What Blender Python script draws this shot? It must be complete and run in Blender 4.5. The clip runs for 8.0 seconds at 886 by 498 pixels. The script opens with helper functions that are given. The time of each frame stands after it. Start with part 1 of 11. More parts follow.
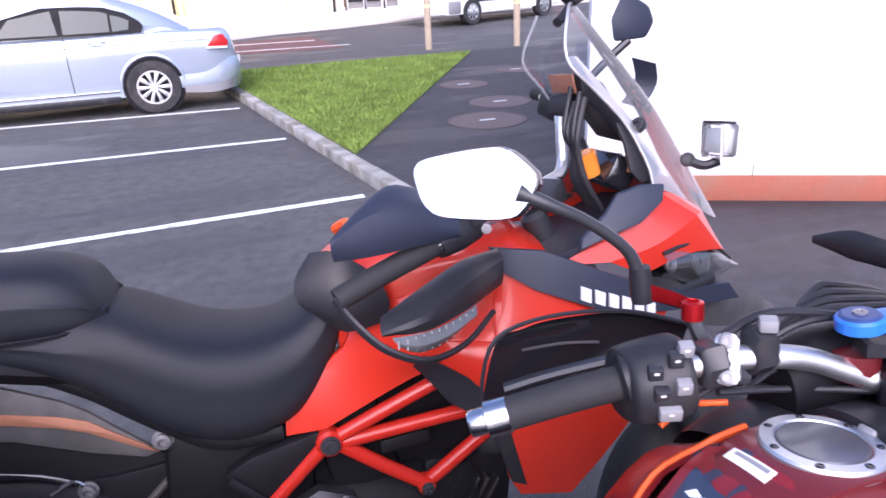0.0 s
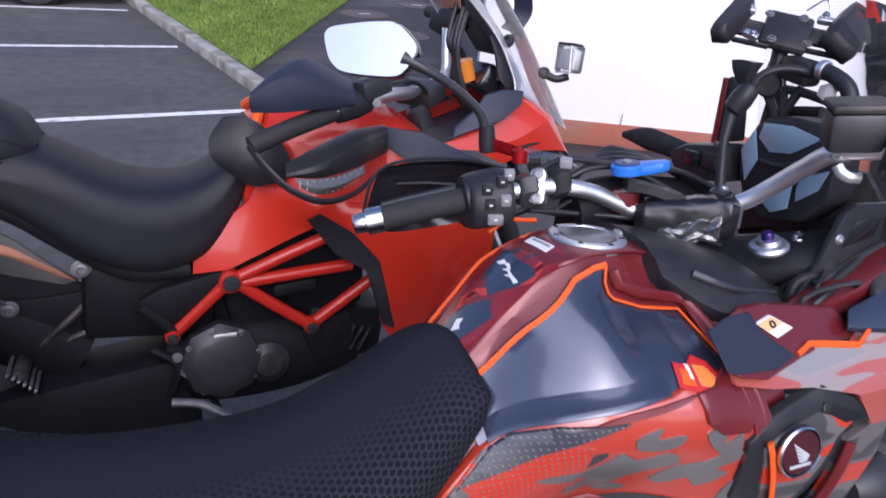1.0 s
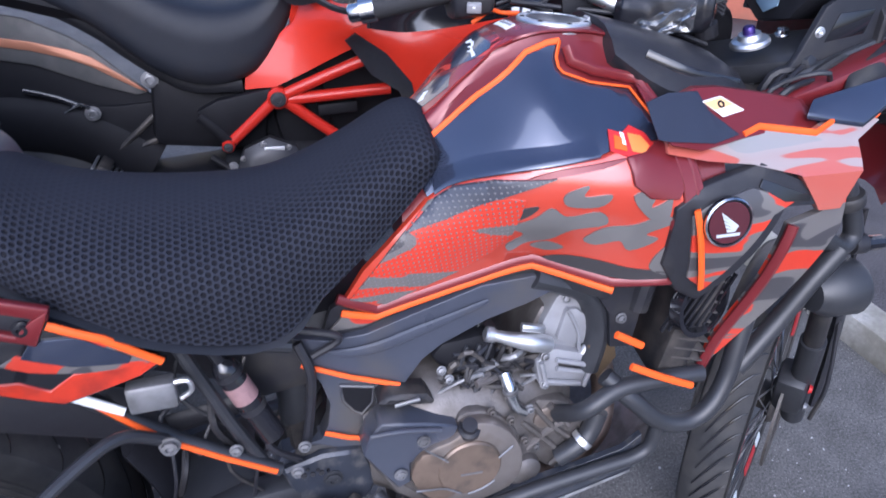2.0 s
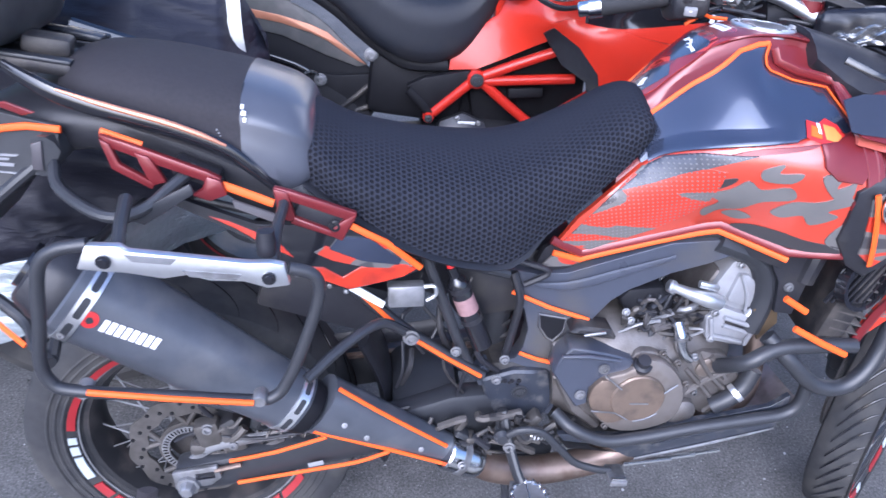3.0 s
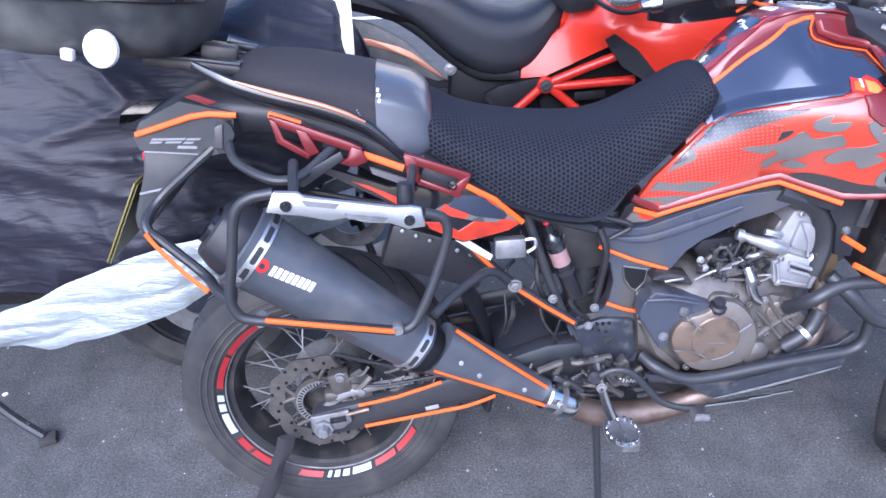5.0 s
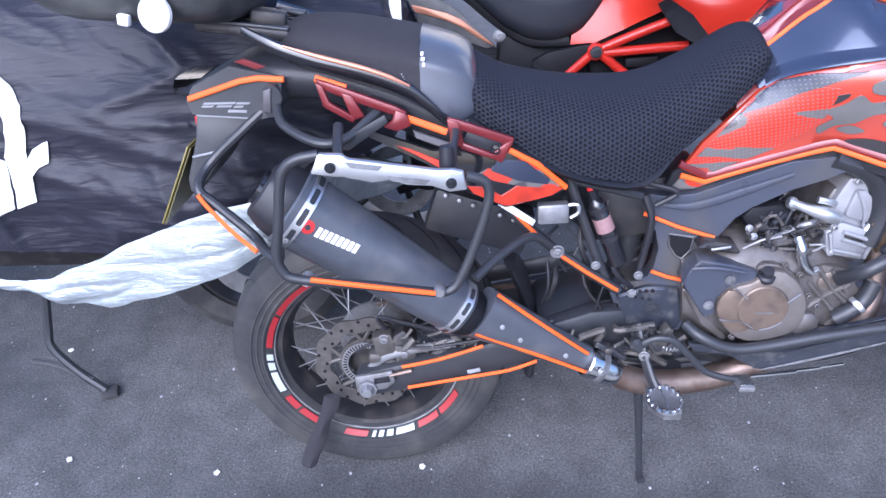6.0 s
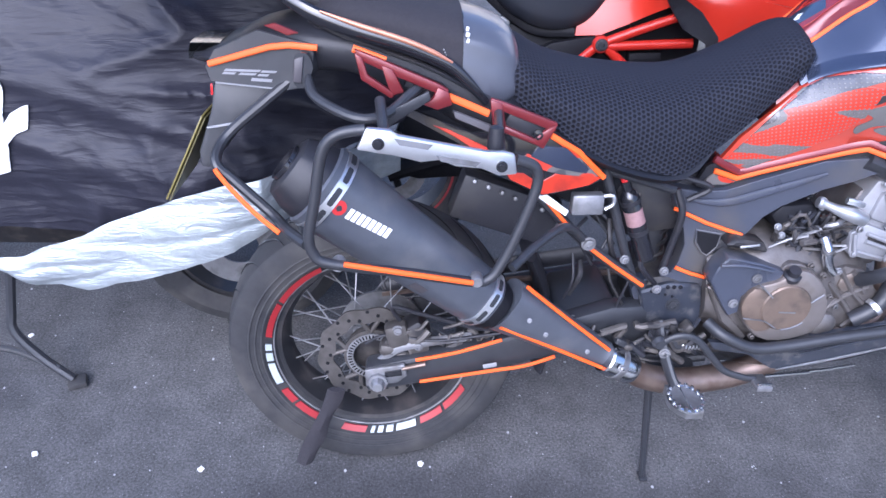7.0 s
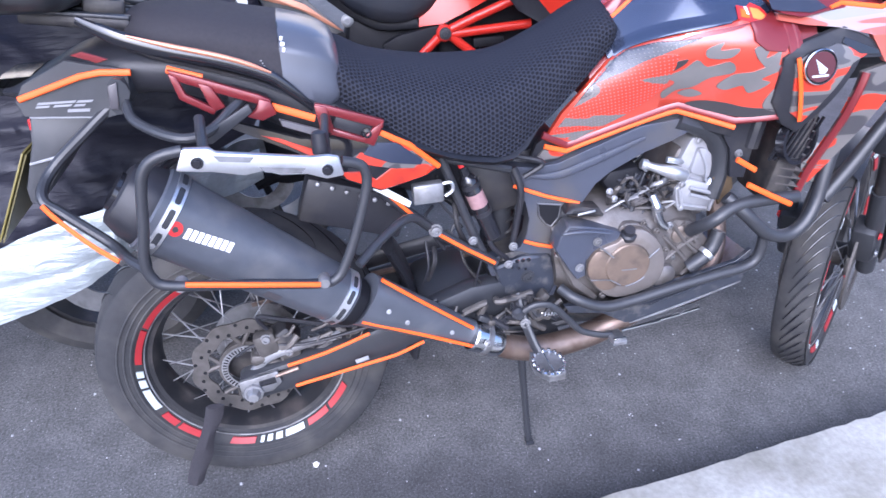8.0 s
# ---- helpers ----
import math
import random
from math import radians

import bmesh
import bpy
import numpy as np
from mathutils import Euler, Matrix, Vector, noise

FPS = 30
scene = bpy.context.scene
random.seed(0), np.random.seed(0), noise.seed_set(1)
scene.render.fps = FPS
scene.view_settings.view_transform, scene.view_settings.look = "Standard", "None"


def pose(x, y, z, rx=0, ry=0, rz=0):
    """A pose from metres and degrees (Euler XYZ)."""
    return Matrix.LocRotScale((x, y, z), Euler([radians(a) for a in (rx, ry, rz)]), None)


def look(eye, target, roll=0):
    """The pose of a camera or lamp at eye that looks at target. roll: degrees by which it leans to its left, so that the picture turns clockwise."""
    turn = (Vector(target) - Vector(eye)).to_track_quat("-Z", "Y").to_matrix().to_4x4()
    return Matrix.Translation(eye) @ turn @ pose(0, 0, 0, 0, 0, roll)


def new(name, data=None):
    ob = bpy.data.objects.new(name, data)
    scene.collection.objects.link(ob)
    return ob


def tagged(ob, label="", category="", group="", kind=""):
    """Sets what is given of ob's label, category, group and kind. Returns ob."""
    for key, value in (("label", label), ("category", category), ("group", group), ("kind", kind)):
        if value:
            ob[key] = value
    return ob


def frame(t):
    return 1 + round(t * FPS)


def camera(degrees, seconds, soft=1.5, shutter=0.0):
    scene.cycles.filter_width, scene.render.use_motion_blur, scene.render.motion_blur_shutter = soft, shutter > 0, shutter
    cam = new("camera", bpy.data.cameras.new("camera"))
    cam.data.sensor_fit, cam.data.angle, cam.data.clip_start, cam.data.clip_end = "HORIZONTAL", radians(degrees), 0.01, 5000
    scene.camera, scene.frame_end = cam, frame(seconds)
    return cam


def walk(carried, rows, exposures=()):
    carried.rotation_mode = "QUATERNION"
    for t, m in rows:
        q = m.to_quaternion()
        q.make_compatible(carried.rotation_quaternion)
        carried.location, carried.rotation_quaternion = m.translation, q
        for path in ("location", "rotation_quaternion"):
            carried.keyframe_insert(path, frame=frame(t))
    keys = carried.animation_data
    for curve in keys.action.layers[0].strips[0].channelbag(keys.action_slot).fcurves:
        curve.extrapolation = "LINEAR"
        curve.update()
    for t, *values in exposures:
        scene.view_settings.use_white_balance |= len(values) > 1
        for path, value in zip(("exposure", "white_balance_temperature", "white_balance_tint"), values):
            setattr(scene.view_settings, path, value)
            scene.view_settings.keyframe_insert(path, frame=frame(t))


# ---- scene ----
cam = camera(64.3, 8.0, shutter=0.2)
PATH = [
    (0, (0.539, -0.219, 1.613), (1.087, 1.549, 0.855), -2.6),
    (0.5, (0.508, -0.353, 1.618), (1.238, 1.379, 0.933), -0.5),
    (1, (0.432, -0.514, 1.594), (1.257, 1.072, 0.698), 6.0),
    (1.5, (0.502, -0.642, 1.565), (1.191, 0.969, 0.602), 4.5),
    (1.7, (0.561, -0.692, 1.535), (1.154, 0.911, 0.496), 3.4),
    (2, (0.573, -0.755, 1.518), (1.056, 0.789, 0.343), 3.6),
    (2.2, (0.537, -0.798, 1.518), (0.962, 0.74, 0.311), 3.5),
    (3.3, (0.316, -1.026, 1.59), (0.428, 0.6, 0.431), 2.1),
    (3.5, (0.37, -1.073, 1.593), (0.407, 0.583, 0.472), -0.7),
    (4, (0.427, -1.146, 1.579), (0.29, 0.528, 0.494), -2.3),
    (4.2, (0.389, -1.169, 1.573), (0.208, 0.495, 0.478), -2.9),
    (5.3, (0.193, -1.233, 1.557), (0.335, 0.44, 0.47), -0.1),
    (5.5, (0.218, -1.24, 1.555), (0.264, 0.397, 0.408), -1.3),
    (6, (0.229, -1.243, 1.551), (0.164, 0.394, 0.404), -2.7),
    (6.5, (0.105, -1.158, 1.511), (0.116, 0.485, 0.37), -1.9),
    (7, (0.05, -1.192, 1.499), (0.163, 0.435, 0.341), 2.8),
    (7.5, (0.158, -1.232, 1.521), (0.366, 0.382, 0.358), 0.7),
    (8, (0.177, -1.235, 1.536), (0.52, 0.344, 0.358), 0.0),
]
walk(cam, [(t, look(eye, target, roll)) for t, eye, target, roll in PATH],
     exposures=[(0.0, 0.93, 5550, 28), (0.5, 0.36, 5650, 24), (1.0, 0.24, 5500, 22), (1.5, 0.59, 5330, 19), (2.0, 0.79, 5150, 17), (3.5, 1.38, 5020, 17), (6.0, 1.22, 5030, 17.5), (7.0, 1.18, 5030, 18.5), (7.5, 1.32, 5060, 18), (8.0, 1.43, 5100, 19)])

# ---- daylight: bright overcast sky, weak broad sun ----
world = bpy.data.worlds.new("sky")
scene.world = world
world.use_nodes = True
wn = world.node_tree.nodes
sky = wn.new("ShaderNodeTexSky")
sky.sky_type = 'NISHITA'
sky.sun_disc = False
sky.sun_elevation = radians(38)
sky.sun_rotation = radians(200)
sky.dust_density = 4.5
sky.ozone_density = 1.5
sky.air_density = 1.0
wn["Background"].inputs[1].default_value = 0.15
world.node_tree.links.new(sky.outputs[0], wn["Background"].inputs[0])
sun_data = bpy.data.lights.new("sun", 'SUN')
sun_data.energy = 1.5
sun_data.angle = radians(70)
sun_data.color = (1.0, 0.97, 0.93)
sun = new("sun", sun_data)
sun.matrix_world = look((-2, -6, 6), (0, 0, 0))


# ---- materials ----
def node_mat(name, base, rough=0.5, metal=0.0, var=0.0, scale=40.0, bump=0.0, bscale=200.0, coat=0.0, spec=0.5,
             dirt=None, dirt_amount=0.5, dirt_scale=8.0, rvar=0.1):
    """Principled surface with colour variation at two scales, roughness variation and fine relief."""
    m = bpy.data.materials.new(name)
    m.use_nodes = True
    nt = m.node_tree
    N, Lk = nt.nodes, nt.links
    p = N["Principled BSDF"]
    p.inputs["Roughness"].default_value = rough
    p.inputs["Metallic"].default_value = metal
    p.inputs["Specular IOR Level"].default_value = spec
    p.inputs["Coat Weight"].default_value = coat
    p.inputs["Coat Roughness"].default_value = 0.05
    tc = N.new("ShaderNodeTexCoord")
    col = (*base, 1)
    big = N.new("ShaderNodeTexNoise")
    big.inputs["Scale"].default_value = dirt_scale
    big.inputs["Detail"].default_value = 6
    Lk.new(tc.outputs["Object"], big.inputs["Vector"])
    fine = N.new("ShaderNodeTexNoise")
    fine.inputs["Scale"].default_value = scale
    fine.inputs["Detail"].default_value = 4
    Lk.new(tc.outputs["Object"], fine.inputs["Vector"])
    mix = N.new("ShaderNodeMix")
    mix.data_type = 'RGBA'
    mix.inputs["A"].default_value = tuple(c * (1 - var) for c in base) + (1,)
    mix.inputs["B"].default_value = tuple(min(1, c * (1 + var)) for c in base) + (1,)
    Lk.new(fine.outputs["Fac"], mix.inputs["Factor"])
    out = mix.outputs["Result"]
    if dirt is not None:
        ramp = N.new("ShaderNodeValToRGB")
        ramp.color_ramp.elements[0].position = 0.62 - 0.3 * dirt_amount
        ramp.color_ramp.elements[1].position = 0.75
        Lk.new(big.outputs["Fac"], ramp.inputs["Fac"])
        mix2 = N.new("ShaderNodeMix")
        mix2.data_type = 'RGBA'
        Lk.new(ramp.outputs["Color"], mix2.inputs["Factor"])
        Lk.new(out, mix2.inputs["A"])
        mix2.inputs["B"].default_value = (*dirt, 1)
        out = mix2.outputs["Result"]
    Lk.new(out, p.inputs["Base Color"])
    mr = N.new("ShaderNodeMapRange")
    mr.inputs["To Min"].default_value = max(0.0, rough - rvar)
    mr.inputs["To Max"].default_value = min(1.0, rough + rvar)
    Lk.new(big.outputs["Fac"], mr.inputs["Value"])
    Lk.new(mr.outputs["Result"], p.inputs["Roughness"])
    if bump > 0:
        bn = N.new("ShaderNodeTexNoise")
        bn.inputs["Scale"].default_value = bscale
        bn.inputs["Detail"].default_value = 3
        Lk.new(tc.outputs["Object"], bn.inputs["Vector"])
        bp = N.new("ShaderNodeBump")
        bp.inputs["Strength"].default_value = bump
        bp.inputs["Distance"].default_value = 0.002
        Lk.new(bn.outputs["Fac"], bp.inputs["Height"])
        Lk.new(bp.outputs["Normal"], p.inputs["Normal"])
    return m


def glass_mat(name, tint=(0.95, 0.97, 1.0), rough=0.02, alpha=0.2, haze=0.0):
    m = bpy.data.materials.new(name)
    m.use_nodes = True
    N, Lk = m.node_tree.nodes, m.node_tree.links
    N.remove(N["Principled BSDF"])
    tr = N.new("ShaderNodeBsdfTransparent")
    tr.inputs[0].default_value = (*tint, 1)
    gl = N.new("ShaderNodeBsdfGlossy")
    gl.inputs["Roughness"].default_value = rough
    fr = N.new("ShaderNodeFresnel")
    fr.inputs[0].default_value = 1.45
    mx = N.new("ShaderNodeMixShader")
    ad = N.new("ShaderNodeMath")
    ad.operation = 'ADD'
    ad.inputs[1].default_value = alpha
    Lk.new(fr.outputs[0], ad.inputs[0])
    Lk.new(ad.outputs[0], mx.inputs[0])
    Lk.new(tr.outputs[0], mx.inputs[1])
    Lk.new(gl.outputs[0], mx.inputs[2])
    out = mx.outputs[0]
    if haze > 0:
        # white scatter mixed into the skin; on the windscreen it stands for glare
        df, tl, hz, h2 = N.new("ShaderNodeBsdfDiffuse"), N.new("ShaderNodeBsdfTranslucent"), N.new("ShaderNodeMixShader"), N.new("ShaderNodeMixShader")
        Lk.new(df.outputs[0], hz.inputs[1])
        Lk.new(tl.outputs[0], hz.inputs[2])
        h2.inputs[0].default_value = haze
        Lk.new(out, h2.inputs[1])
        Lk.new(hz.outputs[0], h2.inputs[2])
        out = h2.outputs[0]
    Lk.new(out, N["Material Output"].inputs[0])
    return m


def asphalt_mat(name, base, speck=0.25):
    m = node_mat(name, base, rough=0.85, var=0.3, scale=260, bump=0.6, bscale=170, spec=0.3)
    N, Lk = m.node_tree.nodes, m.node_tree.links
    p = N["Principled BSDF"]
    tc = N.new("ShaderNodeTexCoord")
    src = p.inputs["Base Color"].links[0].from_socket
    vo = N.new("ShaderNodeTexVoronoi")
    vo.inputs["Scale"].default_value = 200
    Lk.new(tc.outputs["Object"], vo.inputs["Vector"])
    r = N.new("ShaderNodeValToRGB")
    r.color_ramp.elements[0].position = 0.05
    r.color_ramp.elements[0].color = (1, 1, 1, 1)
    r.color_ramp.elements[1].position = 0.3
    r.color_ramp.elements[1].color = (0, 0, 0, 1)
    Lk.new(vo.outputs["Distance"], r.inputs["Fac"])
    sel = N.new("ShaderNodeMath")
    sel.operation = 'GREATER_THAN'
    sel.inputs[1].default_value = 0.62
    sep = N.new("ShaderNodeSeparateColor")
    Lk.new(vo.outputs["Color"], sep.inputs[0])
    Lk.new(sep.outputs[0], sel.inputs[0])
    mul = N.new("ShaderNodeMath")
    mul.operation = 'MULTIPLY'
    Lk.new(r.outputs["Color"], mul.inputs[0])
    Lk.new(sel.outputs[0], mul.inputs[1])
    mul2 = N.new("ShaderNodeMath")
    mul2.operation = 'MULTIPLY'
    mul2.inputs[1].default_value = speck
    Lk.new(mul.outputs[0], mul2.inputs[0])
    mx = N.new("ShaderNodeMix")
    mx.data_type = 'RGBA'
    Lk.new(mul2.outputs[0], mx.inputs["Factor"])
    Lk.new(src, mx.inputs["A"])
    mx.inputs["B"].default_value = (0.5, 0.5, 0.52, 1)
    # coarse grain of the stones
    co = N.new("ShaderNodeTexNoise")
    co.inputs["Scale"].default_value = 150
    co.inputs["Detail"].default_value = 5
    co.inputs["Roughness"].default_value = 0.7
    Lk.new(tc.outputs["Object"], co.inputs["Vector"])
    cr_ = N.new("ShaderNodeMapRange")
    cr_.inputs["From Min"].default_value = 0.36
    cr_.inputs["From Max"].default_value = 0.66
    cr_.inputs["To Min"].default_value = 0.55
    cr_.inputs["To Max"].default_value = 1.4
    Lk.new(co.outputs["Fac"], cr_.inputs["Value"])
    gm = N.new("ShaderNodeVectorMath")
    gm.operation = 'SCALE'
    Lk.new(mx.outputs["Result"], gm.inputs[0])
    Lk.new(cr_.outputs["Result"], gm.inputs["Scale"])
    # smudges of dust and rubber a hand wide
    sm = N.new("ShaderNodeTexNoise")
    sm.inputs["Scale"].default_value = 9
    sm.inputs["Detail"].default_value = 6
    sm.inputs["Roughness"].default_value = 0.6
    Lk.new(tc.outputs["Object"], sm.inputs["Vector"])
    sr = N.new("ShaderNodeMapRange")
    sr.inputs["From Min"].default_value = 0.35
    sr.inputs["From Max"].default_value = 0.65
    sr.inputs["To Min"].default_value = 0.8
    sr.inputs["To Max"].default_value = 1.15
    Lk.new(sm.outputs["Fac"], sr.inputs["Value"])
    g2 = N.new("ShaderNodeVectorMath")
    g2.operation = 'SCALE'
    Lk.new(gm.outputs["Vector"], g2.inputs[0])
    Lk.new(sr.outputs["Result"], g2.inputs["Scale"])
    # damp patches, darker and smoother
    wet = N.new("ShaderNodeTexNoise")
    wet.inputs["Scale"].default_value = 0.7
    wet.inputs["Detail"].default_value = 5
    mp = N.new("ShaderNodeMapping")
    mp.inputs["Scale"].default_value = (0.5, 1.3, 1)
    Lk.new(tc.outputs["Object"], mp.inputs[0])
    Lk.new(mp.outputs[0], wet.inputs["Vector"])
    wr = N.new("ShaderNodeValToRGB")
    wr.color_ramp.elements[0].position = 0.47
    wr.color_ramp.elements[1].position = 0.58
    Lk.new(wet.outputs["Fac"], wr.inputs["Fac"])
    dk = N.new("ShaderNodeMix")
    dk.data_type = 'RGBA'
    dk.blend_type = 'MULTIPLY'
    Lk.new(wr.outputs["Color"], dk.inputs["Factor"])
    Lk.new(g2.outputs["Vector"], dk.inputs["A"])
    dk.inputs["B"].default_value = (0.66, 0.66, 0.68, 1)
    Lk.new(dk.outputs["Result"], p.inputs["Base Color"])
    rr = N.new("ShaderNodeMapRange")
    rr.inputs["To Min"].default_value = 0.9
    rr.inputs["To Max"].default_value = 0.5
    Lk.new(wr.outputs["Color"], rr.inputs["Value"])
    Lk.new(rr.outputs["Result"], p.inputs["Roughness"])
    return m


def hex_mat(name, base, cell=0.0078):
    """Woven spacer mesh: rows of dark round holes in a hexagonal lattice with relief."""
    m = bpy.data.materials.new(name)
    m.use_nodes = True
    N, Lk = m.node_tree.nodes, m.node_tree.links
    p = N["Principled BSDF"]
    p.inputs["Roughness"].default_value = 0.85
    p.inputs["Specular IOR Level"].default_value = 0.1
    tc = N.new("ShaderNodeTexCoord")
    uv = tc.outputs["UV"]
    k = 2 * math.pi / cell
    total = None
    for a in (0, 60, 120):
        dot = N.new("ShaderNodeVectorMath")
        dot.operation = 'DOT_PRODUCT'
        dot.inputs[1].default_value = (k * math.cos(radians(a)), k * math.sin(radians(a)), 0)
        Lk.new(uv, dot.inputs[0])
        cs = N.new("ShaderNodeMath")
        cs.operation = 'COSINE'
        Lk.new(dot.outputs["Value"], cs.inputs[0])
        if total is None:
            total = cs.outputs[0]
        else:
            ad = N.new("ShaderNodeMath")
            Lk.new(total, ad.inputs[0])
            Lk.new(cs.outputs[0], ad.inputs[1])
            total = ad.outputs[0]
    mr = N.new("ShaderNodeMapRange")
    mr.inputs["From Min"].default_value = -0.6
    mr.inputs["From Max"].default_value = 1.4
    mr.inputs["To Min"].default_value = 1.0
    mr.inputs["To Max"].default_value = 0.0
    Lk.new(total, mr.inputs["Value"])
    mx = N.new("ShaderNodeMix")
    mx.data_type = 'RGBA'
    mx.inputs["A"].default_value = (0.010, 0.010, 0.013, 1)
    mx.inputs["B"].default_value = (*base, 1)
    Lk.new(mr.outputs["Result"], mx.inputs["Factor"])
    Lk.new(mx.outputs["Result"], p.inputs["Base Color"])
    bp = N.new("ShaderNodeBump")
    # the cloth is plain along the middle of the seat and open at its flanks
    sp = N.new("ShaderNodeSeparateXYZ")
    Lk.new(uv, sp.inputs[0])
    av = N.new("ShaderNodeMath")
    av.operation = 'ABSOLUTE'
    Lk.new(sp.outputs["Y"], av.inputs[0])
    fl = N.new("ShaderNodeMapRange")
    fl.inputs["From Min"].default_value = 0.05
    fl.inputs["From Max"].default_value = 0.13
    fl.inputs["To Min"].default_value = 0.12
    Lk.new(av.outputs[0], fl.inputs["Value"])
    bp = N.new("ShaderNodeBump")
    bp.inputs["Distance"].default_value = 0.003
    Lk.new(fl.outputs["Result"], bp.inputs["Strength"])
    Lk.new(mr.outputs["Result"], bp.inputs["Height"])
    Lk.new(bp.outputs["Normal"], p.inputs["Normal"])
    pl = N.new("ShaderNodeMix")
    pl.data_type = 'RGBA'
    pl.inputs["A"].default_value = (base[0] * 0.62, base[1] * 0.62, base[2] * 0.64, 1)
    Lk.new(fl.outputs["Result"], pl.inputs["Factor"])
    Lk.new(mx.outputs["Result"], pl.inputs["B"])
    Lk.new(pl.outputs["Result"], p.inputs["Base Color"])
    return m


def camo_mat(name, dots=False, dark=False, hot=False, top=False, pale=False):
    """Printed graphics: long flame-like patches of orange red, grey and near black under clear coat."""
    m = bpy.data.materials.new(name)
    m.use_nodes = True
    N, Lk = m.node_tree.nodes, m.node_tree.links
    p = N["Principled BSDF"]
    p.inputs["Roughness"].default_value = 0.38
    p.inputs["Coat Weight"].default_value = 0.6
    p.inputs["Coat Roughness"].default_value = 0.2
    tc = N.new("ShaderNodeTexCoord")
    mp = N.new("ShaderNodeMapping")
    mp.inputs["Scale"].default_value = (5, 0.01, 17)
    mp.inputs["Rotation"].default_value = (0, radians(12), 0)
    Lk.new(tc.outputs["Object"], mp.inputs[0])
    nz = N.new("ShaderNodeTexNoise")
    nz.inputs["Scale"].default_value = 1.0
    nz.inputs["Detail"].default_value = 1.5
    nz.inputs["Distortion"].default_value = 0.9
    Lk.new(mp.outputs[0], nz.inputs["Vector"])
    r = N.new("ShaderNodeValToRGB")
    e = r.color_ramp.elements
    e[0].position, e[0].color = 0.0, (0.05, 0.047, 0.05, 1)
    e[1].position, e[1].color = 0.39, (0.05, 0.047, 0.05, 1)
    edge_ = 0.47 if hot else 0.50
    for pos, c in ((0.40, (0.125, 0.116, 0.11, 1)), (edge_, (0.125, 0.116, 0.11, 1)), (edge_ + 0.012, (0.48, 0.034, 0.012, 1)), (1.0, (0.46, 0.030, 0.012, 1))):
        x = e.new(pos)
        x.color = c
    Lk.new(nz.outputs["Fac"], r.inputs["Fac"])
    if top:
        # dark red, blue black and a few pale flames running along the tank
        mp.inputs["Scale"].default_value = (9, 30, 0.01)
        mp.inputs["Rotation"].default_value = (0, 0, radians(-35))
        p.inputs["Roughness"].default_value = 0.25
        for x, c in zip(e, ((0.02, 0.022, 0.04, 1), (0.03, 0.03, 0.05, 1), (0.15, 0.008, 0.011, 1), (0.20, 0.010, 0.012, 1), (0.20, 0.010, 0.012, 1), (0.28, 0.03, 0.025, 1))):
            x.color = c
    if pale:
        # sky glare put into the print colours: whitish grey with washed red streaks
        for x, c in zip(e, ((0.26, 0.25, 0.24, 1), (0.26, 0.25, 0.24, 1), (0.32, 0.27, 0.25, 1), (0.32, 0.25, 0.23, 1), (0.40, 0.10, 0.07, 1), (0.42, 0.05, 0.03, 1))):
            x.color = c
    out = r.outputs["Color"]
    if dark:
        base = N.new("ShaderNodeMix")
        base.data_type = 'RGBA'
        base.inputs["A"].default_value = (0.02, 0.022, 0.032, 1)
        base.inputs["B"].default_value = (0.045, 0.048, 0.065, 1)
        Lk.new(nz.outputs["Fac"], base.inputs["Factor"])
        out = base.outputs["Result"]
    if dots:
        k = 2 * math.pi / 0.0075
        prod = None
        for v in ((k, 0, 0.25 * k), (-0.25 * k, 0, k)):
            d = N.new("ShaderNodeVectorMath")
            d.operation = 'DOT_PRODUCT'
            d.inputs[1].default_value = v
            Lk.new(tc.outputs["Object"], d.inputs[0])
            c = N.new("ShaderNodeMath")
            c.operation = 'COSINE'
            Lk.new(d.outputs["Value"], c.inputs[0])
            if prod is None:
                prod = c.outputs[0]
            else:
                a = N.new("ShaderNodeMath")
                Lk.new(prod, a.inputs[0])
                Lk.new(c.outputs[0], a.inputs[1])
                prod = a.outputs[0]
        mr = N.new("ShaderNodeMapRange")
        mr.inputs["From Min"].default_value = 1.0
        mr.inputs["From Max"].default_value = 1.6
        Lk.new(prod, mr.inputs["Value"])
        mx = N.new("ShaderNodeMix")
        mx.data_type = 'RGBA'
        mx.inputs["B"].default_value = (0.14, 0.135, 0.14, 1)
        Lk.new(mr.outputs["Result"], mx.inputs["Factor"])
        Lk.new(out, mx.inputs["A"])
        out = mx.outputs["Result"]
        bp = N.new("ShaderNodeBump")
        bp.inputs["Strength"].default_value = 0.6
        bp.inputs["Distance"].default_value = 0.002
        Lk.new(mr.outputs["Result"], bp.inputs["Height"])
        Lk.new(bp.outputs["Normal"], p.inputs["Normal"])
    Lk.new(out, p.inputs["Base Color"])
    return m


ASPHALT = asphalt_mat("asphalt", (0.096, 0.094, 0.093), 0.42)
ASPHALT2 = asphalt_mat("path_asphalt", (0.06, 0.057, 0.062), 0.1)
PAINT = node_mat("road_paint", (0.75, 0.75, 0.73), 0.7, var=0.2, scale=60, dirt=(0.2, 0.2, 0.2), dirt_amount=0.25, dirt_scale=14)
CONCRETE = node_mat("kerb_concrete", (0.36, 0.35, 0.32), 0.9, var=0.35, scale=70, bump=0.6, bscale=90, dirt=(0.11, 0.10, 0.07), dirt_amount=0.75, dirt_scale=4)
GRASS = node_mat("grass_blade", (0.17, 0.25, 0.045), 0.6, var=0.6, scale=3, spec=0.3)
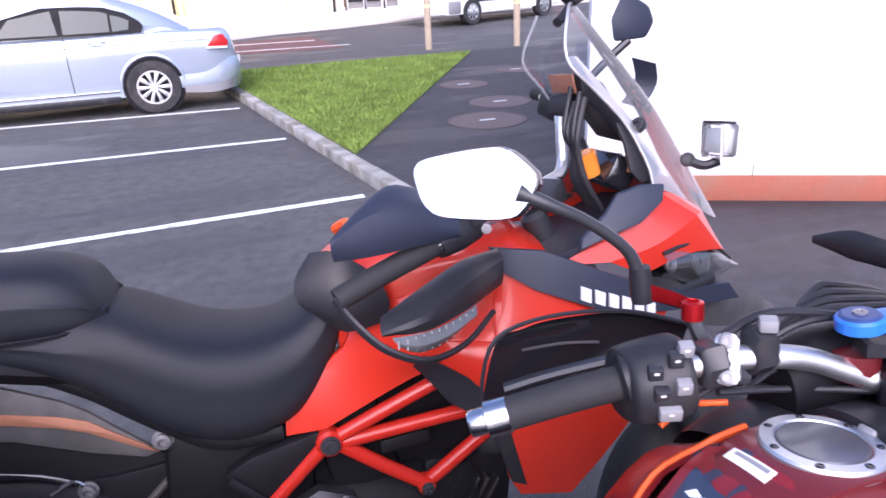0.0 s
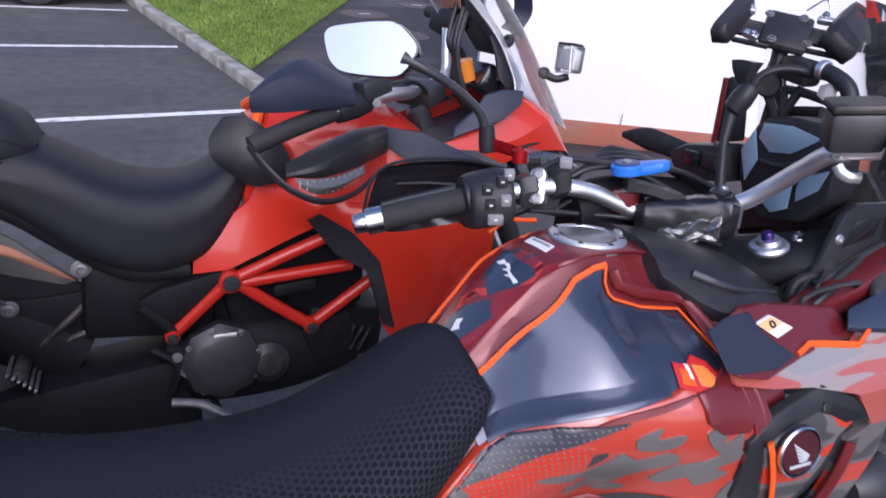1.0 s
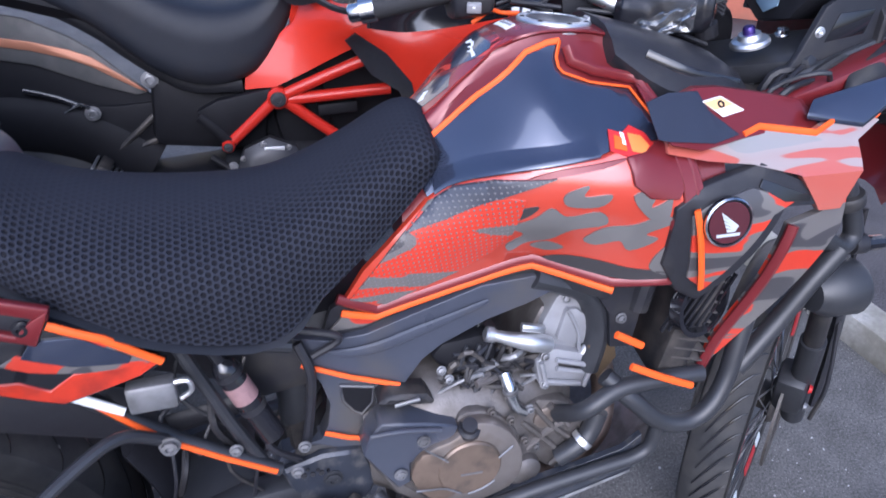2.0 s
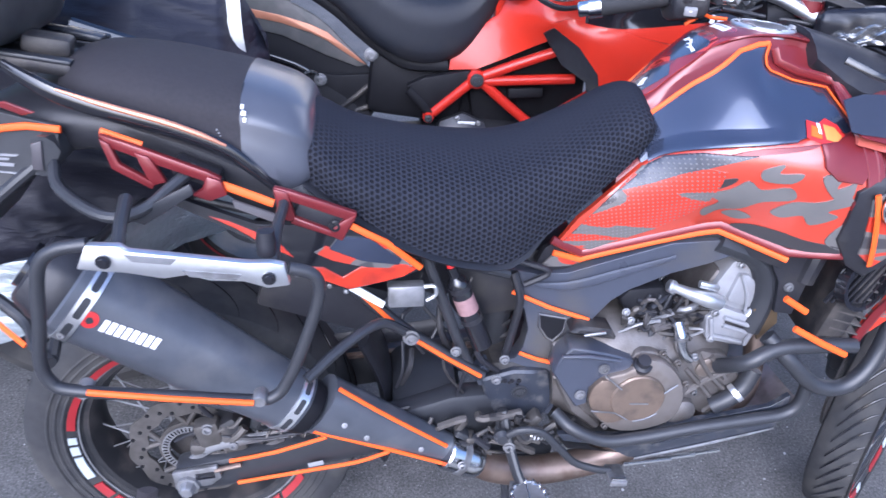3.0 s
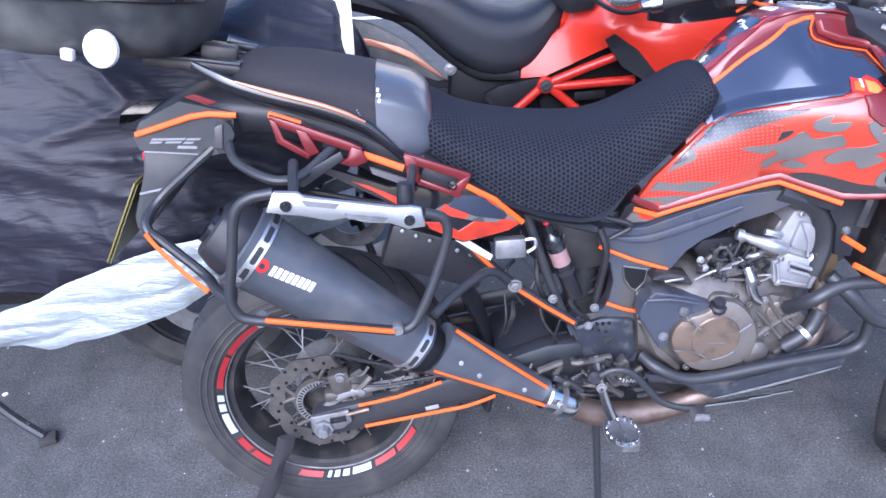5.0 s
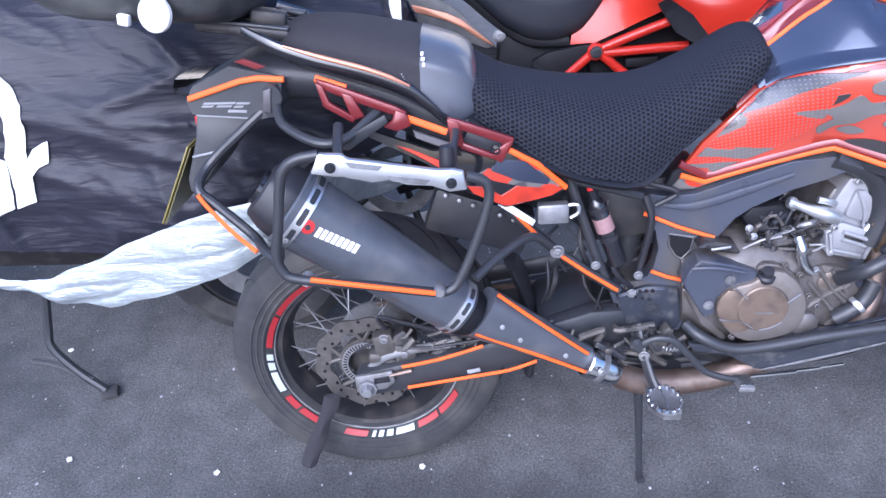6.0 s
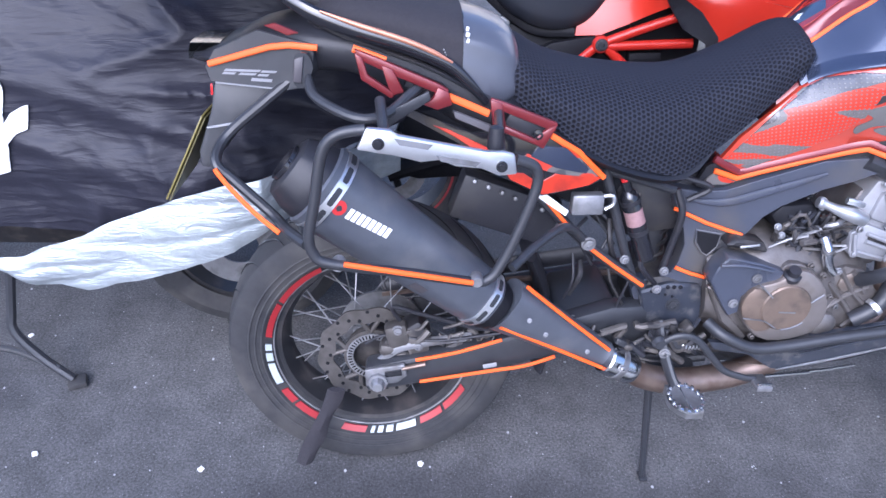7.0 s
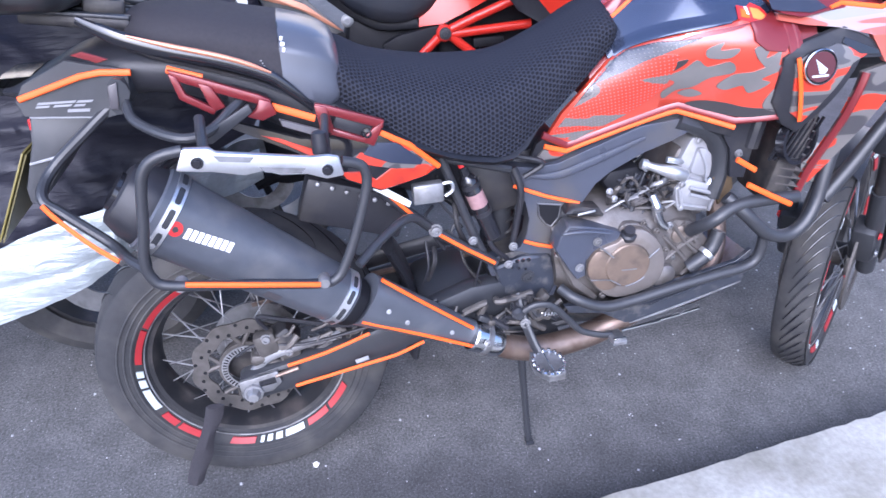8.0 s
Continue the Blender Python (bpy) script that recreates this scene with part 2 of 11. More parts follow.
SOIL = node_mat("turf_soil", (0.11, 0.15, 0.03), 0.95, var=0.5, scale=14, bump=0.6, bscale=40)
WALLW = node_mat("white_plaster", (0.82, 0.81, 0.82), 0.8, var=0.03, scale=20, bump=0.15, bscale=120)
SKIRT = node_mat("terracotta_plinth", (0.32, 0.10, 0.06), 0.8, var=0.15, scale=30, dirt=(0.25, 0.13, 0.09), dirt_amount=0.5, dirt_scale=3)
YELLOW = node_mat("yellow_cladding", (0.88, 0.72, 0.34), 0.6, var=0.05, scale=5)
CREAM = node_mat("cream_wall", (0.8, 0.7, 0.55), 0.8, var=0.08, scale=8)
REDPAVE = node_mat("red_paving", (0.13, 0.06, 0.055), 0.85, var=0.25, scale=40, bump=0.3)
PALEPAVE = node_mat("pale_concrete_apron", (0.62, 0.57, 0.52), 0.85, var=0.08, scale=6, bump=0.1)
BLACKP = node_mat("black_plastic", (0.020, 0.020, 0.024), 0.42, var=0.25, scale=80, bump=0.12, bscale=700, spec=0.32, dirt=(0.05, 0.046, 0.042), dirt_amount=0.2)
BLACKM = node_mat("black_powder_coat", (0.026, 0.027, 0.031), 0.4, var=0.2, scale=60, bump=0.1, bscale=900)
GLOSSK = node_mat("gloss_black", (0.012, 0.012, 0.015), 0.12, var=0.1, scale=30, coat=0.5)
NAVY = node_mat("dark_blue_metallic", (0.040, 0.050, 0.084), 0.24, metal=0.5, var=0.15, scale=25, coat=1.0, rvar=0.06)
NAVY.node_tree.nodes["Principled BSDF"].inputs["Coat IOR"].default_value = 1.6
NAVY.node_tree.nodes["Principled BSDF"].inputs["Coat Roughness"].default_value = 0.1
NAVYD = node_mat("dark_blue_paint", (0.022, 0.027, 0.045), 0.5, var=0.15, scale=25, spec=0.35, rvar=0.06)
FLAMEFADE = node_mat("fading_flame_print", (0.50, 0.035, 0.012), 0.3, var=0.3, scale=14, dirt=(0.09, 0.012, 0.012), dirt_amount=0.5, dirt_scale=16, coat=0.5)
SEATV = node_mat("satin_slate_vinyl", (0.062, 0.066, 0.082), 0.34, var=0.2, scale=18, coat=0.25, rvar=0.1)
SKIDK = node_mat("scraped_blue_black", (0.030, 0.034, 0.046), 0.36, metal=0.2, var=0.35, scale=30, dirt=(0.10, 0.097, 0.095), dirt_amount=0.25, dirt_scale=40, coat=0.2)
CANDY = node_mat("candy_red", (0.145, 0.016, 0.019), 0.3, metal=0.2, var=0.15, scale=12, coat=0.3, rvar=0.06)
RED = node_mat("racing_red", (0.49, 0.026, 0.010), 0.3, var=0.06, scale=10, coat=0.3, rvar=0.05, spec=0.35)
CANDYB = node_mat("red_anodised", (0.42, 0.012, 0.014), 0.28, metal=0.6, var=0.1, scale=30)
FRAMERED = node_mat("frame_red", (0.42, 0.018, 0.008), 0.35, var=0.1, scale=20, coat=0.2, spec=0.35)
ORANGE = node_mat("orange_tape", (0.78, 0.105, 0.010), 0.5, var=0.12, scale=40, spec=0.3)
COPPER = node_mat("copper_trim", (0.45, 0.2, 0.12), 0.35, metal=0.4, var=0.2, scale=30)
ALU = node_mat("brushed_aluminium", (0.74, 0.745, 0.75), 0.42, metal=1.0, var=0.1, scale=90, bump=0.05, bscale=400)
ALUM = node_mat("cast_aluminium", (0.27, 0.27, 0.28), 0.48, metal=0.7, var=0.25, scale=50, bump=0.25, bscale=220, dirt=(0.09, 0.085, 0.08), dirt_amount=0.55, dirt_scale=18)
CHROME = node_mat("chrome", (0.6, 0.61, 0.63), 0.2, metal=1.0, var=0.05, rvar=0.05)
STEEL = node_mat("heat_stained_steel", (0.23, 0.175, 0.145), 0.46, metal=0.8, var=0.3, scale=30, dirt=(0.12, 0.08, 0.06), dirt_amount=0.6, dirt_scale=20)
BRONZE = node_mat("bronze_clutch_cover", (0.20, 0.15, 0.115), 0.42, metal=0.6, var=0.2, scale=40, bump=0.08, bscale=300, dirt=(0.08, 0.07, 0.06), dirt_amount=0.4, dirt_scale=25)
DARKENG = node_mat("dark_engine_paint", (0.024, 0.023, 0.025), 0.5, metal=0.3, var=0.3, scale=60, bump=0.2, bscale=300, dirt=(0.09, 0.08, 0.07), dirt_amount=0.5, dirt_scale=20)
RUBBER = node_mat("tyre_rubber", (0.03, 0.03, 0.032), 0.8, var=0.3, scale=50, bump=0.2, bscale=300, spec=0.3, dirt=(0.07, 0.066, 0.062), dirt_amount=0.6, dirt_scale=10)
GRIPR = node_mat("grip_rubber", (0.025, 0.025, 0.027), 0.7, var=0.2, scale=60, bump=0.4, bscale=500, spec=0.3)
RIMK = node_mat("rim_black", (0.02, 0.02, 0.022), 0.35, var=0.2, scale=40, dirt=(0.07, 0.06, 0.055), dirt_amount=0.4, dirt_scale=16)
REDT = node_mat("red_rim_tape", (0.28, 0.018, 0.022), 0.45, var=0.15, scale=50)
WHITET = node_mat("white_tape", (0.44, 0.48, 0.49), 0.45, var=0.1, scale=50)
VINYL = node_mat("seat_vinyl", (0.0095, 0.011, 0.0165), 0.58, var=0.2, scale=50, bump=0.3, bscale=650, spec=0.38, dirt=(0.027, 0.022, 0.019), dirt_amount=0.5, dirt_scale=3.2)
FABRIC = node_mat("black_stretch_fabric", (0.03, 0.028, 0.032), 0.8, var=0.2, scale=150, bump=0.4, bscale=900, spec=0.2)
SHINYV = node_mat("grey_sheen_vinyl", (0.06, 0.055, 0.06), 0.4, var=0.25, scale=20, bump=0.1, bscale=400)
MESHSEAT = hex_mat("seat_mesh_fabric", (0.025, 0.027, 0.037), 0.0086)
FLAMERED = node_mat("flame_red_print", (0.43, 0.042, 0.018), 0.34, var=0.12, scale=14, coat=0.45, rvar=0.06, spec=0.4)
GREYPRINT = node_mat("grey_print", (0.125, 0.118, 0.112), 0.36, var=0.1, scale=30, coat=0.4, rvar=0.06)
DARKPRINT = node_mat("dark_print", (0.035, 0.032, 0.034), 0.34, var=0.15, scale=30, coat=0.4, rvar=0.06)
CAMO = camo_mat("flame_graphics")
CAMOHOT = camo_mat("flame_graphics_red", hot=True)
CAMOTOP = camo_mat("tank_top_print", top=True)
CAMOGLOSS = camo_mat("glare_flame_graphics", pale=True)
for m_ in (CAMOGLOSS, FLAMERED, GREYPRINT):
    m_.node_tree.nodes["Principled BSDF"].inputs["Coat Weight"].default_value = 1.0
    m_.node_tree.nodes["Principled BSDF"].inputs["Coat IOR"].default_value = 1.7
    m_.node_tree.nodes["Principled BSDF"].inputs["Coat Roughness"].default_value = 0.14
CAMODOT = camo_mat("flame_graphics_dotted", True)
CARBON = camo_mat("dark_dotted_pad", True, True)
DISC = node_mat("dusty_disc_steel", (0.095, 0.087, 0.081), 0.55, metal=0.5, var=0.3, scale=60, dirt=(0.06, 0.054, 0.048), dirt_amount=0.6, dirt_scale=25)
PLATEK = node_mat("plate_back", (0.10, 0.085, 0.03), 0.5, var=0.2, scale=20)
COVER = node_mat("black_nylon_cover", (0.018, 0.018, 0.027), 0.5, var=0.2, scale=30, bump=0.3, bscale=55, spec=0.3)
def creased(m, scale, strength, dist, tilt=38, twist=0.8):
    """Adds long sharp creases to the relief of a cloth."""
    N, Lk = m.node_tree.nodes, m.node_tree.links
    p = N["Principled BSDF"]
    tc = N.new("ShaderNodeTexCoord")
    mp = N.new("ShaderNodeMapping")
    mp.inputs["Rotation"].default_value = (0, radians(tilt), 0)
    mp.inputs["Scale"].default_value = (0.8, 1.0, 3.4)
    Lk.new(tc.outputs["Object"], mp.inputs[0])
    nz = N.new("ShaderNodeTexNoise")
    nz.inputs["Scale"].default_value = scale
    nz.inputs["Detail"].default_value = 5
    nz.inputs["Distortion"].default_value = twist
    Lk.new(mp.outputs[0], nz.inputs["Vector"])
    sb = N.new("ShaderNodeMath")
    sb.operation = 'SUBTRACT'
    sb.inputs[1].default_value = 0.5
    Lk.new(nz.outputs["Fac"], sb.inputs[0])
    ab = N.new("ShaderNodeMath")
    ab.operation = 'ABSOLUTE'
    Lk.new(sb.outputs[0], ab.inputs[0])
    bp = N.new("ShaderNodeBump")
    bp.inputs["Strength"].default_value = strength
    bp.inputs["Distance"].default_value = dist
    bp.invert = True
    Lk.new(ab.outputs[0], bp.inputs["Height"])
    old = p.inputs["Normal"].links[0].from_socket
    Lk.new(old, bp.inputs["Normal"])
    Lk.new(bp.outputs["Normal"], p.inputs["Normal"])


creased(COVER, 6.0, 0.4, 0.035, -30, 0.3)
FRAMEK = node_mat("satin_black_frame", (0.046, 0.051, 0.069), 0.3, var=0.15, scale=30, bump=0.05, bscale=300, coat=0.15, dirt=(0.07, 0.065, 0.06), dirt_amount=0.3)
BRONZEL = node_mat("pale_bronze_case", (0.27, 0.24, 0.22), 0.4, metal=0.7, var=0.15, scale=40, bump=0.06, bscale=300, dirt=(0.17, 0.13, 0.10), dirt_amount=0.5, dirt_scale=14)
CASTB = node_mat("dirty_cast_case", (0.155, 0.142, 0.135), 0.5, metal=0.6, var=0.3, scale=50, bump=0.3, bscale=200, dirt=(0.08, 0.07, 0.06), dirt_amount=0.7, dirt_scale=22)
FOIL = node_mat("silver_coated_hem", (0.42, 0.46, 0.48), 0.4, metal=0.5, var=0.2, scale=60, bump=0.12, bscale=120)
creased(FOIL, 16.0, 0.6, 0.012, 20, 1.2)
PLATEY = node_mat("yellow_number_plate", (0.17, 0.14, 0.04), 0.4, var=0.1, scale=20)
DUSTK = node_mat("dusty_black_panel", (0.045, 0.046, 0.05), 0.42, var=0.2, scale=50, bump=0.06, bscale=500, dirt=(0.075, 0.072, 0.07), dirt_amount=0.4, dirt_scale=7)
SILK = node_mat("dusty_black_silencer", (0.062, 0.067, 0.08), 0.36, var=0.2, scale=40, bump=0.05, bscale=500, dirt=(0.11, 0.11, 0.115), dirt_amount=0.35, dirt_scale=9)
CARGLASS = node_mat("car_glass", (0.045, 0.06, 0.055), 0.05, var=0.2, scale=3, spec=0.3)
# black plastic; also stands for shade in openings and under the red motorcycle
DEEPK = node_mat("black_plastic_and_shade", (0.007, 0.007, 0.009), 0.6, var=0.3, scale=40, bump=0.1, bscale=400, spec=0.2)
WRAP = node_mat("creased_black_film", (0.010, 0.010, 0.013), 0.2, var=0.2, scale=60, bump=0.05, bscale=60, spec=0.5)
FILM = glass_mat("crumpled_clear_film", (0.78, 0.80, 0.84), 0.1, 0.12, 0.05)
LAMPGLASS = glass_mat("clear_lamp_lens", (0.8, 0.82, 0.84), 0.06, 0.12, 0.08)
GUARDGREY = node_mat("scuffed_grey_panel", (0.075, 0.074, 0.072), 0.5, var=0.25, scale=30, bump=0.1, bscale=300, dirt=(0.14, 0.13, 0.125), dirt_amount=0.5, dirt_scale=12)
WHITEP = node_mat("white_plastic", (0.78, 0.77, 0.74), 0.35, var=0.05, scale=20)
WHITEDECAL = node_mat("white_decal", (0.75, 0.75, 0.75), 0.4, var=0.03)
GREYDECAL = node_mat("grey_decal", (0.25, 0.25, 0.26), 0.4, var=0.05)
REDDECAL = node_mat("red_decal", (0.48, 0.02, 0.02), 0.4, var=0.05)
BLUEP = node_mat("blue_anodised", (0.03, 0.17, 0.6), 0.35, var=0.1, scale=30)
BLUEDARK = node_mat("worn_navy_cap", (0.025, 0.05, 0.16), 0.45, var=0.2, scale=40)
SCREENB = node_mat("display_glass", (0.22, 0.32, 0.42), 0.2, var=0.1, scale=10, coat=0.8)
SMOKE = glass_mat("smoked_plastic", (0.35, 0.37, 0.38), 0.15, 0.12)
CLEAR = glass_mat("clear_acrylic", (0.98, 0.99, 1.0), 0.03, 0.02, 0.05)
# sky reflection along the screen edge, put in as white scatter
SKYEDGE = glass_mat("sky_sheen_edge", (0.92, 0.97, 1.0), 0.08, 0.3, 0.35)
WINGLASS = glass_mat("window_glass", (0.30, 0.36, 0.36), 0.02, 0.45)
MIRROR = node_mat("mirror_silver", (0.92, 0.93, 0.95), 0.02, metal=1.0, rvar=0.01)
SILVERCAR = node_mat("silver_car_paint", (0.46, 0.53, 0.62), 0.22, metal=0.5, var=0.03, scale=4, coat=1.0, rvar=0.04)
WHITEVAN = node_mat("white_van_paint", (0.8, 0.8, 0.8), 0.3, var=0.03, scale=4, coat=0.5)
TAILRED = node_mat("tail_lamp_red", (0.5, 0.02, 0.02), 0.15, var=0.1, scale=20, coat=0.8)
BROWNM = node_mat("oiled_brown_metal", (0.13, 0.09, 0.05), 0.5, metal=0.5, var=0.3, scale=25)


# ---- mesh helpers ----
def part(name, bm, material, parent=None, label="", smooth=35.0):
    """Links a bmesh as one mesh object under a thing or a part."""
    bmesh.ops.recalc_face_normals(bm, faces=bm.faces)
    me = bpy.data.meshes.new(name)
    bm.to_mesh(me)
    bm.free()
    mats = material if isinstance(material, (list, tuple)) else [material]
    for m in mats:
        me.materials.append(m)
    if smooth:
        me.shade_smooth()
        me.set_sharp_from_angle(angle=radians(smooth))
    ob = new(name, me)
    if parent is not None:
        ob.parent = parent
    return tagged(ob, label)


def thing(name, label, category, m=None, group="", kind=""):
    ob = new(name)
    if m is not None:
        ob.matrix_basis = m
    ob.empty_display_size = 0.05
    return tagged(ob, label, category, group, kind)


def bevel_all(bm, off, seg=2, angle=25):
    es = [e for e in bm.edges if len(e.link_faces) == 2 and e.calc_face_angle(0) > radians(angle)]
    if es and off > 0:
        bmesh.ops.bevel(bm, geom=es, offset=off, segments=seg, affect='EDGES', profile=0.5, clamp_overlap=True)


def box(loc, size, rot=(0, 0, 0), bevel=0.004, bm=None):
    b2 = bmesh.new()
    bmesh.ops.create_cube(b2, size=1.0)
    bmesh.ops.scale(b2, vec=size, verts=b2.verts)
    bevel_all(b2, bevel)
    bmesh.ops.transform(b2, matrix=pose(*loc, *rot), verts=b2.verts)
    return join(bm, b2)


def join(bm, b2):
    if bm is None:
        return b2
    me = bpy.data.meshes.new("tmp")
    b2.to_mesh(me)
    b2.free()
    bm.from_mesh(me)
    bpy.data.meshes.remove(me)
    return bm


def smooth_path(pts, res=5):
    pts = [Vector(p) for p in pts]
    if len(pts) < 3 or res < 2:
        return pts
    out = []
    ext = [2 * pts[0] - pts[1]] + pts + [2 * pts[-1] - pts[-2]]
    for i in range(1, len(ext) - 2):
        p0, p1, p2, p3 = ext[i - 1:i + 3]
        for k in range(res):
            t = k / res
            out.append(0.5 * ((2 * p1) + (p2 - p0) * t + (2 * p0 - 5 * p1 + 4 * p2 - p3) * t * t + (3 * p1 - p0 - 3 * p2 + p3) * t ** 3))
    out.append(pts[-1])
    return out


def tube(pts, r, seg=10, res=5, bm=None, closed=False, flat=1.0, up=None, caps=True):
    """A round (or flattened) bar swept along points."""
    path = smooth_path(pts, res)
    b2 = bmesh.new()
    n = len(path)
    rings = []
    radii = r if isinstance(r, (list, tuple)) else None
    nrm = None
    for i, p in enumerate(path):
        a = path[i - 1] if (i > 0 or closed) else path[i]
        b = path[(i + 1) % n] if (i < n - 1 or closed) else path[i]
        d = (b - a).normalized()
        if nrm is None:
            ref = Vector(up) if up else (Vector((0, 0, 1)) if abs(d.z) < 0.9 else Vector((1, 0, 0)))
            nrm = (ref - d * ref.dot(d)).normalized()
        else:
            nrm = (nrm - d * nrm.dot(d)).normalized()
        bi = d.cross(nrm)
        if radii:
            s = i / (n - 1) * (len(radii) - 1)
            k = min(int(s), len(radii) - 2)
            rr = radii[k] + (radii[k + 1] - radii[k]) * (s - k)
        else:
            rr = r
        rings.append([b2.verts.new(p + rr * (math.cos(2 * math.pi * j / seg) * nrm + flat * math.sin(2 * math.pi * j / seg) * bi)) for j in range(seg)])
    for i in range(n if closed else n - 1):
        ra, rb = rings[i], rings[(i + 1) % n]
        for j in range(seg):
            b2.faces.new((ra[j], ra[(j + 1) % seg], rb[(j + 1) % seg], rb[j]))
    if caps and not closed:
        b2.faces.new(rings[0][::-1])
        b2.faces.new(rings[-1])
    return join(bm, b2)


def rod(p, q, r, seg=14, bm=None):
    return tube([p, q], r, seg, 1, bm)


def lathe(profile, origin, axis, seg=32, bm=None, closed=False):
    """Turns a profile of (radius, height) about an axis through origin."""
    ax = Vector(axis).normalized()
    ref = Vector((1, 0, 0)) if abs(ax.x) < 0.8 else Vector((0, 0, 1))
    u = (ref - ax * ref.dot(ax)).normalized()
    v = ax.cross(u)
    o = Vector(origin)
    b2 = bmesh.new()
    rings = []
    for r, h in profile:
        if r < 1e-6:
            rings.append([b2.verts.new(o + ax * h)])
        else:
            rings.append([b2.verts.new(o + ax * h + r * (math.cos(2 * math.pi * j / seg) * u + math.sin(2 * math.pi * j / seg) * v)) for j in range(seg)])
    pairs = list(zip(rings, rings[1:])) + ([(rings[-1], rings[0])] if closed else [])
    for ra, rb in pairs:
        for j in range(seg):
            k = (j + 1) % seg
            if len(ra) == 1 and len(rb) == 1:
                continue
            if len(ra) == 1:
                b2.faces.new((ra[0], rb[k], rb[j]))
            elif len(rb) == 1:
                b2.faces.new((ra[j], ra[k], rb[0]))
            else:
                b2.faces.new((ra[j], ra[k], rb[k], rb[j]))
    if not closed:
        if len(rings[0]) > 1:
            b2.faces.new(rings[0][::-1])
        if len(rings[-1]) > 1:
            b2.faces.new(rings[-1])
    return join(bm, b2)


def bolt(p, axis, r=0.008, h=0.006, bm=None):
    """A socket-head bolt with a washer."""
    return lathe([(0, 0), (r * 1.35, 0), (r * 1.35, h * 0.25), (r, h * 0.3), (r, h), (r * 0.55, h * 1.1), (r * 0.5, h * 0.5), (0, h * 0.5)], p, axis, 12, bm)


def slab(poly, thick, bevel=0.002, bm=None):
    """A plate: polygon of 3D points pushed along a thickness vector."""
    b2 = bmesh.new()
    t = Vector(thick)
    va = [b2.verts.new(Vector(p)) for p in poly]
    vb = [b2.verts.new(Vector(p) + t) for p in poly]
    n = len(poly)
    b2.faces.new(va)
    b2.faces.new(vb[::-1])
    for i in range(n):
        b2.faces.new((va[i], vb[i], vb[(i + 1) % n], va[(i + 1) % n]))
    bmesh.ops.recalc_face_normals(b2, faces=b2.faces)
    bevel_all(b2, bevel)
    return join(bm, b2)


def plate_xz(poly, y, thick, bevel=0.002, bm=None):
    return slab([(x, y, z) for x, z in poly], (0, thick, 0), bevel, bm)


def loft(sections, res_u=4, res_v=3, closed=True, caps=True, bm=None, uv=False):
    """A skin through rings of points with the same count, smoothed both ways."""
    rows = []
    for s in sections:
        s = [Vector(p) for p in s]
        if closed:
            ext = s + s[:3]
            pts = []
            n = len(s)
            for i in range(n):
                p0, p1, p2, p3 = s[i - 1], s[i], s[(i + 1) % n], s[(i + 2) % n]
                for k in range(res_v):
                    t = k / res_v
                    pts.append(0.5 * ((2 * p1) + (p2 - p0) * t + (2 * p0 - 5 * p1 + 4 * p2 - p3) * t * t + (3 * p1 - p0 - 3 * p2 + p3) * t ** 3))
            rows.append(pts)
        else:
            rows.append(smooth_path(s, res_v))
    cols = [smooth_path([r[j] for r in rows], res_u) for j in range(len(rows[0]))]
    grid = [[c[i] for c in cols] for i in range(len(cols[0]))]
    b2 = bmesh.new()
    vs = [[b2.verts.new(p) for p in row] for row in grid]
    m = len(grid[0])
    uvl = b2.loops.layers.uv.new("UVMap") if uv else None
    if uv:
        ulen, acc = [0.0], 0.0
        mid = m // 2
        for i in range(1, len(grid)):
            acc += (grid[i][mid] - grid[i - 1][mid]).length
            ulen.append(acc)
        vlen = []
        for row in grid:
            a, l = 0.0, [0.0]
            for j in range(1, m):
                a += (row[j] - row[j - 1]).length
                l.append(a)
            half = l[m // 2]
            vlen.append([x - half for x in l])
    for i in range(len(grid) - 1):
        for j in range(m if closed else m - 1):
            k = (j + 1) % m
            f = b2.faces.new((vs[i][j], vs[i][k], vs[i + 1][k], vs[i + 1][j]))
            if uv:
                for lp, (a, b) in zip(f.loops, ((i, j), (i, k), (i + 1, k), (i + 1, j))):
                    lp[uvl].uv = (ulen[a], vlen[a][b])
    if caps and closed:
        b2.faces.new(vs[0][::-1])
        b2.faces.new(vs[-1])
    return join(bm, b2)


def mirrored(half):
    """A ring from the points of its right half, top to bottom; the left half is its mirror image in y."""
    left = [(x, -y, z) for x, y, z in half[::-1] if abs(y) > 1e-6]
    return list(half) + left


def spline_field(ctrl):
    """y as a smooth function of (x, z) through control points (thin-plate spline)."""
    c = np.array(ctrl, float)
    xz, y = c[:, :2], c[:, 2]
    n = len(c)

    def phi(r):
        return np.where(r > 1e-9, r * r * np.log(np.maximum(r, 1e-9)), 0)
    K = phi(np.linalg.norm(xz[:, None] - xz[None], axis=2)) + 1e-4 * np.eye(n)
    Pm = np.c_[np.ones(n), xz]
    A = np.block([[K, Pm], [Pm.T, np.zeros((3, 3))]])
    wgt = np.linalg.solve(A, np.r_[y, 0, 0, 0])

    def f(x, z):
        r = np.linalg.norm(xz - np.array([x, z]), axis=1)
        return float(wgt[:n] @ phi(r) + wgt[n:] @ np.array([1, x, z]))
    return f


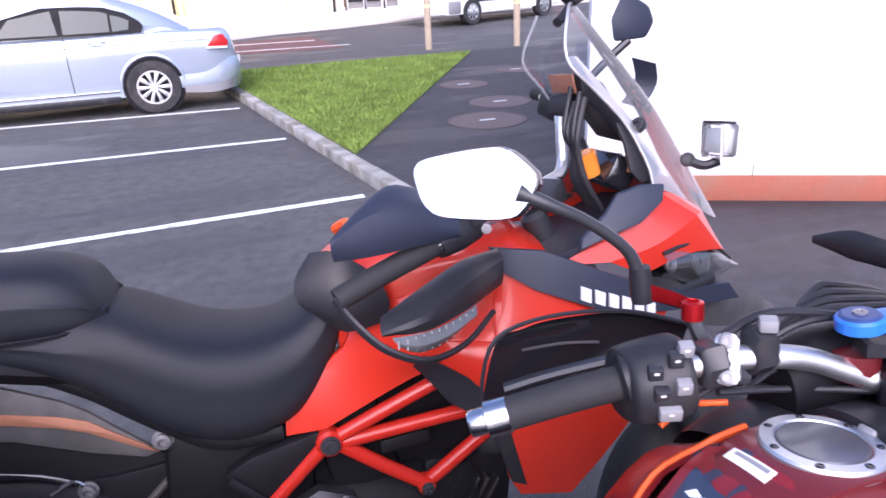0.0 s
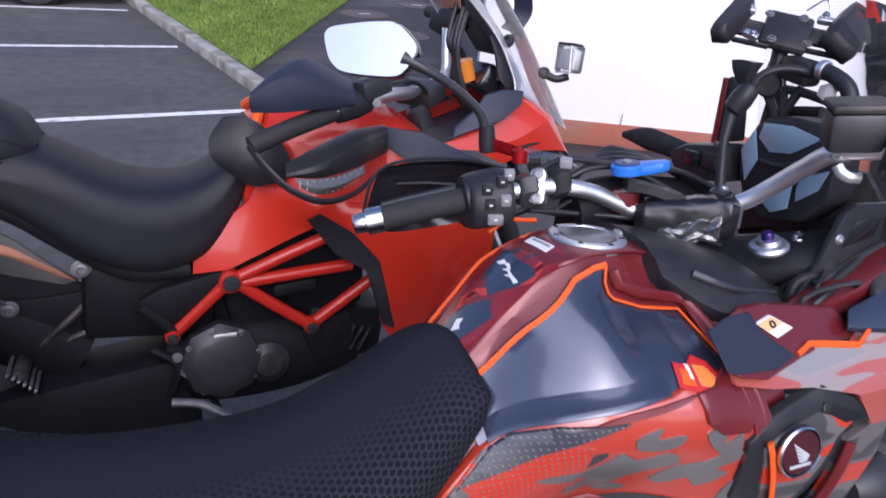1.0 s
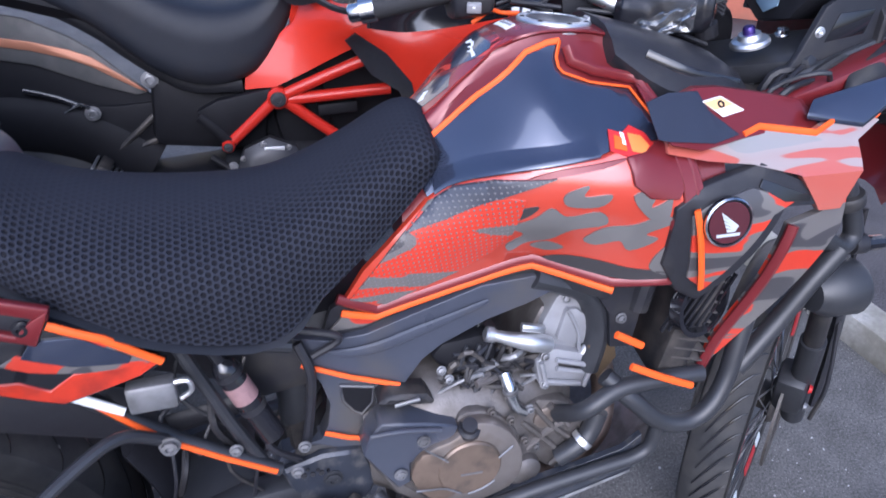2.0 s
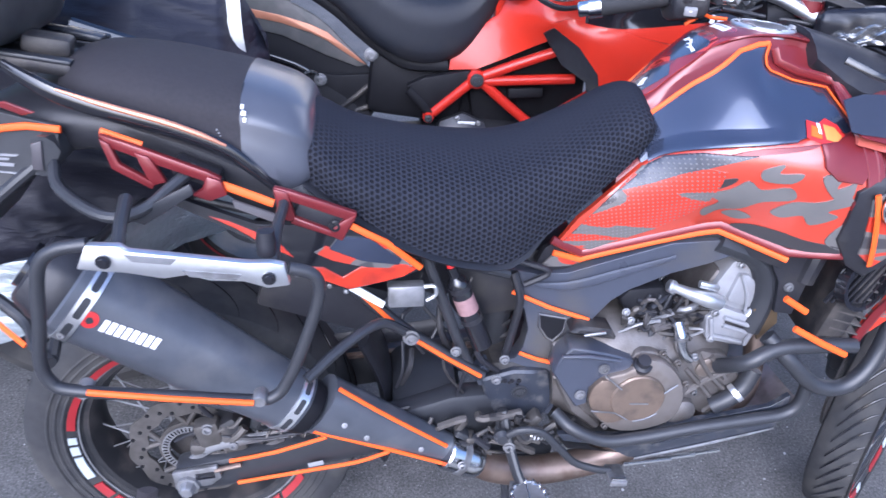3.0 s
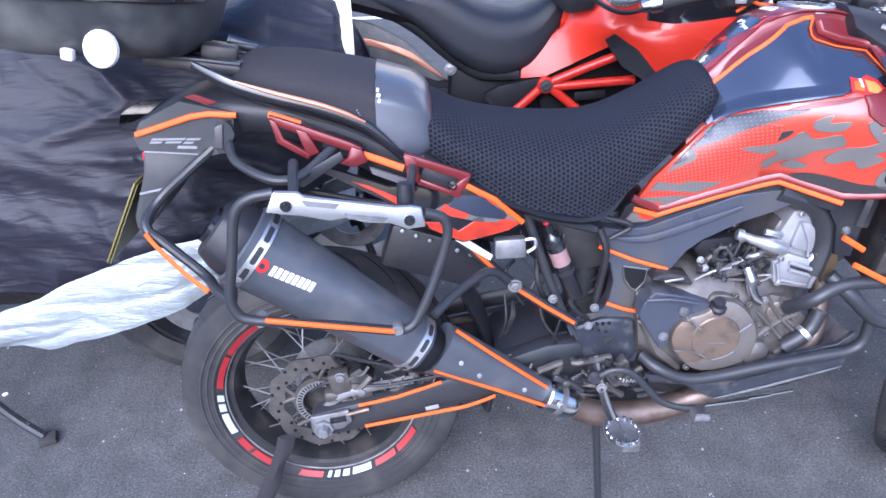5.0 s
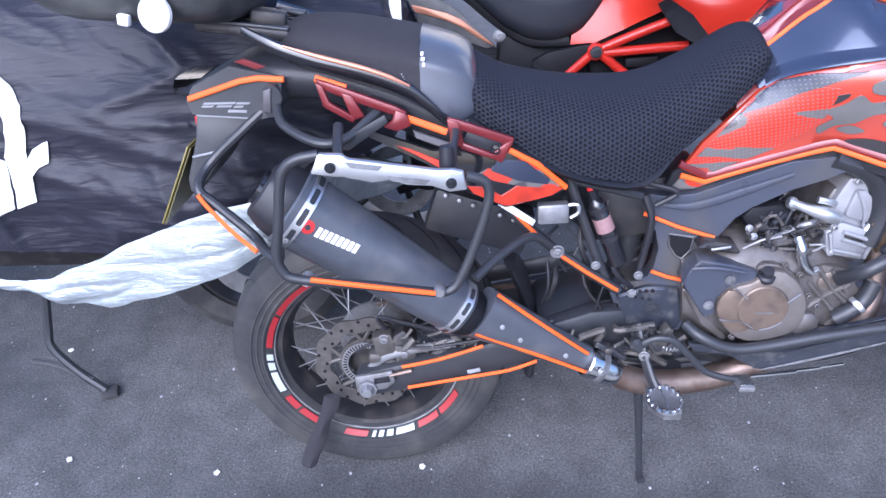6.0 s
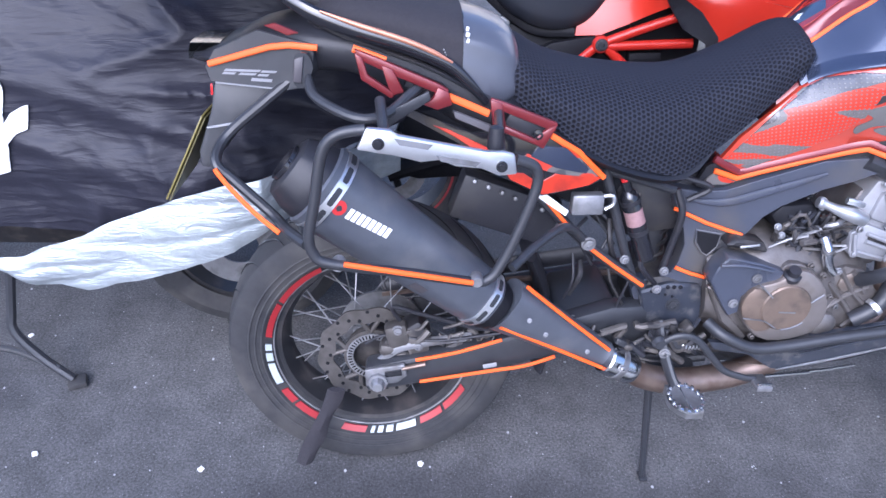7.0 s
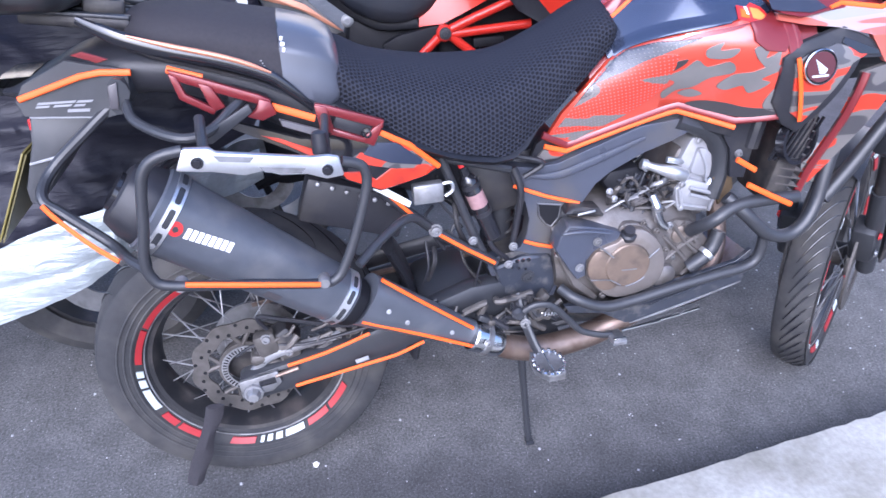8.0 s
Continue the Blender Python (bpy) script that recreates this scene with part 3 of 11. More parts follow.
def side_panel(poly, yf, off=0.0, thick=0.006, step=0.02, bevel=0.0015, bm=None):
    """A curved body panel: outline in (x, z) laid on the side surface yf, with thickness."""
    b2 = bmesh.new()
    b2.faces.new([b2.verts.new((x, 0, z)) for x, z in poly])
    xs, zs = [p[0] for p in poly], [p[1] for p in poly]
    for lo, hi, nrm, idx in ((min(xs), max(xs), (1, 0, 0), 0), (min(zs), max(zs), (0, 0, 1), 2)):
        k = math.ceil(lo / step) * step
        while k < hi:
            co = [0, 0, 0]
            co[idx] = k
            bmesh.ops.bisect_plane(b2, geom=b2.verts[:] + b2.edges[:] + b2.faces[:], plane_co=co, plane_no=nrm, dist=1e-6)
            k += step
    for v in b2.verts:
        v.co.y = yf(v.co.x, v.co.z) + off
    ret = bmesh.ops.extrude_face_region(b2, geom=b2.faces[:])
    for v in ret["geom"]:
        if isinstance(v, bmesh.types.BMVert):
            v.co.y += thick
    bmesh.ops.recalc_face_normals(b2, faces=b2.faces)
    bmesh.ops.triangulate(b2, faces=[f for f in b2.faces if len(f.verts) > 4])
    if bevel:
        bevel_all(b2, bevel, 1, 50)
    return join(bm, b2)


def tape(pts, yf=None, w=0.006, t=0.003, off=-0.004, res=1, bm=None):
    """A narrow tape along (x, z) points on the side surface, or along 3D points."""
    p3 = [(x, yf(x, z) + off, z) for x, z in dense(pts)] if yf else pts
    return tube(p3, w, 8, res, bm, flat=t / w, up=(0, 0.2, 1))


def dense(pts, step=0.015):
    out = []
    for a, b in zip(pts, pts[1:]):
        n = max(1, int(math.dist(a, b) / step))
        out += [tuple(a[i] + (b[i] - a[i]) * k / n for i in range(len(a))) for k in range(n)]
    return out + [tuple(pts[-1])]


# ---- ground, kerbs, path, grass, walls ----
def kerb_x(y):
    return 2.42 - 0.165 * y


bm = bmesh.new()
bmesh.ops.create_grid(bm, x_segments=40, y_segments=40, size=300)
ground = tagged(part("ground", bm, ASPHALT), "dark worn car park asphalt with damp patches", "ground", kind="structure")

Z_PATH = 0.08
bm = slab([(kerb_x(-6) + 0.1, -6, -0.05), (14, -6, -0.05), (14, 12.2, -0.05), (kerb_x(12.2) + 0.1, 12.2, -0.05)], (0, 0, Z_PATH + 0.05), 0)
tagged(part("pavement", bm, ASPHALT2), "dark smooth asphalt footpath behind the kerb", "footpath", kind="structure")
edge = [(kerb_x(11.9) + 0.12, 11.9), (4.97, 11.9), (1.63, 5.72)]
bm = slab([(x, y, Z_PATH - 0.02) for x, y in edge], (0, 0, 0.035), 0.004)
lawn = tagged(part("lawn_ground", bm, SOIL), "green mown turf strip between kerb and path", "lawn", kind="structure")

# kerb stones along the bays
kerb_root = thing("kerb", "weathered grey concrete kerb stones along the parking bays", "kerb", kind="structure")
bm = bmesh.new()
rk = random.Random(5)
y = -0.25
i = 0
while y < 11.5:
    ln = 0.91
    a, b = y, y + ln - 0.008
    xa, xb = kerb_x(a), kerb_x(b)
    dz = rk.uniform(-0.004, 0.004)
    st = slab([(xa, a, -0.03), (xa + 0.13, a, -0.03), (xb + 0.13, b, -0.03), (xb, b, -0.03)], (0, 0, 0.03 + 0.1 + dz), 0.012)
    part("kerb_stone", st, CONCRETE, kerb_root)
    y += ln
# second kerb on the near side of the bay
y0 = -0.425
bm = None
kerb2 = thing("kerb_near", "pale stained concrete kerb slab beside the motorcycle bay", "kerb", kind="structure")
x = -0.16
while x < 2.6:
    e0, e1 = -0.425 + 0.103 * x, -0.425 + 0.103 * (x + 0.9)
    b2 = bmesh.new()
    n = 24
    top = []
    for k in range(n + 1):
        xx = x + 0.895 * k / n
        top.append((xx, -0.425 + 0.103 * xx + rk.uniform(-0.004, 0.002), 0.0))
    poly = top + [(x + 0.895, e1 - 0.5, 0.0), (x, e0 - 0.5, 0.0)]
    st = slab(poly, (0, 0, 0.1), 0.004)
    part("kerb_stone", st, CONCRETE, kerb2)
    x += 0.9

# painted bay lines
for (ya, yb, xe) in ((9.14, 9.0, 0.82), (7.03, 7.0, 1.16), (4.67, 4.78, 1.49)):
    bm = bmesh.new()
    n = 90
    rows = []
    for k in range(n + 1):
        xx = -5.0 + (xe + 5.0) * k / n
        yy = yb + (ya - yb) * (xe - xx) / 2.0
        ww = 0.045 + rk.uniform(-0.006, 0.004)
        rows.append((bm.verts.new((xx, yy - ww, 0.004)), bm.verts.new((xx, yy + ww, 0.004))))
    for p, q in zip(rows, rows[1:]):
        bm.faces.new((p[0], q[0], q[1], p[1]))
    tagged(part("bay_line", bm, PAINT, smooth=0), "worn white painted parking bay line on asphalt", "road marking", "bay lines", "structure")
for ya, yb, xe in ((17.16, 16.95, 2.95), (15.66, 15.45, 3.5)):
    bm = slab([(-6.0, yb + (ya - yb) * (xe + 6.0) / 2.0 - 0.04, 0.008), (xe, yb - 0.04, 0.008), (xe, yb + 0.04, 0.008), (-6.0, yb + (ya - yb) * (xe + 6.0) / 2.0 + 0.04, 0.008)], (0, 0, 0.003), 0)
    tagged(part("bay_line", bm, PAINT, smooth=0), "worn white painted parking bay line on asphalt", "road marking", "bay lines", "structure")
bm = slab([(-9.0, 15.9, 0.002), (3.3, 15.0, 0.002), (3.0, 18.2, 0.002), (-9.0, 16.0, 0.002)], (0, 0, 0.005), 0)
tagged(part("red_parking_strip", bm, REDPAVE, smooth=0), "dull red surfaced strip of the far parking bays", "paving", kind="structure")
bm = slab([(-12, 13.4, 0.0), (0.9, 18.5, 0.0), (2.43, 19.3, 0.0), (4.26, 19.85, 0.0), (5.9, 20.6, 0.0), (14, 23.6, 0.0), (14, 26.6, 0.0), (-12, 26.6, 0.0)], (0, 0, 0.06), 0.004)
tagged(part("apron", bm, PALEPAVE, smooth=0), "pale concrete apron in front of the far building", "paving", kind="structure")

# manhole covers in the path
COVERM = node_mat("manhole_iron", (0.105, 0.082, 0.078), 0.7, var=0.3, scale=60, bump=0.5, bscale=120)
for (mx, my, mr) in ((4.81, 9.55, 0.30), (3.69, 8.69, 0.32), (3.65, 7.34, 0.36), (3.15, 6.47, 0.40)):
    mh = tagged(part("manhole_cover", lathe([(0, 0), (mr - 0.03, 0), (mr - 0.03, -0.004), (mr - 0.02, -0.004), (mr - 0.02, 0.002), (mr, 0.002), (mr, -0.02)], (mx, my, Z_PATH + 0.006), (0, 0, 1), 40), COVERM),
                "round iron manhole cover set in the footpath", "manhole cover", "manhole covers", "")
    part("lifting_mark", box((mx, my, Z_PATH + 0.008), (0.16, 0.05, 0.004), bevel=0.001), WHITET, mh)

# grass blades
rg = random.Random(11)
verts, faces = [], []


def in_tri(px, py, t):
    s = [(t[(k + 1) % 3][0] - t[k][0]) * (py - t[k][1]) - (t[(k + 1) % 3][1] - t[k][1]) * (px - t[k][0]) for k in range(3)]
    return all(v >= 0 for v in s) or all(v <= 0 for v in s)


cnt = 0
while cnt < 32000:
    px, py = rg.uniform(0.3, 5.1), 5.6 + 6.4 * rg.random() ** 1.3
    if not in_tri(px, py, edge):
        continue
    a = rg.uniform(0, 6.28)
    h = rg.uniform(0.02, 0.05)
    wd = rg.uniform(0.006, 0.012)
    lx, ly = rg.uniform(-0.03, 0.03), rg.uniform(-0.03, 0.03)
    k = len(verts)
    verts += [(px - wd * math.cos(a), py - wd * math.sin(a), Z_PATH + 0.013), (px + wd * math.cos(a), py + wd * math.sin(a), Z_PATH + 0.013), (px + lx, py + ly, Z_PATH + 0.013 + h)]
    faces.append((k, k + 1, k + 2))
    cnt += 1
me = bpy.data.meshes.new("grass")
me.from_pydata(verts, [], faces)
me.materials.append(GRASS)
tagged(new("grass", me), "short bright green grass blades on the verge", "grass", kind="stuff")

# white building wall beside the path
WA, WB = Vector((2.80, 3.80, 0)), Vector((8.2, 1.15, 0))
wd = (WB - WA).normalized()
wn_ = Vector((-wd.y, wd.x, 0))
bm = slab([WA, WB, WB + wn_ * 0.3, WA + wn_ * 0.3], (0, 0, 4.5), 0.01)
bmesh.ops.translate(bm, vec=(0, 0, 0.0), verts=bm.verts)
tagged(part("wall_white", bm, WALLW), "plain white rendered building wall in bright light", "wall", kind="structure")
bm = slab([WA - wn_ * 0.012 + Vector((0, 0, Z_PATH)), WB - wn_ * 0.012 + Vector((0, 0, Z_PATH)), WB + Vector((0, 0, Z_PATH)), WA + Vector((0, 0, Z_PATH))], (0, 0, 0.17), 0.003)
tagged(part("plinth", bm, SKIRT), "terracotta painted plinth band along the white wall", "plinth", kind="structure")
bm = rod(WA + wd * 1.05 - wn_ * 0.02 + Vector((0, 0, 0.24)), WA + wd * 1.05 - wn_ * 0.02 + Vector((0, 0, 0.33)), 0.003, 6)
tagged(part("weed_stem", bm, SOIL), "thin dry weed stem growing against the wall", "weed")

for k in range(5):
    o = WA + wd * (2.5 + 0.034 * k) - wn_ * 0.004 + Vector((0, 0, 0.905))
    tagged(part("wall_lettering_bar", slab([o, o + wd * 0.022, o + wd * 0.022 + Vector((0, 0, 0.055)), o + Vector((0, 0, 0.055))], -wn_ * 0.003, 0), BLACKP), "small black lettering bar on the white wall", "wall sign", "wall lettering")
# far building
bld = thing("yellow_building", "low commercial building with yellow cladding and glazed entrance", "building", kind="structure")
BY = 26.5
part("wall", box((-3.2, BY + 2, 4.0), (17.4, 4, 8.0), bevel=0.02), CREAM, bld, "cream rendered wall")
part("base_wall", box((-3.2, BY - 0.08, 0.1), (17.42, 0.15, 0.2), bevel=0.01), PALEPAVE, bld, "pale rendered base")
part("wall", box((11.5, BY + 2.0, 4.0), (5.6, 4, 8.0), bevel=0.02), CREAM, bld, "cream rendered wall")
part("entrance_back", box((7.1, BY + 3.0, 4.0), (3.4, 0.3, 8.0), bevel=0), CREAM, bld)
part("lintel", box((7.1, BY + 0.4, 5.4), (3.3, 0.5, 5.0), bevel=0.01), CREAM, bld)
for k in range(12):
    part("cladding_panel", box((-10.6 + 1.34 * k, BY - 0.03, 0.79), (1.325, 0.06, 1.16), bevel=0.006), YELLOW, bld, "yellow cladding panel")
part("band_strip", box((-3.2, BY - 0.02, 1.48), (17.4, 0.05, 0.05), bevel=0.004), GREYDECAL, bld)
for px in (-0.3, 5.1):
    part("downpipe", rod((px, BY - 0.25, 0), (px, BY - 0.25, 7.5), 0.05), BLACKP, bld, "black rainwater downpipe")
    part("downpipe", rod((px + 0.22, BY - 0.25, 0), (px + 0.22, BY - 0.25, 7.5), 0.05), WHITEP, bld, "white rainwater downpipe")
for px in (6.0, 6.68, 7.45, 8.15):
    win = part("entrance_window", box((px, BY + 0.38, 1.45), (0.66, 0.04, 2.9), bevel=0), WINGLASS, bld)
    for dx in (-0.33, 0.33):
        part("frame_post", box((px + dx, BY + 0.35, 1.45), (0.09, 0.1, 2.9), bevel=0.005), WHITEP, win)
    for dz in (0.05, 0.78, 2.1, 2.9):
        part("frame_rail", box((px, BY + 0.35, dz), (0.66, 0.1, 0.09), bevel=0.005), WHITEP, win)
part("door_jamb", box((5.55, BY + 0.2, 1.5), (0.1, 0.3, 3.0), bevel=0.005), BROWNM, bld)
part("door_jamb", box((7.06, BY + 0.28, 1.5), (0.06, 0.1, 3.0), bevel=0.005), BLACKP, bld)
bx = part("notice_box", box((-1.45, BY - 0.22, 1.2), (0.4, 0.16, 0.42), bevel=0.02), node_mat("orange_box", (0.75, 0.2, 0.02), 0.5, var=0.1), bld, "orange wall box")
part("box_post", rod((-1.36, BY - 0.22, 0.2), (-1.42, BY - 0.22, 2.0), 0.05), bx.data.materials[0], bx)

# timber bollards
TIMBER = node_mat("weathered_timber", (0.42, 0.34, 0.24), 0.8, var=0.25, scale=30, bump=0.4, bscale=60)
for (px, py) in ((4.68, 13.47), (6.33, 12.95)):
    b = thing("bollard", "pale timber bollard with a chamfered top at the path end", "bollard", pose(px, py, 0), "bollards")
    part("post", lathe([(0.065, 0), (0.065, 0.86), (0.055, 0.93), (0.0, 0.95)], (0, 0, 0), (0, 0, 1), 16), TIMBER, b)
    part("cap_band", lathe([(0.068, 0.78), (0.068, 0.84)], (0, 0, 0), (0, 0, 1), 16), YELLOW, b)


# ---- silver saloon car ----
def make_wheel(parent, c, r, w, nspoke, rimmat, side=-1):
    t = part("tyre", lathe([(r * 0.62, -w * 0.42), (r * 0.8, -w * 0.5), (r * 0.96, -w * 0.46), (r, -w * 0.3), (r, w * 0.3), (r * 0.96, w * 0.46), (r * 0.8, w * 0.5), (r * 0.62, w * 0.42)], c, (0, 1, 0), 40, closed=True), RUBBER, parent)
    rim = part("rim", lathe([(r * 0.64, -w * 0.45), (r * 0.64, w * 0.4), (r * 0.58, w * 0.4), (r * 0.57, -w * 0.2), (r * 0.58, -w * 0.45)], c, (0, 1, 0), 36, closed=True), rimmat, parent)
    part("hub_back", lathe([(0, 0.0), (r * 0.56, 0.0), (r * 0.56, 0.02), (0, 0.02)], (c[0], c[1] - w * 0.05, c[2]), (0, 1, 0), 30), DARKENG, rim)
    for k in range(nspoke):
        a = 2 * math.pi * k / nspoke
        d = Vector((math.cos(a), 0, math.sin(a)))
        e = Vector((-math.sin(a), 0, math.cos(a)))
        o = Vector(c) + Vector((0, side * w * 0.4, 0))
        part("spoke", slab([o + d * r * 0.1 + e * r * 0.05, o + d * r * 0.6 + e * r * 0.085, o + d * r * 0.6 - e * r * 0.085, o + d * r * 0.1 - e * r * 0.035], (0, 0.03, 0), 0.006), rimmat, rim)
    part("hub_cap", lathe([(0, 0), (r * 0.13, 0.0), (r * 0.15, -0.02), (r * 0.15, -0.05)], (c[0], c[1] - w * 0.46, c[2]), (0, 1, 0), 20), rimmat, rim)


def build_car(m):
    car = thing("saloon_car", "silver four-door saloon car parked in a marked bay", "car", m)
    # x: rear at 0.92, front at -3.86; near side at y = 0; width 1.83
    prof = [(-3.84, 0.28, 0.62, 0.62), (-3.7, 0.2, 0.74, 0.72), (-3.0, 0.18, 0.9, 0.86), (-2.55, 0.18, 0.94, 0.9), (-1.9, 0.18, 0.95, 0.92), (-1.0, 0.18, 0.95, 0.92),
            (-0.3, 0.2, 0.96, 0.92), (0.1, 0.22, 0.97, 0.92), (0.6, 0.25, 0.955, 0.88), (0.84, 0.3, 0.93, 0.82), (0.92, 0.42, 0.7, 0.74)]
    secs = []
    for x, zb, zt, hw in prof:
        zm = zb + (zt - zb) * 0.55
        secs.append(mirrored([(x, 0, zt + 0.01), (x, -hw * 0.8, zt), (x, -hw * 0.97, zt - 0.07), (x, -hw, zm), (x, -hw * 0.98, zb + 0.12), (x, -hw * 0.9, zb), (x, 0, zb)]))
    secs = [[(x, y + 0.92, z) for x, y, z in s] for s in secs]
    body = part("body", loft(secs, 4, 3), SILVERCAR, car)
    roof = [(-2.5, 0.96, 0.94, 0.82), (-1.75, 1.36, 0.94, 0.66), (-1.2, 1.42, 0.94, 0.62), (-0.6, 1.40, 0.94, 0.62), (-0.1, 1.25, 0.94, 0.66), (0.42, 0.99, 0.94, 0.78)]
    secs = []
    for x, zt, zb, hw in roof:
        secs.append(mirrored([(x, 0, zt), (x, -hw * 0.75, zt - 0.02), (x, -hw, max(zb, zt - 0.10)), (x, -hw - 0.12 * min(1, (zt - zb) / 0.4), zb - 0.01), (x, 0, zb - 0.02)]))
    secs = [[(x, y + 0.92, z) for x, y, z in s] for s in secs]
    part("roof", loft(secs, 4, 2), SILVERCAR, car)
    def side(poly, off, mat, name, parent, label=""):
        return part(name, slab([(x, 0.10 + (z - 0.95) * 0.33 - off, z) for x, z in poly], (0, 0.008, 0), 0), mat, parent, label)

    sw = side([(-1.85, 0.965), (-1.62, 1.19), (-1.2, 1.29), (-0.8, 1.285), (-0.52, 1.262), (-0.3, 1.19), (-0.15, 1.09), (-0.11, 1.035), (-0.15, 0.96)], 0.0, DEEPK, "window_surround", car, "black side window surround")
    for poly in ([(-1.0, 0.985), (-1.0, 1.25), (-0.8, 1.24), (-0.56, 1.215), (-0.49, 1.19), (-0.49, 0.985)], [(-0.46, 0.985), (-0.46, 1.175), (-0.37, 1.15), (-0.26, 1.10), (-0.28, 1.0)], [(-1.72, 0.99), (-1.55, 1.18), (-1.1, 1.255), (-1.06, 0.985)]):
        side(poly, 0.006, CARGLASS, "side_window", sw, "side window glass")
    tl = part("tail_lamp", slab([(0.585, -0.012, 0.75), (0.68, 0.01, 0.87), (0.79, 0.03, 0.885), (0.85, 0.06, 0.80), (0.83, 0.04, 0.735)], (0.0, 0.06, 0.0), 0.012), TAILRED, car, "red tail lamp cluster")
    part("lamp_strip", slab([(0.575, -0.016, 0.725), (0.585, -0.016, 0.75), (0.83, 0.034, 0.738), (0.825, 0.034, 0.712)], (0.0, 0.04, 0.0), 0.004), WHITEP, tl)
    part("rear_bumper", loft([[(0.2, -0.012, 0.44), (0.2, -0.02, 0.30), (0.2, 0.03, 0.22)], [(0.55, -0.012, 0.46), (0.55, -0.022, 0.30), (0.55, 0.03, 0.2)], [(0.82, 0.05, 0.60), (0.86, 0.05, 0.42), (0.80, 0.07, 0.22)], [(0.97, 0.35, 0.60), (0.99, 0.35, 0.42), (0.92, 0.35, 0.22)], [(0.99, 0.92, 0.60), (1.0, 0.92, 0.42), (0.94, 0.92, 0.22)]], 3, 3, closed=False), SILVERCAR, car, "silver rear bumper")
    part("bumper_trim", loft([[(0.25, -0.024, 0.30), (0.25, -0.018, 0.22)], [(0.58, -0.026, 0.30), (0.58, -0.018, 0.2)], [(0.84, 0.045, 0.34), (0.80, 0.06, 0.22)], [(0.98, 0.35, 0.34), (0.93, 0.35, 0.22)]], 3, 1, closed=False), GREYDECAL, car, "grey lower bumper")
    part("sill", box((-1.6, 0.02, 0.2), (2.2, 0.06, 0.08), bevel=0.02), BLACKP, car)
    part("chrome_strip", box((-1.6, 0.0, 0.3), (2.2, 0.02, 0.02), bevel=0.004), CHROME, car)
    part("door_handle", tube([(-0.75, -0.01, 0.88), (-0.66, -0.035, 0.885), (-0.55, -0.01, 0.89)], 0.012, 8), SILVERCAR, car)
    part("shut_line", tube([(-1.0, 0.005, 0.3), (-1.0, -0.006, 0.7), (-1.0, 0.05, 1.0)], 0.004, 5), GLOSSK, car)
    # grey strip draws the thin shadow line along the body crease
    part("crease", tube([(-3.0, 0.0, 0.82), (-1.5, -0.008, 0.838), (-0.45, -0.008, 0.842), (0.62, 0.0, 0.84)], 0.005, 5), GREYDECAL, car)
    for wx in (-0.1, -2.85):
        part("wheel_arch", tube([(wx + 0.372 * math.cos(radians(a)), 0.0, 0.33 + 0.372 * math.sin(radians(a))) for a in range(-5, 190, 13)], 0.022, 8, 1), SILVERCAR, car)
        # black disc on the uncut body stands for the shaded wheel arch
        wl = part("wheel", lathe([(0, 0), (0.362, 0), (0.362, 0.02), (0, 0.02)], (wx, -0.014, 0.325), (0, 1, 0), 40), DEEPK, car)
        make_wheel(wl, (wx, 0.045, 0.318), 0.318, 0.2, 10, ALU)
    return car


build_car(pose(-0.04, 9.25, 0))


# ---- white van ----
def build_van(m):
    van = thing("white_van", "white panel van parked outside the far entrance", "van", m)
    prof = [(0, 0.35, 2.2, 0.9), (0.1, 0.3, 2.3, 0.95), (2.6, 0.3, 2.32, 0.96), (3.2, 0.3, 2.2, 0.95), (3.9, 0.3, 1.35, 0.92), (4.6, 0.3, 1.1, 0.88), (4.75, 0.4, 0.9, 0.8)]
    secs = []
    for x, zb, zt, hw in prof:
        secs.append(mirrored([(x, 0, zt), (x, -hw * 0.85, zt - 0.03), (x, -hw * 0.95, zt - 0.2), (x, -hw, (zb + zt) / 2), (x, -hw, zb + 0.1), (x, -hw * 0.9, zb), (x, 0, zb)]))
    part("body", loft(secs, 2, 2), WHITEVAN, van)
    part("rear_bumper", box((0.06, -0.02, 0.42), (0.2, 1.84, 0.2), bevel=0.04), WHITEVAN, van)
    part("bumper_corner", box((0.22, -0.93, 0.47), (0.42, 0.12, 0.3), bevel=0.03), GREYDECAL, van, "grey bumper corner")
    part("side_trim", box((2.2, -0.97, 0.62), (2.6, 0.03, 0.1), bevel=0.01), BLACKP, van)
    part("cab_window", slab([(2.75, -0.98, 1.3), (2.8, -0.93, 1.85), (3.2, -0.93, 1.85), (3.6, -0.96, 1.32)], (0, 0.03, 0), 0.01), WINGLASS, van)
    part("tail_lamp", box((0.02, -0.9, 1.0), (0.08, 0.1, 0.35), bevel=0.02), TAILRED, van)
    for wx in (0.85, 3.75):
        wl = part("wheel", lathe([(0, 0), (0.36, 0), (0.36, 0.03), (0, 0.03)], (wx, -0.86, 0.33), (0, 1, 0), 24), GLOSSK, van)
        make_wheel(wl, (wx, -0.9, 0.33), 0.33, 0.2, 8, ALU)
    return van


build_van(pose(6.13, 18.57, 0, 0, 0, 24.5))


# ---- adventure motorcycle on its side stand ----
LEAN_H = pose(0, 0, 0, -8, 0, 0)
adv = thing("adventure_motorcycle", "red and black adventure motorcycle with orange pinstripe tape and pannier rack", "motorcycle", LEAN_H)


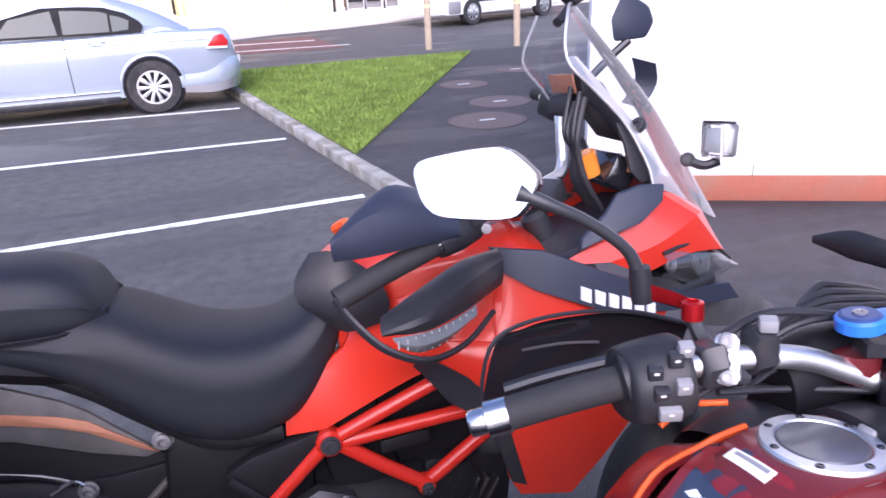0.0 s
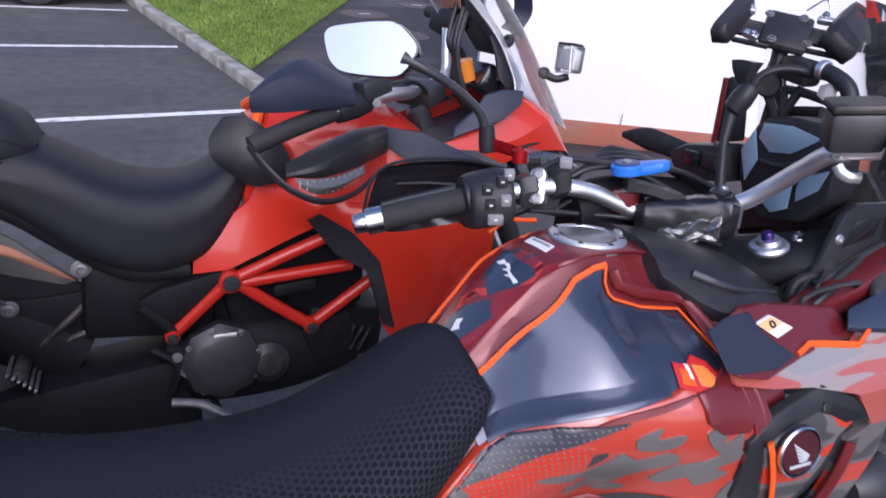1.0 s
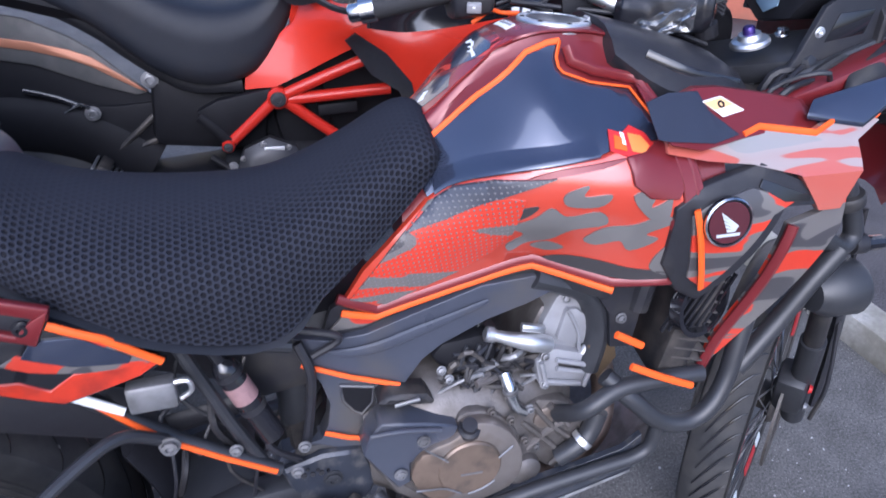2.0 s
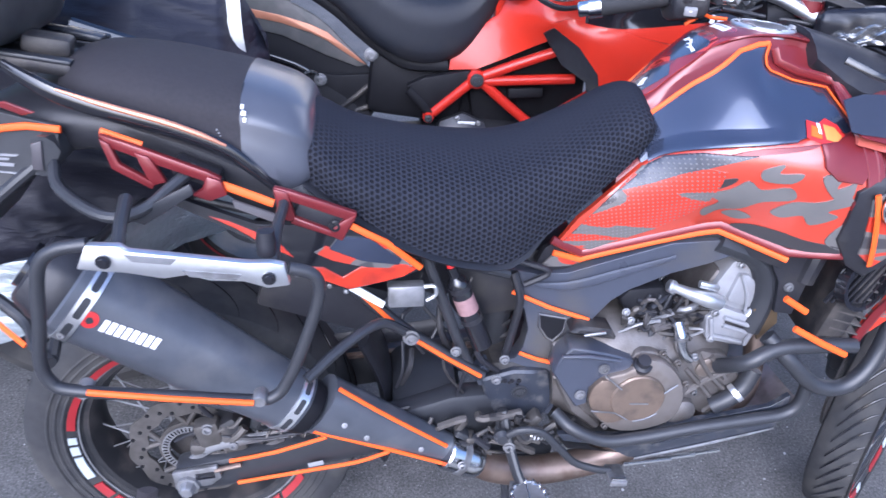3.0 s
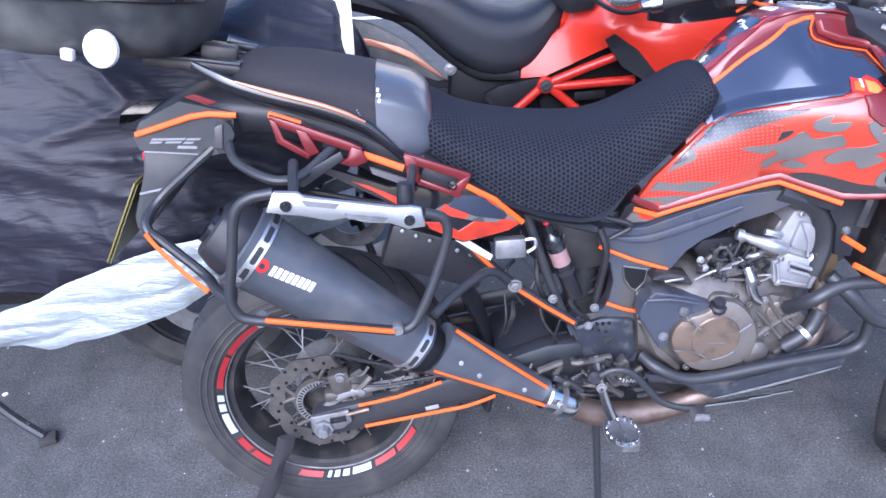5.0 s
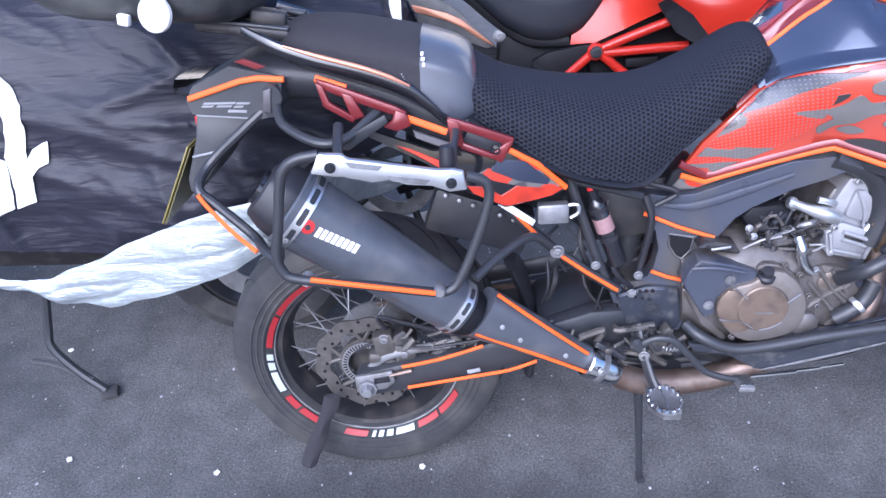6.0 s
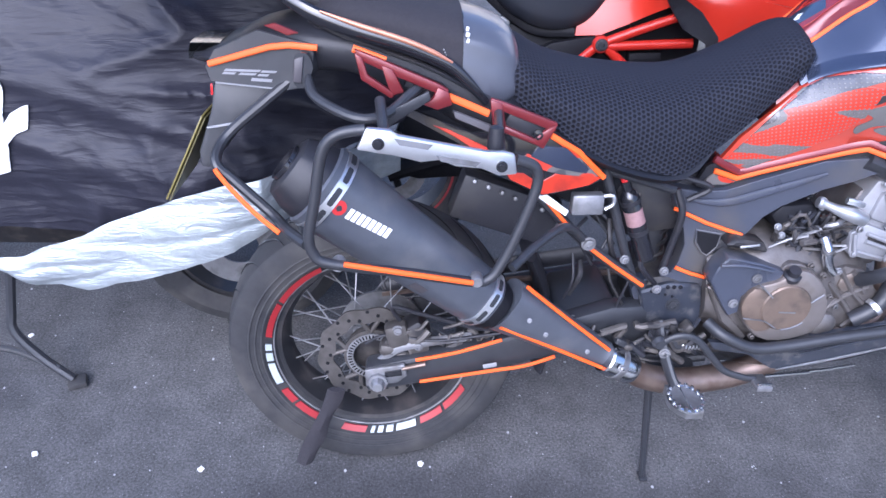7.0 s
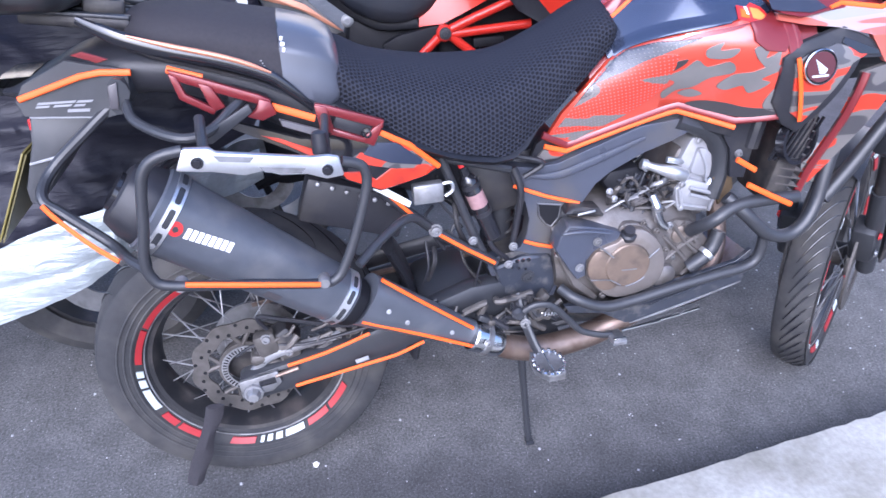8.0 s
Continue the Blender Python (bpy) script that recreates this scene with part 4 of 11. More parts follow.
def spoked_wheel(root, name, c, r, w, rim_r, tapes, nsp=36, m=None, tread=0):
    cx, cy, cz = c
    wh = part(name, lathe([(rim_r, -w * 0.30), (rim_r + 0.012, -w * 0.40), (rim_r + 0.035, -w * 0.47), ((rim_r + r) / 2 + 0.01, -w * 0.5), (r - 0.022, -w * 0.485), (r - 0.0135, -w * 0.45), (r - 0.008, -w * 0.36),
                           (r - 0.002, -w * 0.16), (r, 0), (r - 0.002, w * 0.16), (r - 0.008, w * 0.36), (r - 0.0135, w * 0.45), (r - 0.022, w * 0.485), ((rim_r + r) / 2 + 0.01, w * 0.5), (rim_r + 0.035, w * 0.47),
                           (rim_r + 0.012, w * 0.40), (rim_r, w * 0.30)], c, (0, 1, 0), 96, closed=True), RUBBER, root, "black dusty tyre")
    for k in range(3):
        rr = rim_r + 0.030 + 0.014 * k
        part("sidewall_rib", lathe([(rr, -w * (0.476 + 0.012 * k)), (rr + 0.003, -w * (0.486 + 0.012 * k)), (rr + 0.006, -w * (0.476 + 0.012 * k)), (rr + 0.003, -w * 0.46)], c, (0, 1, 0), 72, closed=True), RUBBER, wh)
    if m is not None:
        wh.matrix_basis = m
    for k in range(tread):
        a = 2 * math.pi * k / tread
        pts = []
        for j in range(8):
            u = j / 7
            v = 0.44 - 0.62 * u
            aa = a + 0.30 * u ** 1.4
            rr = r - 0.0145 * min(1.0, abs(v) / 0.46) ** 3.2 + 0.0008
            pts.append((cx + rr * math.cos(aa), cy - w * v, cz + rr * math.sin(aa)))
        part("tread_groove", tube(pts, [0.0008, 0.0026, 0.003, 0.0012], 5, 2, flat=0.4), GLOSSK, wh)
    rim = part("rim", lathe([(rim_r + 0.008, -w * 0.36), (rim_r + 0.012, -w * 0.33), (rim_r - 0.008, -w * 0.30), (rim_r - 0.022, -w * 0.1), (rim_r - 0.022, w * 0.1), (rim_r - 0.008, w * 0.30),
                             (rim_r + 0.012, w * 0.33), (rim_r + 0.008, w * 0.36), (rim_r - 0.004, w * 0.2), (rim_r - 0.014, 0), (rim_r - 0.004, -w * 0.2)], c, (0, 1, 0), 72, closed=True), RIMK, wh, "black spoked rim")
    for a0, a1, mat in tapes:
        b2 = bmesh.new()
        n = max(2, int((a1 - a0) / 3))
        rows = []
        for k in range(n + 1):
            a = radians(a0 + (a1 - a0) * k / n)
            sk = radians(1.2)
            rows.append((b2.verts.new((cx + (rim_r + 0.011) * math.cos(a), cy - w * 0.415, cz + (rim_r + 0.011) * math.sin(a))),
                         b2.verts.new((cx + (rim_r + 0.0245) * math.cos(a - sk), cy - w * 0.458, cz + (rim_r + 0.0245) * math.sin(a - sk)))))
        for p, q in zip(rows, rows[1:]):
            b2.faces.new((p[0], q[0], q[1], p[1]))
        ret = bmesh.ops.extrude_face_region(b2, geom=b2.faces[:])
        for v in ret["geom"]:
            if isinstance(v, bmesh.types.BMVert):
                v.co.y -= 0.003
        part("rim_tape", b2, mat, wh)
    part("rim_lip", lathe([(rim_r + 0.006, -w * 0.385), (rim_r + 0.009, -w * 0.39), (rim_r + 0.009, -w * 0.37), (rim_r + 0.006, -w * 0.37)], c, (0, 1, 0), 72, closed=True), ALUM, wh)
    part("hub", lathe([(0.03, -0.075), (0.055, -0.07), (0.06, -0.06), (0.035, -0.045), (0.033, 0.045), (0.06, 0.06), (0.06, 0.07), (0.03, 0.075)], c, (0, 1, 0), 28), DARKENG, wh)
    for k in range(nsp):
        a = 2 * math.pi * k / nsp
        s = 1 if k % 2 else -1
        ah = a + (0.9 if (k // 2) % 2 else -0.9)
        p = (cx + 0.052 * math.cos(ah), cy + s * 0.06, cz + 0.052 * math.sin(ah))
        q = (cx + (rim_r - 0.012) * math.cos(a), cy + s * 0.012, cz + (rim_r - 0.012) * math.sin(a))
        part("spoke", rod(p, q, 0.0019, 6), ALUM, rim)
    return wh


RC = (-0.016, 0.03, 0.349)
tapes = [(118, 148, REDT), (150, 172, REDT), (177, 181, WHITET), (183, 188, WHITET), (190, 204, WHITET), (209, 219, REDT), (221, 237, REDT), (252, 266, REDT),
         (269, 271, WHITET), (273, 276, WHITET), (278, 282, WHITET), (284, 296, WHITET), (299, 314, REDT), (316, 334, REDT), (30, 60, REDT), (64, 90, WHITET)]
spoked_wheel(adv, "rear_wheel", (RC[0] - 0.002, RC[1] + 0.010, RC[2]), 0.341, 0.168, 0.222, tapes, 36, None, 26)
# rear wave brake disc with carrier arms and sensor ring
b2 = bmesh.new()
rings = [[], [], [], []]
for k in range(120):
    a = 2 * math.pi * k / 120
    wv = 0.0035 * math.sin(10 * a)
    for ring, rr, yy in zip(rings, (0.090 + wv, 0.126 + wv, 0.126 + wv, 0.090 + wv), (-0.085, -0.085, -0.08, -0.08)):
        ring.append(b2.verts.new((RC[0] + rr * math.cos(a), RC[1] + yy, RC[2] + rr * math.sin(a))))
for i in range(4):
    ra, rb = rings[i], rings[(i + 1) % 4]
    for k in range(120):
        b2.faces.new((ra[k], ra[(k + 1) % 120], rb[(k + 1) % 120], rb[k]))
disc = part("brake_disc", b2, DISC, adv, "dusty wavy steel rear brake disc")
for k in range(30):
    a = 2 * math.pi * k / 30
    rr = (0.098, 0.108, 0.118)[k % 3]
    part("disc_hole", lathe([(0, 0), (0.0042, 0), (0.0042, 0.0015), (0, 0.0015)], (RC[0] + rr * math.cos(a), RC[1] - 0.0868, RC[2] + rr * math.sin(a)), (0, 1, 0), 8), DEEPK, disc)
for k in range(5):
    a = 2 * math.pi * k / 5 + 0.4
    for s_ in (-0.22, 0.22):
        d, e = Vector((math.cos(a), 0, math.sin(a))), Vector((math.cos(a + s_), 0, math.sin(a + s_)))
        part("carrier_arm", rod(Vector(RC) + Vector((0, -0.08, 0)) + d * 0.06, Vector(RC) + Vector((0, -0.08, 0)) + e * 0.094, 0.006, 8), DISC, disc)
part("carrier_ring", lathe([(0.05, -0.084), (0.068, -0.084), (0.068, -0.076), (0.05, -0.076)], RC, (0, 1, 0), 40, closed=True), DISC, disc)
part("sensor_ring", lathe([(0.046, -0.09), (0.061, -0.09), (0.061, -0.087), (0.046, -0.087)], RC, (0, 1, 0), 44, closed=True), ALUM, disc, "slotted steel speed sensor ring")
for k in range(44):
    a = 2 * math.pi * k / 44
    part("ring_slot", box((RC[0] + 0.0535 * math.cos(a), RC[1] - 0.0905, RC[2] + 0.0535 * math.sin(a)), (0.009, 0.0015, 0.0026), (0, -math.degrees(a), 0), 0), GLOSSK, disc)
part("axle_plate", plate_xz([(-0.028, 0.342), (-0.03, 0.385), (0.055, 0.40), (0.062, 0.37), (0.04, 0.35)], -0.160, 0.01, 0.003), ALUM, adv, "bright axle adjuster plate")
part("axle_slot", plate_xz([(0.012, 0.366), (0.013, 0.382), (0.048, 0.388), (0.05, 0.372)], -0.162, 0.004, 0.001), GLOSSK, adv)
part("axle_nut", lathe([(0, 0.026), (0.011, 0.026), (0.014, 0.022), (0.016, 0.01), (0.022, 0.01), (0.022, 0.0), (0, 0.0)], (-0.002, -0.158, 0.356), (0, -1, 0), 8), ALUM, adv)
part("adjuster", rod((0.05, -0.158, 0.388), (0.10, -0.157, 0.40), 0.005, 8), STEEL, adv)

# brake caliper and hose
cal = part("brake_caliper", box((0.06, -0.1, 0.44), (0.10, 0.06, 0.055), (0, -35, 0), 0.012), DARKENG, adv)
part("caliper_bolt", bolt((0.085, -0.132, 0.43), (0, -1, 0), 0.009, 0.008), ALUM, cal)
part("caliper_bolt", bolt((0.04, -0.132, 0.47), (0, -1, 0), 0.009, 0.008), ALUM, cal)
part("caliper_bracket", tube([(0.0, -0.125, 0.38), (0.04, -0.13, 0.42), (0.12, -0.13, 0.44), (0.2, -0.125, 0.45)], 0.011, 8, flat=0.6), ALUM, adv)
part("brake_hose", tube([(0.05, -0.11, 0.47), (0.03, -0.12, 0.52), (0.1, -0.12, 0.5), (0.25, -0.13, 0.47), (0.42, -0.12, 0.5)], 0.005, 8), BLACKP, adv)
part("sensor_cable", tube([(-0.03, -0.11, 0.42), (0.02, -0.12, 0.45), (0.12, -0.135, 0.445), (0.26, -0.135, 0.465)], 0.004, 8), BLACKP, adv)
part("spring_coil", tube([(0.13 + 0.012 * k / 2, -0.13 + 0.008 * math.sin(k * 1.57), 0.45 + 0.008 * math.cos(k * 1.57)) for k in range(22)], 0.0025, 6, 2), DISC, adv)

# swing arm
sw = part("swing_arm", slab([(-0.03, -0.15, 0.315), (-0.03, -0.15, 0.385), (0.075, -0.15, 0.41), (0.27, -0.14, 0.455), (0.50, -0.12, 0.52), (0.60, -0.11, 0.52), (0.60, -0.11, 0.42), (0.40, -0.135, 0.405), (0.09, -0.15, 0.338)], (0, 0.05, 0), 0.012), BLACKM, adv)
part("tape_line", tape([(0.079, -0.156, 0.409), (0.167, -0.155, 0.428), (0.262, -0.153, 0.460)], None, 0.0042, 0.003, 0, 2), ORANGE, sw)
part("tape_line", tape([(0.089, -0.154, 0.350), (0.242, -0.152, 0.377), (0.319, -0.150, 0.390), (0.382, -0.148, 0.413)], None, 0.0042, 0.003, 0, 3), ORANGE, sw)
part("swing_arm_left", slab([(-0.03, 0.10, 0.315), (-0.03, 0.10, 0.385), (0.27, 0.10, 0.45), (0.60, 0.09, 0.52), (0.60, 0.09, 0.42), (0.09, 0.10, 0.338)], (0, 0.04, 0), 0.01), BLACKM, adv)
part("swing_arm_badge", box((0.24, -0.156, 0.395), (0.03, 0.003, 0.01), (0, -13, 0), 0.001), GREYDECAL, sw)
part("swing_arm_bridge", box((0.46, 0, 0.47), (0.14, 0.2, 0.07), (0, -14, 0), 0.02), BLACKM, adv)
part("chain_guard", tube([(0.0, 0.09, 0.44), (0.2, 0.09, 0.49), (0.5, 0.08, 0.55)], 0.022, 8, flat=0.4), BLACKP, adv)
part("chain", tube([(0.0, 0.085, 0.43), (0.3, 0.085, 0.47), (0.62, 0.085, 0.5)], 0.008, 6), STEEL, adv)
part("sprocket", lathe([(0.05, -0.004), (0.105, -0.004), (0.105, 0.004), (0.05, 0.004)], (0, 0.085, 0.333), (0, 1, 0), 42, closed=True), ALUM, adv)
# inner mudguard
part("inner_mudguard", tube([(0.33, 0.02, 0.60), (0.37, 0.02, 0.50), (0.385, 0.02, 0.38), (0.375, 0.02, 0.30)], 0.085, 14, 4, flat=0.2, up=(0, 1, 0)), BLACKP, adv)
# brake caliper bracket, hose guides and dirt-caked fittings by the wheel
rq = random.Random(12)
for k in range(18):
    x0, z0 = rq.uniform(0.02, 0.2), rq.uniform(0.40, 0.47)
    part("brake_fitting", tube([(x0, -0.12, z0), (x0 + rq.uniform(0.0, 0.05), -0.13, z0 + rq.uniform(-0.02, 0.02)), (x0 + rq.uniform(0.03, 0.09), -0.125, z0 + rq.uniform(-0.01, 0.03))], rq.choice((0.004, 0.006, 0.009)), 7, 3), rq.choice((DISC, DISC, BLACKP, DARKENG)), adv)
for x0, z0, sx, sz in ((0.04, 0.45, 0.05, 0.06), (0.085, 0.43, 0.05, 0.045), (0.02, 0.415, 0.04, 0.03)):
    part("caliper_lug", box((x0, -0.118, z0), (sx, 0.035, sz), (0, rq.uniform(-30, 10), 0), 0.010), DISC, adv)

# rubber strap end hanging at the foot of the rear wheel
part("wheel_strap", loft([[(-0.117 - 0.0135 * k + 0.004 * math.sin(k), -0.115, 0.30 - 0.036 * k), (-0.097 - 0.0135 * k, -0.124 + 0.004 * math.sin(k * 1.9), 0.296 - 0.036 * k), (-0.077 - 0.0135 * k + 0.004 * math.sin(k * 2), -0.115, 0.298 - 0.036 * k), (-0.097 - 0.0135 * k, -0.108, 0.30 - 0.036 * k)] for k in range(7)], 3, 2), FABRIC, adv, "black fabric strap hanging over the tyre")

# ---- silencer and pipe ----
def hexring(c, d, r, sq=1.0):
    d = Vector(d).normalized()
    u = (Vector((0, 0, 1)) - d * d.z).normalized()
    v = d.cross(u)
    out = []
    for ang, k in ((90, 1.0), (45, 1.02), (0, 0.86), (-45, 0.9), (-90, 1.0), (-135, 0.95), (180, 0.86), (135, 1.02)):
        out.append(Vector(c) + r * k * (math.cos(radians(ang)) * v * sq + math.sin(radians(ang)) * u))
    return out


CA, CB = Vector((-0.104, -0.216, 0.837)), Vector((0.219, -0.19, 0.577))
cd = (CB - CA).normalized()
CLEN = (CB - CA).length
su = (Vector((0, 0, 1)) - cd * cd.z).normalized()
sv = cd.cross(su)
sv = sv if sv.y < 0 else -sv


def can_r(s):
    """Radius of the can, s metres from its rear end along the axis."""
    return 0.080 - 0.022 * max(0.0, s) / CLEN


def can_skin(s, ang, off=0.0):
    """A point of the rounded six-sided skin; ang in degrees, 0 outwards, 90 upwards."""
    a = radians(ang)
    fold = math.cos(radians(((ang + 20) % 60) - 30))
    r = can_r(s) * (0.72 + 0.28 * math.cos(radians(30)) / fold * 1.06) + off
    return CA + cd * s + r * (math.cos(a) * sv * 0.92 + math.sin(a) * su)


def can_shell(stations, seg=60):
    """A skin of the can through (s, offset) stations."""
    return loft([[can_skin(s, 360 * k / seg, off) for k in range(seg)] for s, off in stations], 1, 1)


def can_patch(outline, off, rows=3):
    """A thin plate lying on the skin: strips between a lower and an upper edge given as (s, low, high) in degrees."""
    b2 = bmesh.new()
    cols = []
    for s, lo_, hi_ in outline:
        cols.append([(b2.verts.new(can_skin(s, lo_ + (hi_ - lo_) * k / rows, off)), b2.verts.new(can_skin(s, lo_ + (hi_ - lo_) * k / rows, off - 0.003))) for k in range(rows + 1)])
    for ca, cb in zip(cols, cols[1:]):
        for k in range(rows):
            b2.faces.new((ca[k][0], cb[k][0], cb[k + 1][0], ca[k + 1][0]))
            b2.faces.new((ca[k][1], ca[k + 1][1], cb[k + 1][1], cb[k][1]))
        b2.faces.new((ca[0][0], ca[0][1], cb[0][1], cb[0][0]))
        b2.faces.new((ca[-1][0], cb[-1][0], cb[-1][1], ca[-1][1]))
    for c_ in (cols[0], cols[-1]):
        for k in range(rows):
            b2.faces.new((c_[k][0], c_[k + 1][0], c_[k + 1][1], c_[k][1]))
    return b2


sil = part("silencer", can_shell([(-0.004, -0.004), (0.0, 0.0), (0.06, 0), (0.13, 0), (0.2, 0), (0.27, 0), (0.34, 0), (CLEN - 0.004, 0), (CLEN, -0.003)]), SILK, adv, "matt black tapered silencer with red and white logo blocks")
part("end_cap", can_shell([(-0.062, -0.030), (-0.058, -0.022), (-0.03, -0.010), (-0.004, -0.005), (0.0, -0.006)]), BLACKP, sil, "black plastic end cap")
part("outlet", lathe([(0.036, -0.012), (0.036, 0.02), (0.029, 0.02), (0.029, -0.012)], CA - cd * 0.058, cd, 24, closed=True), GLOSSK, sil)
part("clamp_band", can_shell([(0.012, 0.0), (0.0125, 0.0022), (0.033, 0.0022), (0.0335, 0.0)]), ALU, sil, "bright slotted clamp band")
for a0 in (-30, 4, 38, 72):
    part("band_slot", can_patch([(0.0175, a0 + 3, a0 + 23), (0.019, a0, a0 + 26), (0.0265, a0, a0 + 26), (0.028, a0 + 3, a0 + 23)], 0.0028, 4), BLACKM, sil)
part("rear_screw", bolt(can_skin(0.022, -24, 0.003), sv, 0.005, 0.003), ALUM, sil)
part("clamp_band", can_shell([(CLEN - 0.028, 0.0), (CLEN - 0.027, 0.0025), (CLEN - 0.008, 0.0025), (CLEN - 0.006, -0.001)]), ALU, sil, "bright front clamp band")
for a0 in (-62, -24, 14, 50):
    part("band_slot", can_patch([(CLEN - 0.022, a0 + 3, a0 + 24), (CLEN - 0.020, a0, a0 + 27), (CLEN - 0.0145, a0, a0 + 27), (CLEN - 0.0125, a0 + 3, a0 + 24)], 0.0031, 4), BLACKM, sil)
part("front_boot", can_shell([(CLEN - 0.004, -0.004), (CLEN + 0.012, -0.003), (CLEN + 0.026, -0.008), (CLEN + 0.03, -0.018)]), DEEPK, sil, "black joint boot")
part("maker_plate", can_patch([(0.245, -46, -26), (0.249, -47, -25), (0.272, -47, -25), (0.276, -46, -26)], 0.0012, 3), SHINYV, sil, "faint worn plate")
# maker's mark: a red roundel and eight slanted white blocks on the flank
for k in range(8):
    s0, a0 = 0.058 + k * 0.0108, 2 + 1.1 * k
    part("logo_block", can_patch([(s0 + 0.0005, a0, a0 + 15.5), (s0 + 0.0085, a0 + 0.6, a0 + 16.1)], 0.0014, 3), WHITEDECAL, sil)
bc_ = [can_patch([(0.0405 - 0.0125 * math.cos(radians(t_)), 9 - 10.5 * math.sin(radians(t_)), 9 + 10.5 * math.sin(radians(t_)) + 0.01) for t_ in range(6, 180, 24)], 0.0014, 4)]
bdg0 = part("logo_badge", bc_[0], REDDECAL, sil, "red logo roundel")
part("badge_mark", can_patch([(0.036, 6, 11), (0.041, 4, 13), (0.046, 7, 10)], 0.0020, 2), BLACKM, bdg0)
# heat shield cone and link pipe
CD2 = Vector((0.80, 0.17, -0.57))
cone = part("heat_shield", loft([hexring((0.252, -0.183, 0.568), CD2, 0.060, 0.8), hexring((0.30, -0.176, 0.537), CD2, 0.055, 0.8), hexring((0.40, -0.158, 0.472), CD2, 0.042, 0.8), hexring((0.492, -0.142, 0.414), CD2, 0.031, 0.8)], 3, 3), SILK, adv, "black heat shield with orange tape edges")
part("tape_line", tape([(0.292, -0.216, 0.628), (0.36, -0.205, 0.566), (0.42, -0.192, 0.512), (0.49, -0.175, 0.449)], None, 0.0040, 0.003, 0, 2), ORANGE, cone)
part("tape_line", tape([(0.245, -0.217, 0.535), (0.36, -0.192, 0.469), (0.486, -0.166, 0.395)], None, 0.0040, 0.003, 0, 2), ORANGE, cone)
for p in ((0.338, -0.222, 0.520), (0.30, -0.232, 0.560), (0.44, -0.185, 0.452)):
    part("rivet", bolt(p, (0.1, -1, 0.3), 0.004, 0.002), ALUM, cone)
part("pipe_clamp", lathe([(0.033, 0), (0.036, 0.004), (0.036, 0.06), (0.034, 0.075), (0.031, 0.08)], (0.49, -0.150, 0.413), (0.84, 0.08, -0.47), 24), CHROME, adv, "scuffed chrome pipe joint")
part("joint_collar", lathe([(0.034, 0), (0.0385, 0.003), (0.0385, 0.016), (0.034, 0.019)], (0.513, -0.147, 0.400), (0.84, 0.08, -0.47), 24, closed=True), ALUM, adv)
part("joint_bolt", bolt((0.52, -0.187, 0.41), (0, -1, 0.4), 0.006, 0.01), ALUM, adv)
part("link_pipe", tube([(0.545, -0.145, 0.383), (0.60, -0.142, 0.352), (0.68, -0.135, 0.336), (0.80, -0.12, 0.343), (0.90, -0.11, 0.38), (1.02, -0.09, 0.42)], 0.03, 16, 5), STEEL, adv, "copper coloured heat stained exhaust pipe")
part("link_cover", tube([(0.52, -0.12, 0.385), (0.62, -0.09, 0.345), (0.72, -0.05, 0.33)], 0.022, 10, flat=1.4), BLACKM, adv)
part("header_pipe", tube([(1.02, -0.09, 0.42), (1.08, -0.08, 0.435), (1.14, -0.06, 0.47), (1.155, -0.03, 0.55), (1.13, -0.01, 0.66), (1.08, 0.0, 0.70)], 0.022, 14, 5), STEEL, adv)

# ---- pannier rack ----
rack = part("pannier_rack", tube([(-0.009, -0.354, 0.984), (-0.045, -0.355, 0.978), (-0.068, -0.355, 0.962), (-0.08, -0.355, 0.931), (-0.092, -0.355, 0.859), (-0.103, -0.355, 0.804), (-0.097, -0.355, 0.77), (-0.07, -0.355, 0.752), (0.059, -0.345, 0.730), (0.17, -0.325, 0.702), (0.202, -0.319, 0.705), (0.221, -0.316, 0.732), (0.243, -0.313, 0.784), (0.266, -0.310, 0.855), (0.272, -0.309, 0.892), (0.262, -0.310, 0.914), (0.232, -0.314, 0.925)], 0.0092, 12, 4), BLACKM, adv, "black tubular pannier rack")
for bx, bz in ((-0.058, 0.747), (0.179, 0.706)):
    part("rack_bolt", lathe([(0, 0.012), (0.009, 0.012), (0.0115, 0.008), (0.0115, -0.012), (0, -0.012)], (bx, -0.346 + 0.12 * max(0, bx), bz), (0, -1, 0), 14), ALUM, rack)
part("tape_line", tape([(-0.047, -0.366, 0.757), (0.059, -0.357, 0.735), (0.171, -0.338, 0.707)], None, 0.0048, 0.004, 0, 1), ORANGE, rack)
PLY = [(-0.022, 0.957), (-0.007, 0.990), (0.03, 0.985), (0.038, 0.977), (0.182, 0.944), (0.209, 0.942), (0.228, 0.936), (0.234, 0.903), (0.204, 0.902), (0.174, 0.916), (0.132, 0.922), (0.106, 0.934), (0.076, 0.932), (0.031, 0.946), (0.013, 0.949)]
pl = part("rack_plate", slab([(x, -0.366 + 0.184 * (x - 0.011), z) for x, z in PLY], (0, 0.014, 0), 0.003), ALU, rack, "milled aluminium pannier plate")
for k, (x0, x1, dz) in enumerate(((0.035, 0.095, 0.012), (0.10, 0.172, -0.004))):
    part("plate_pocket", slab([(x, -0.3672 + 0.184 * (x - 0.011), 0.976 - 0.212 * (x - 0.011) + dz - off) for x, off in ((x0, 0.010), (x1, 0.010), (x1 - 0.008, 0.019), (x0 + 0.008, 0.019))], (0, 0.002, 0), 0), ALUM, pl)
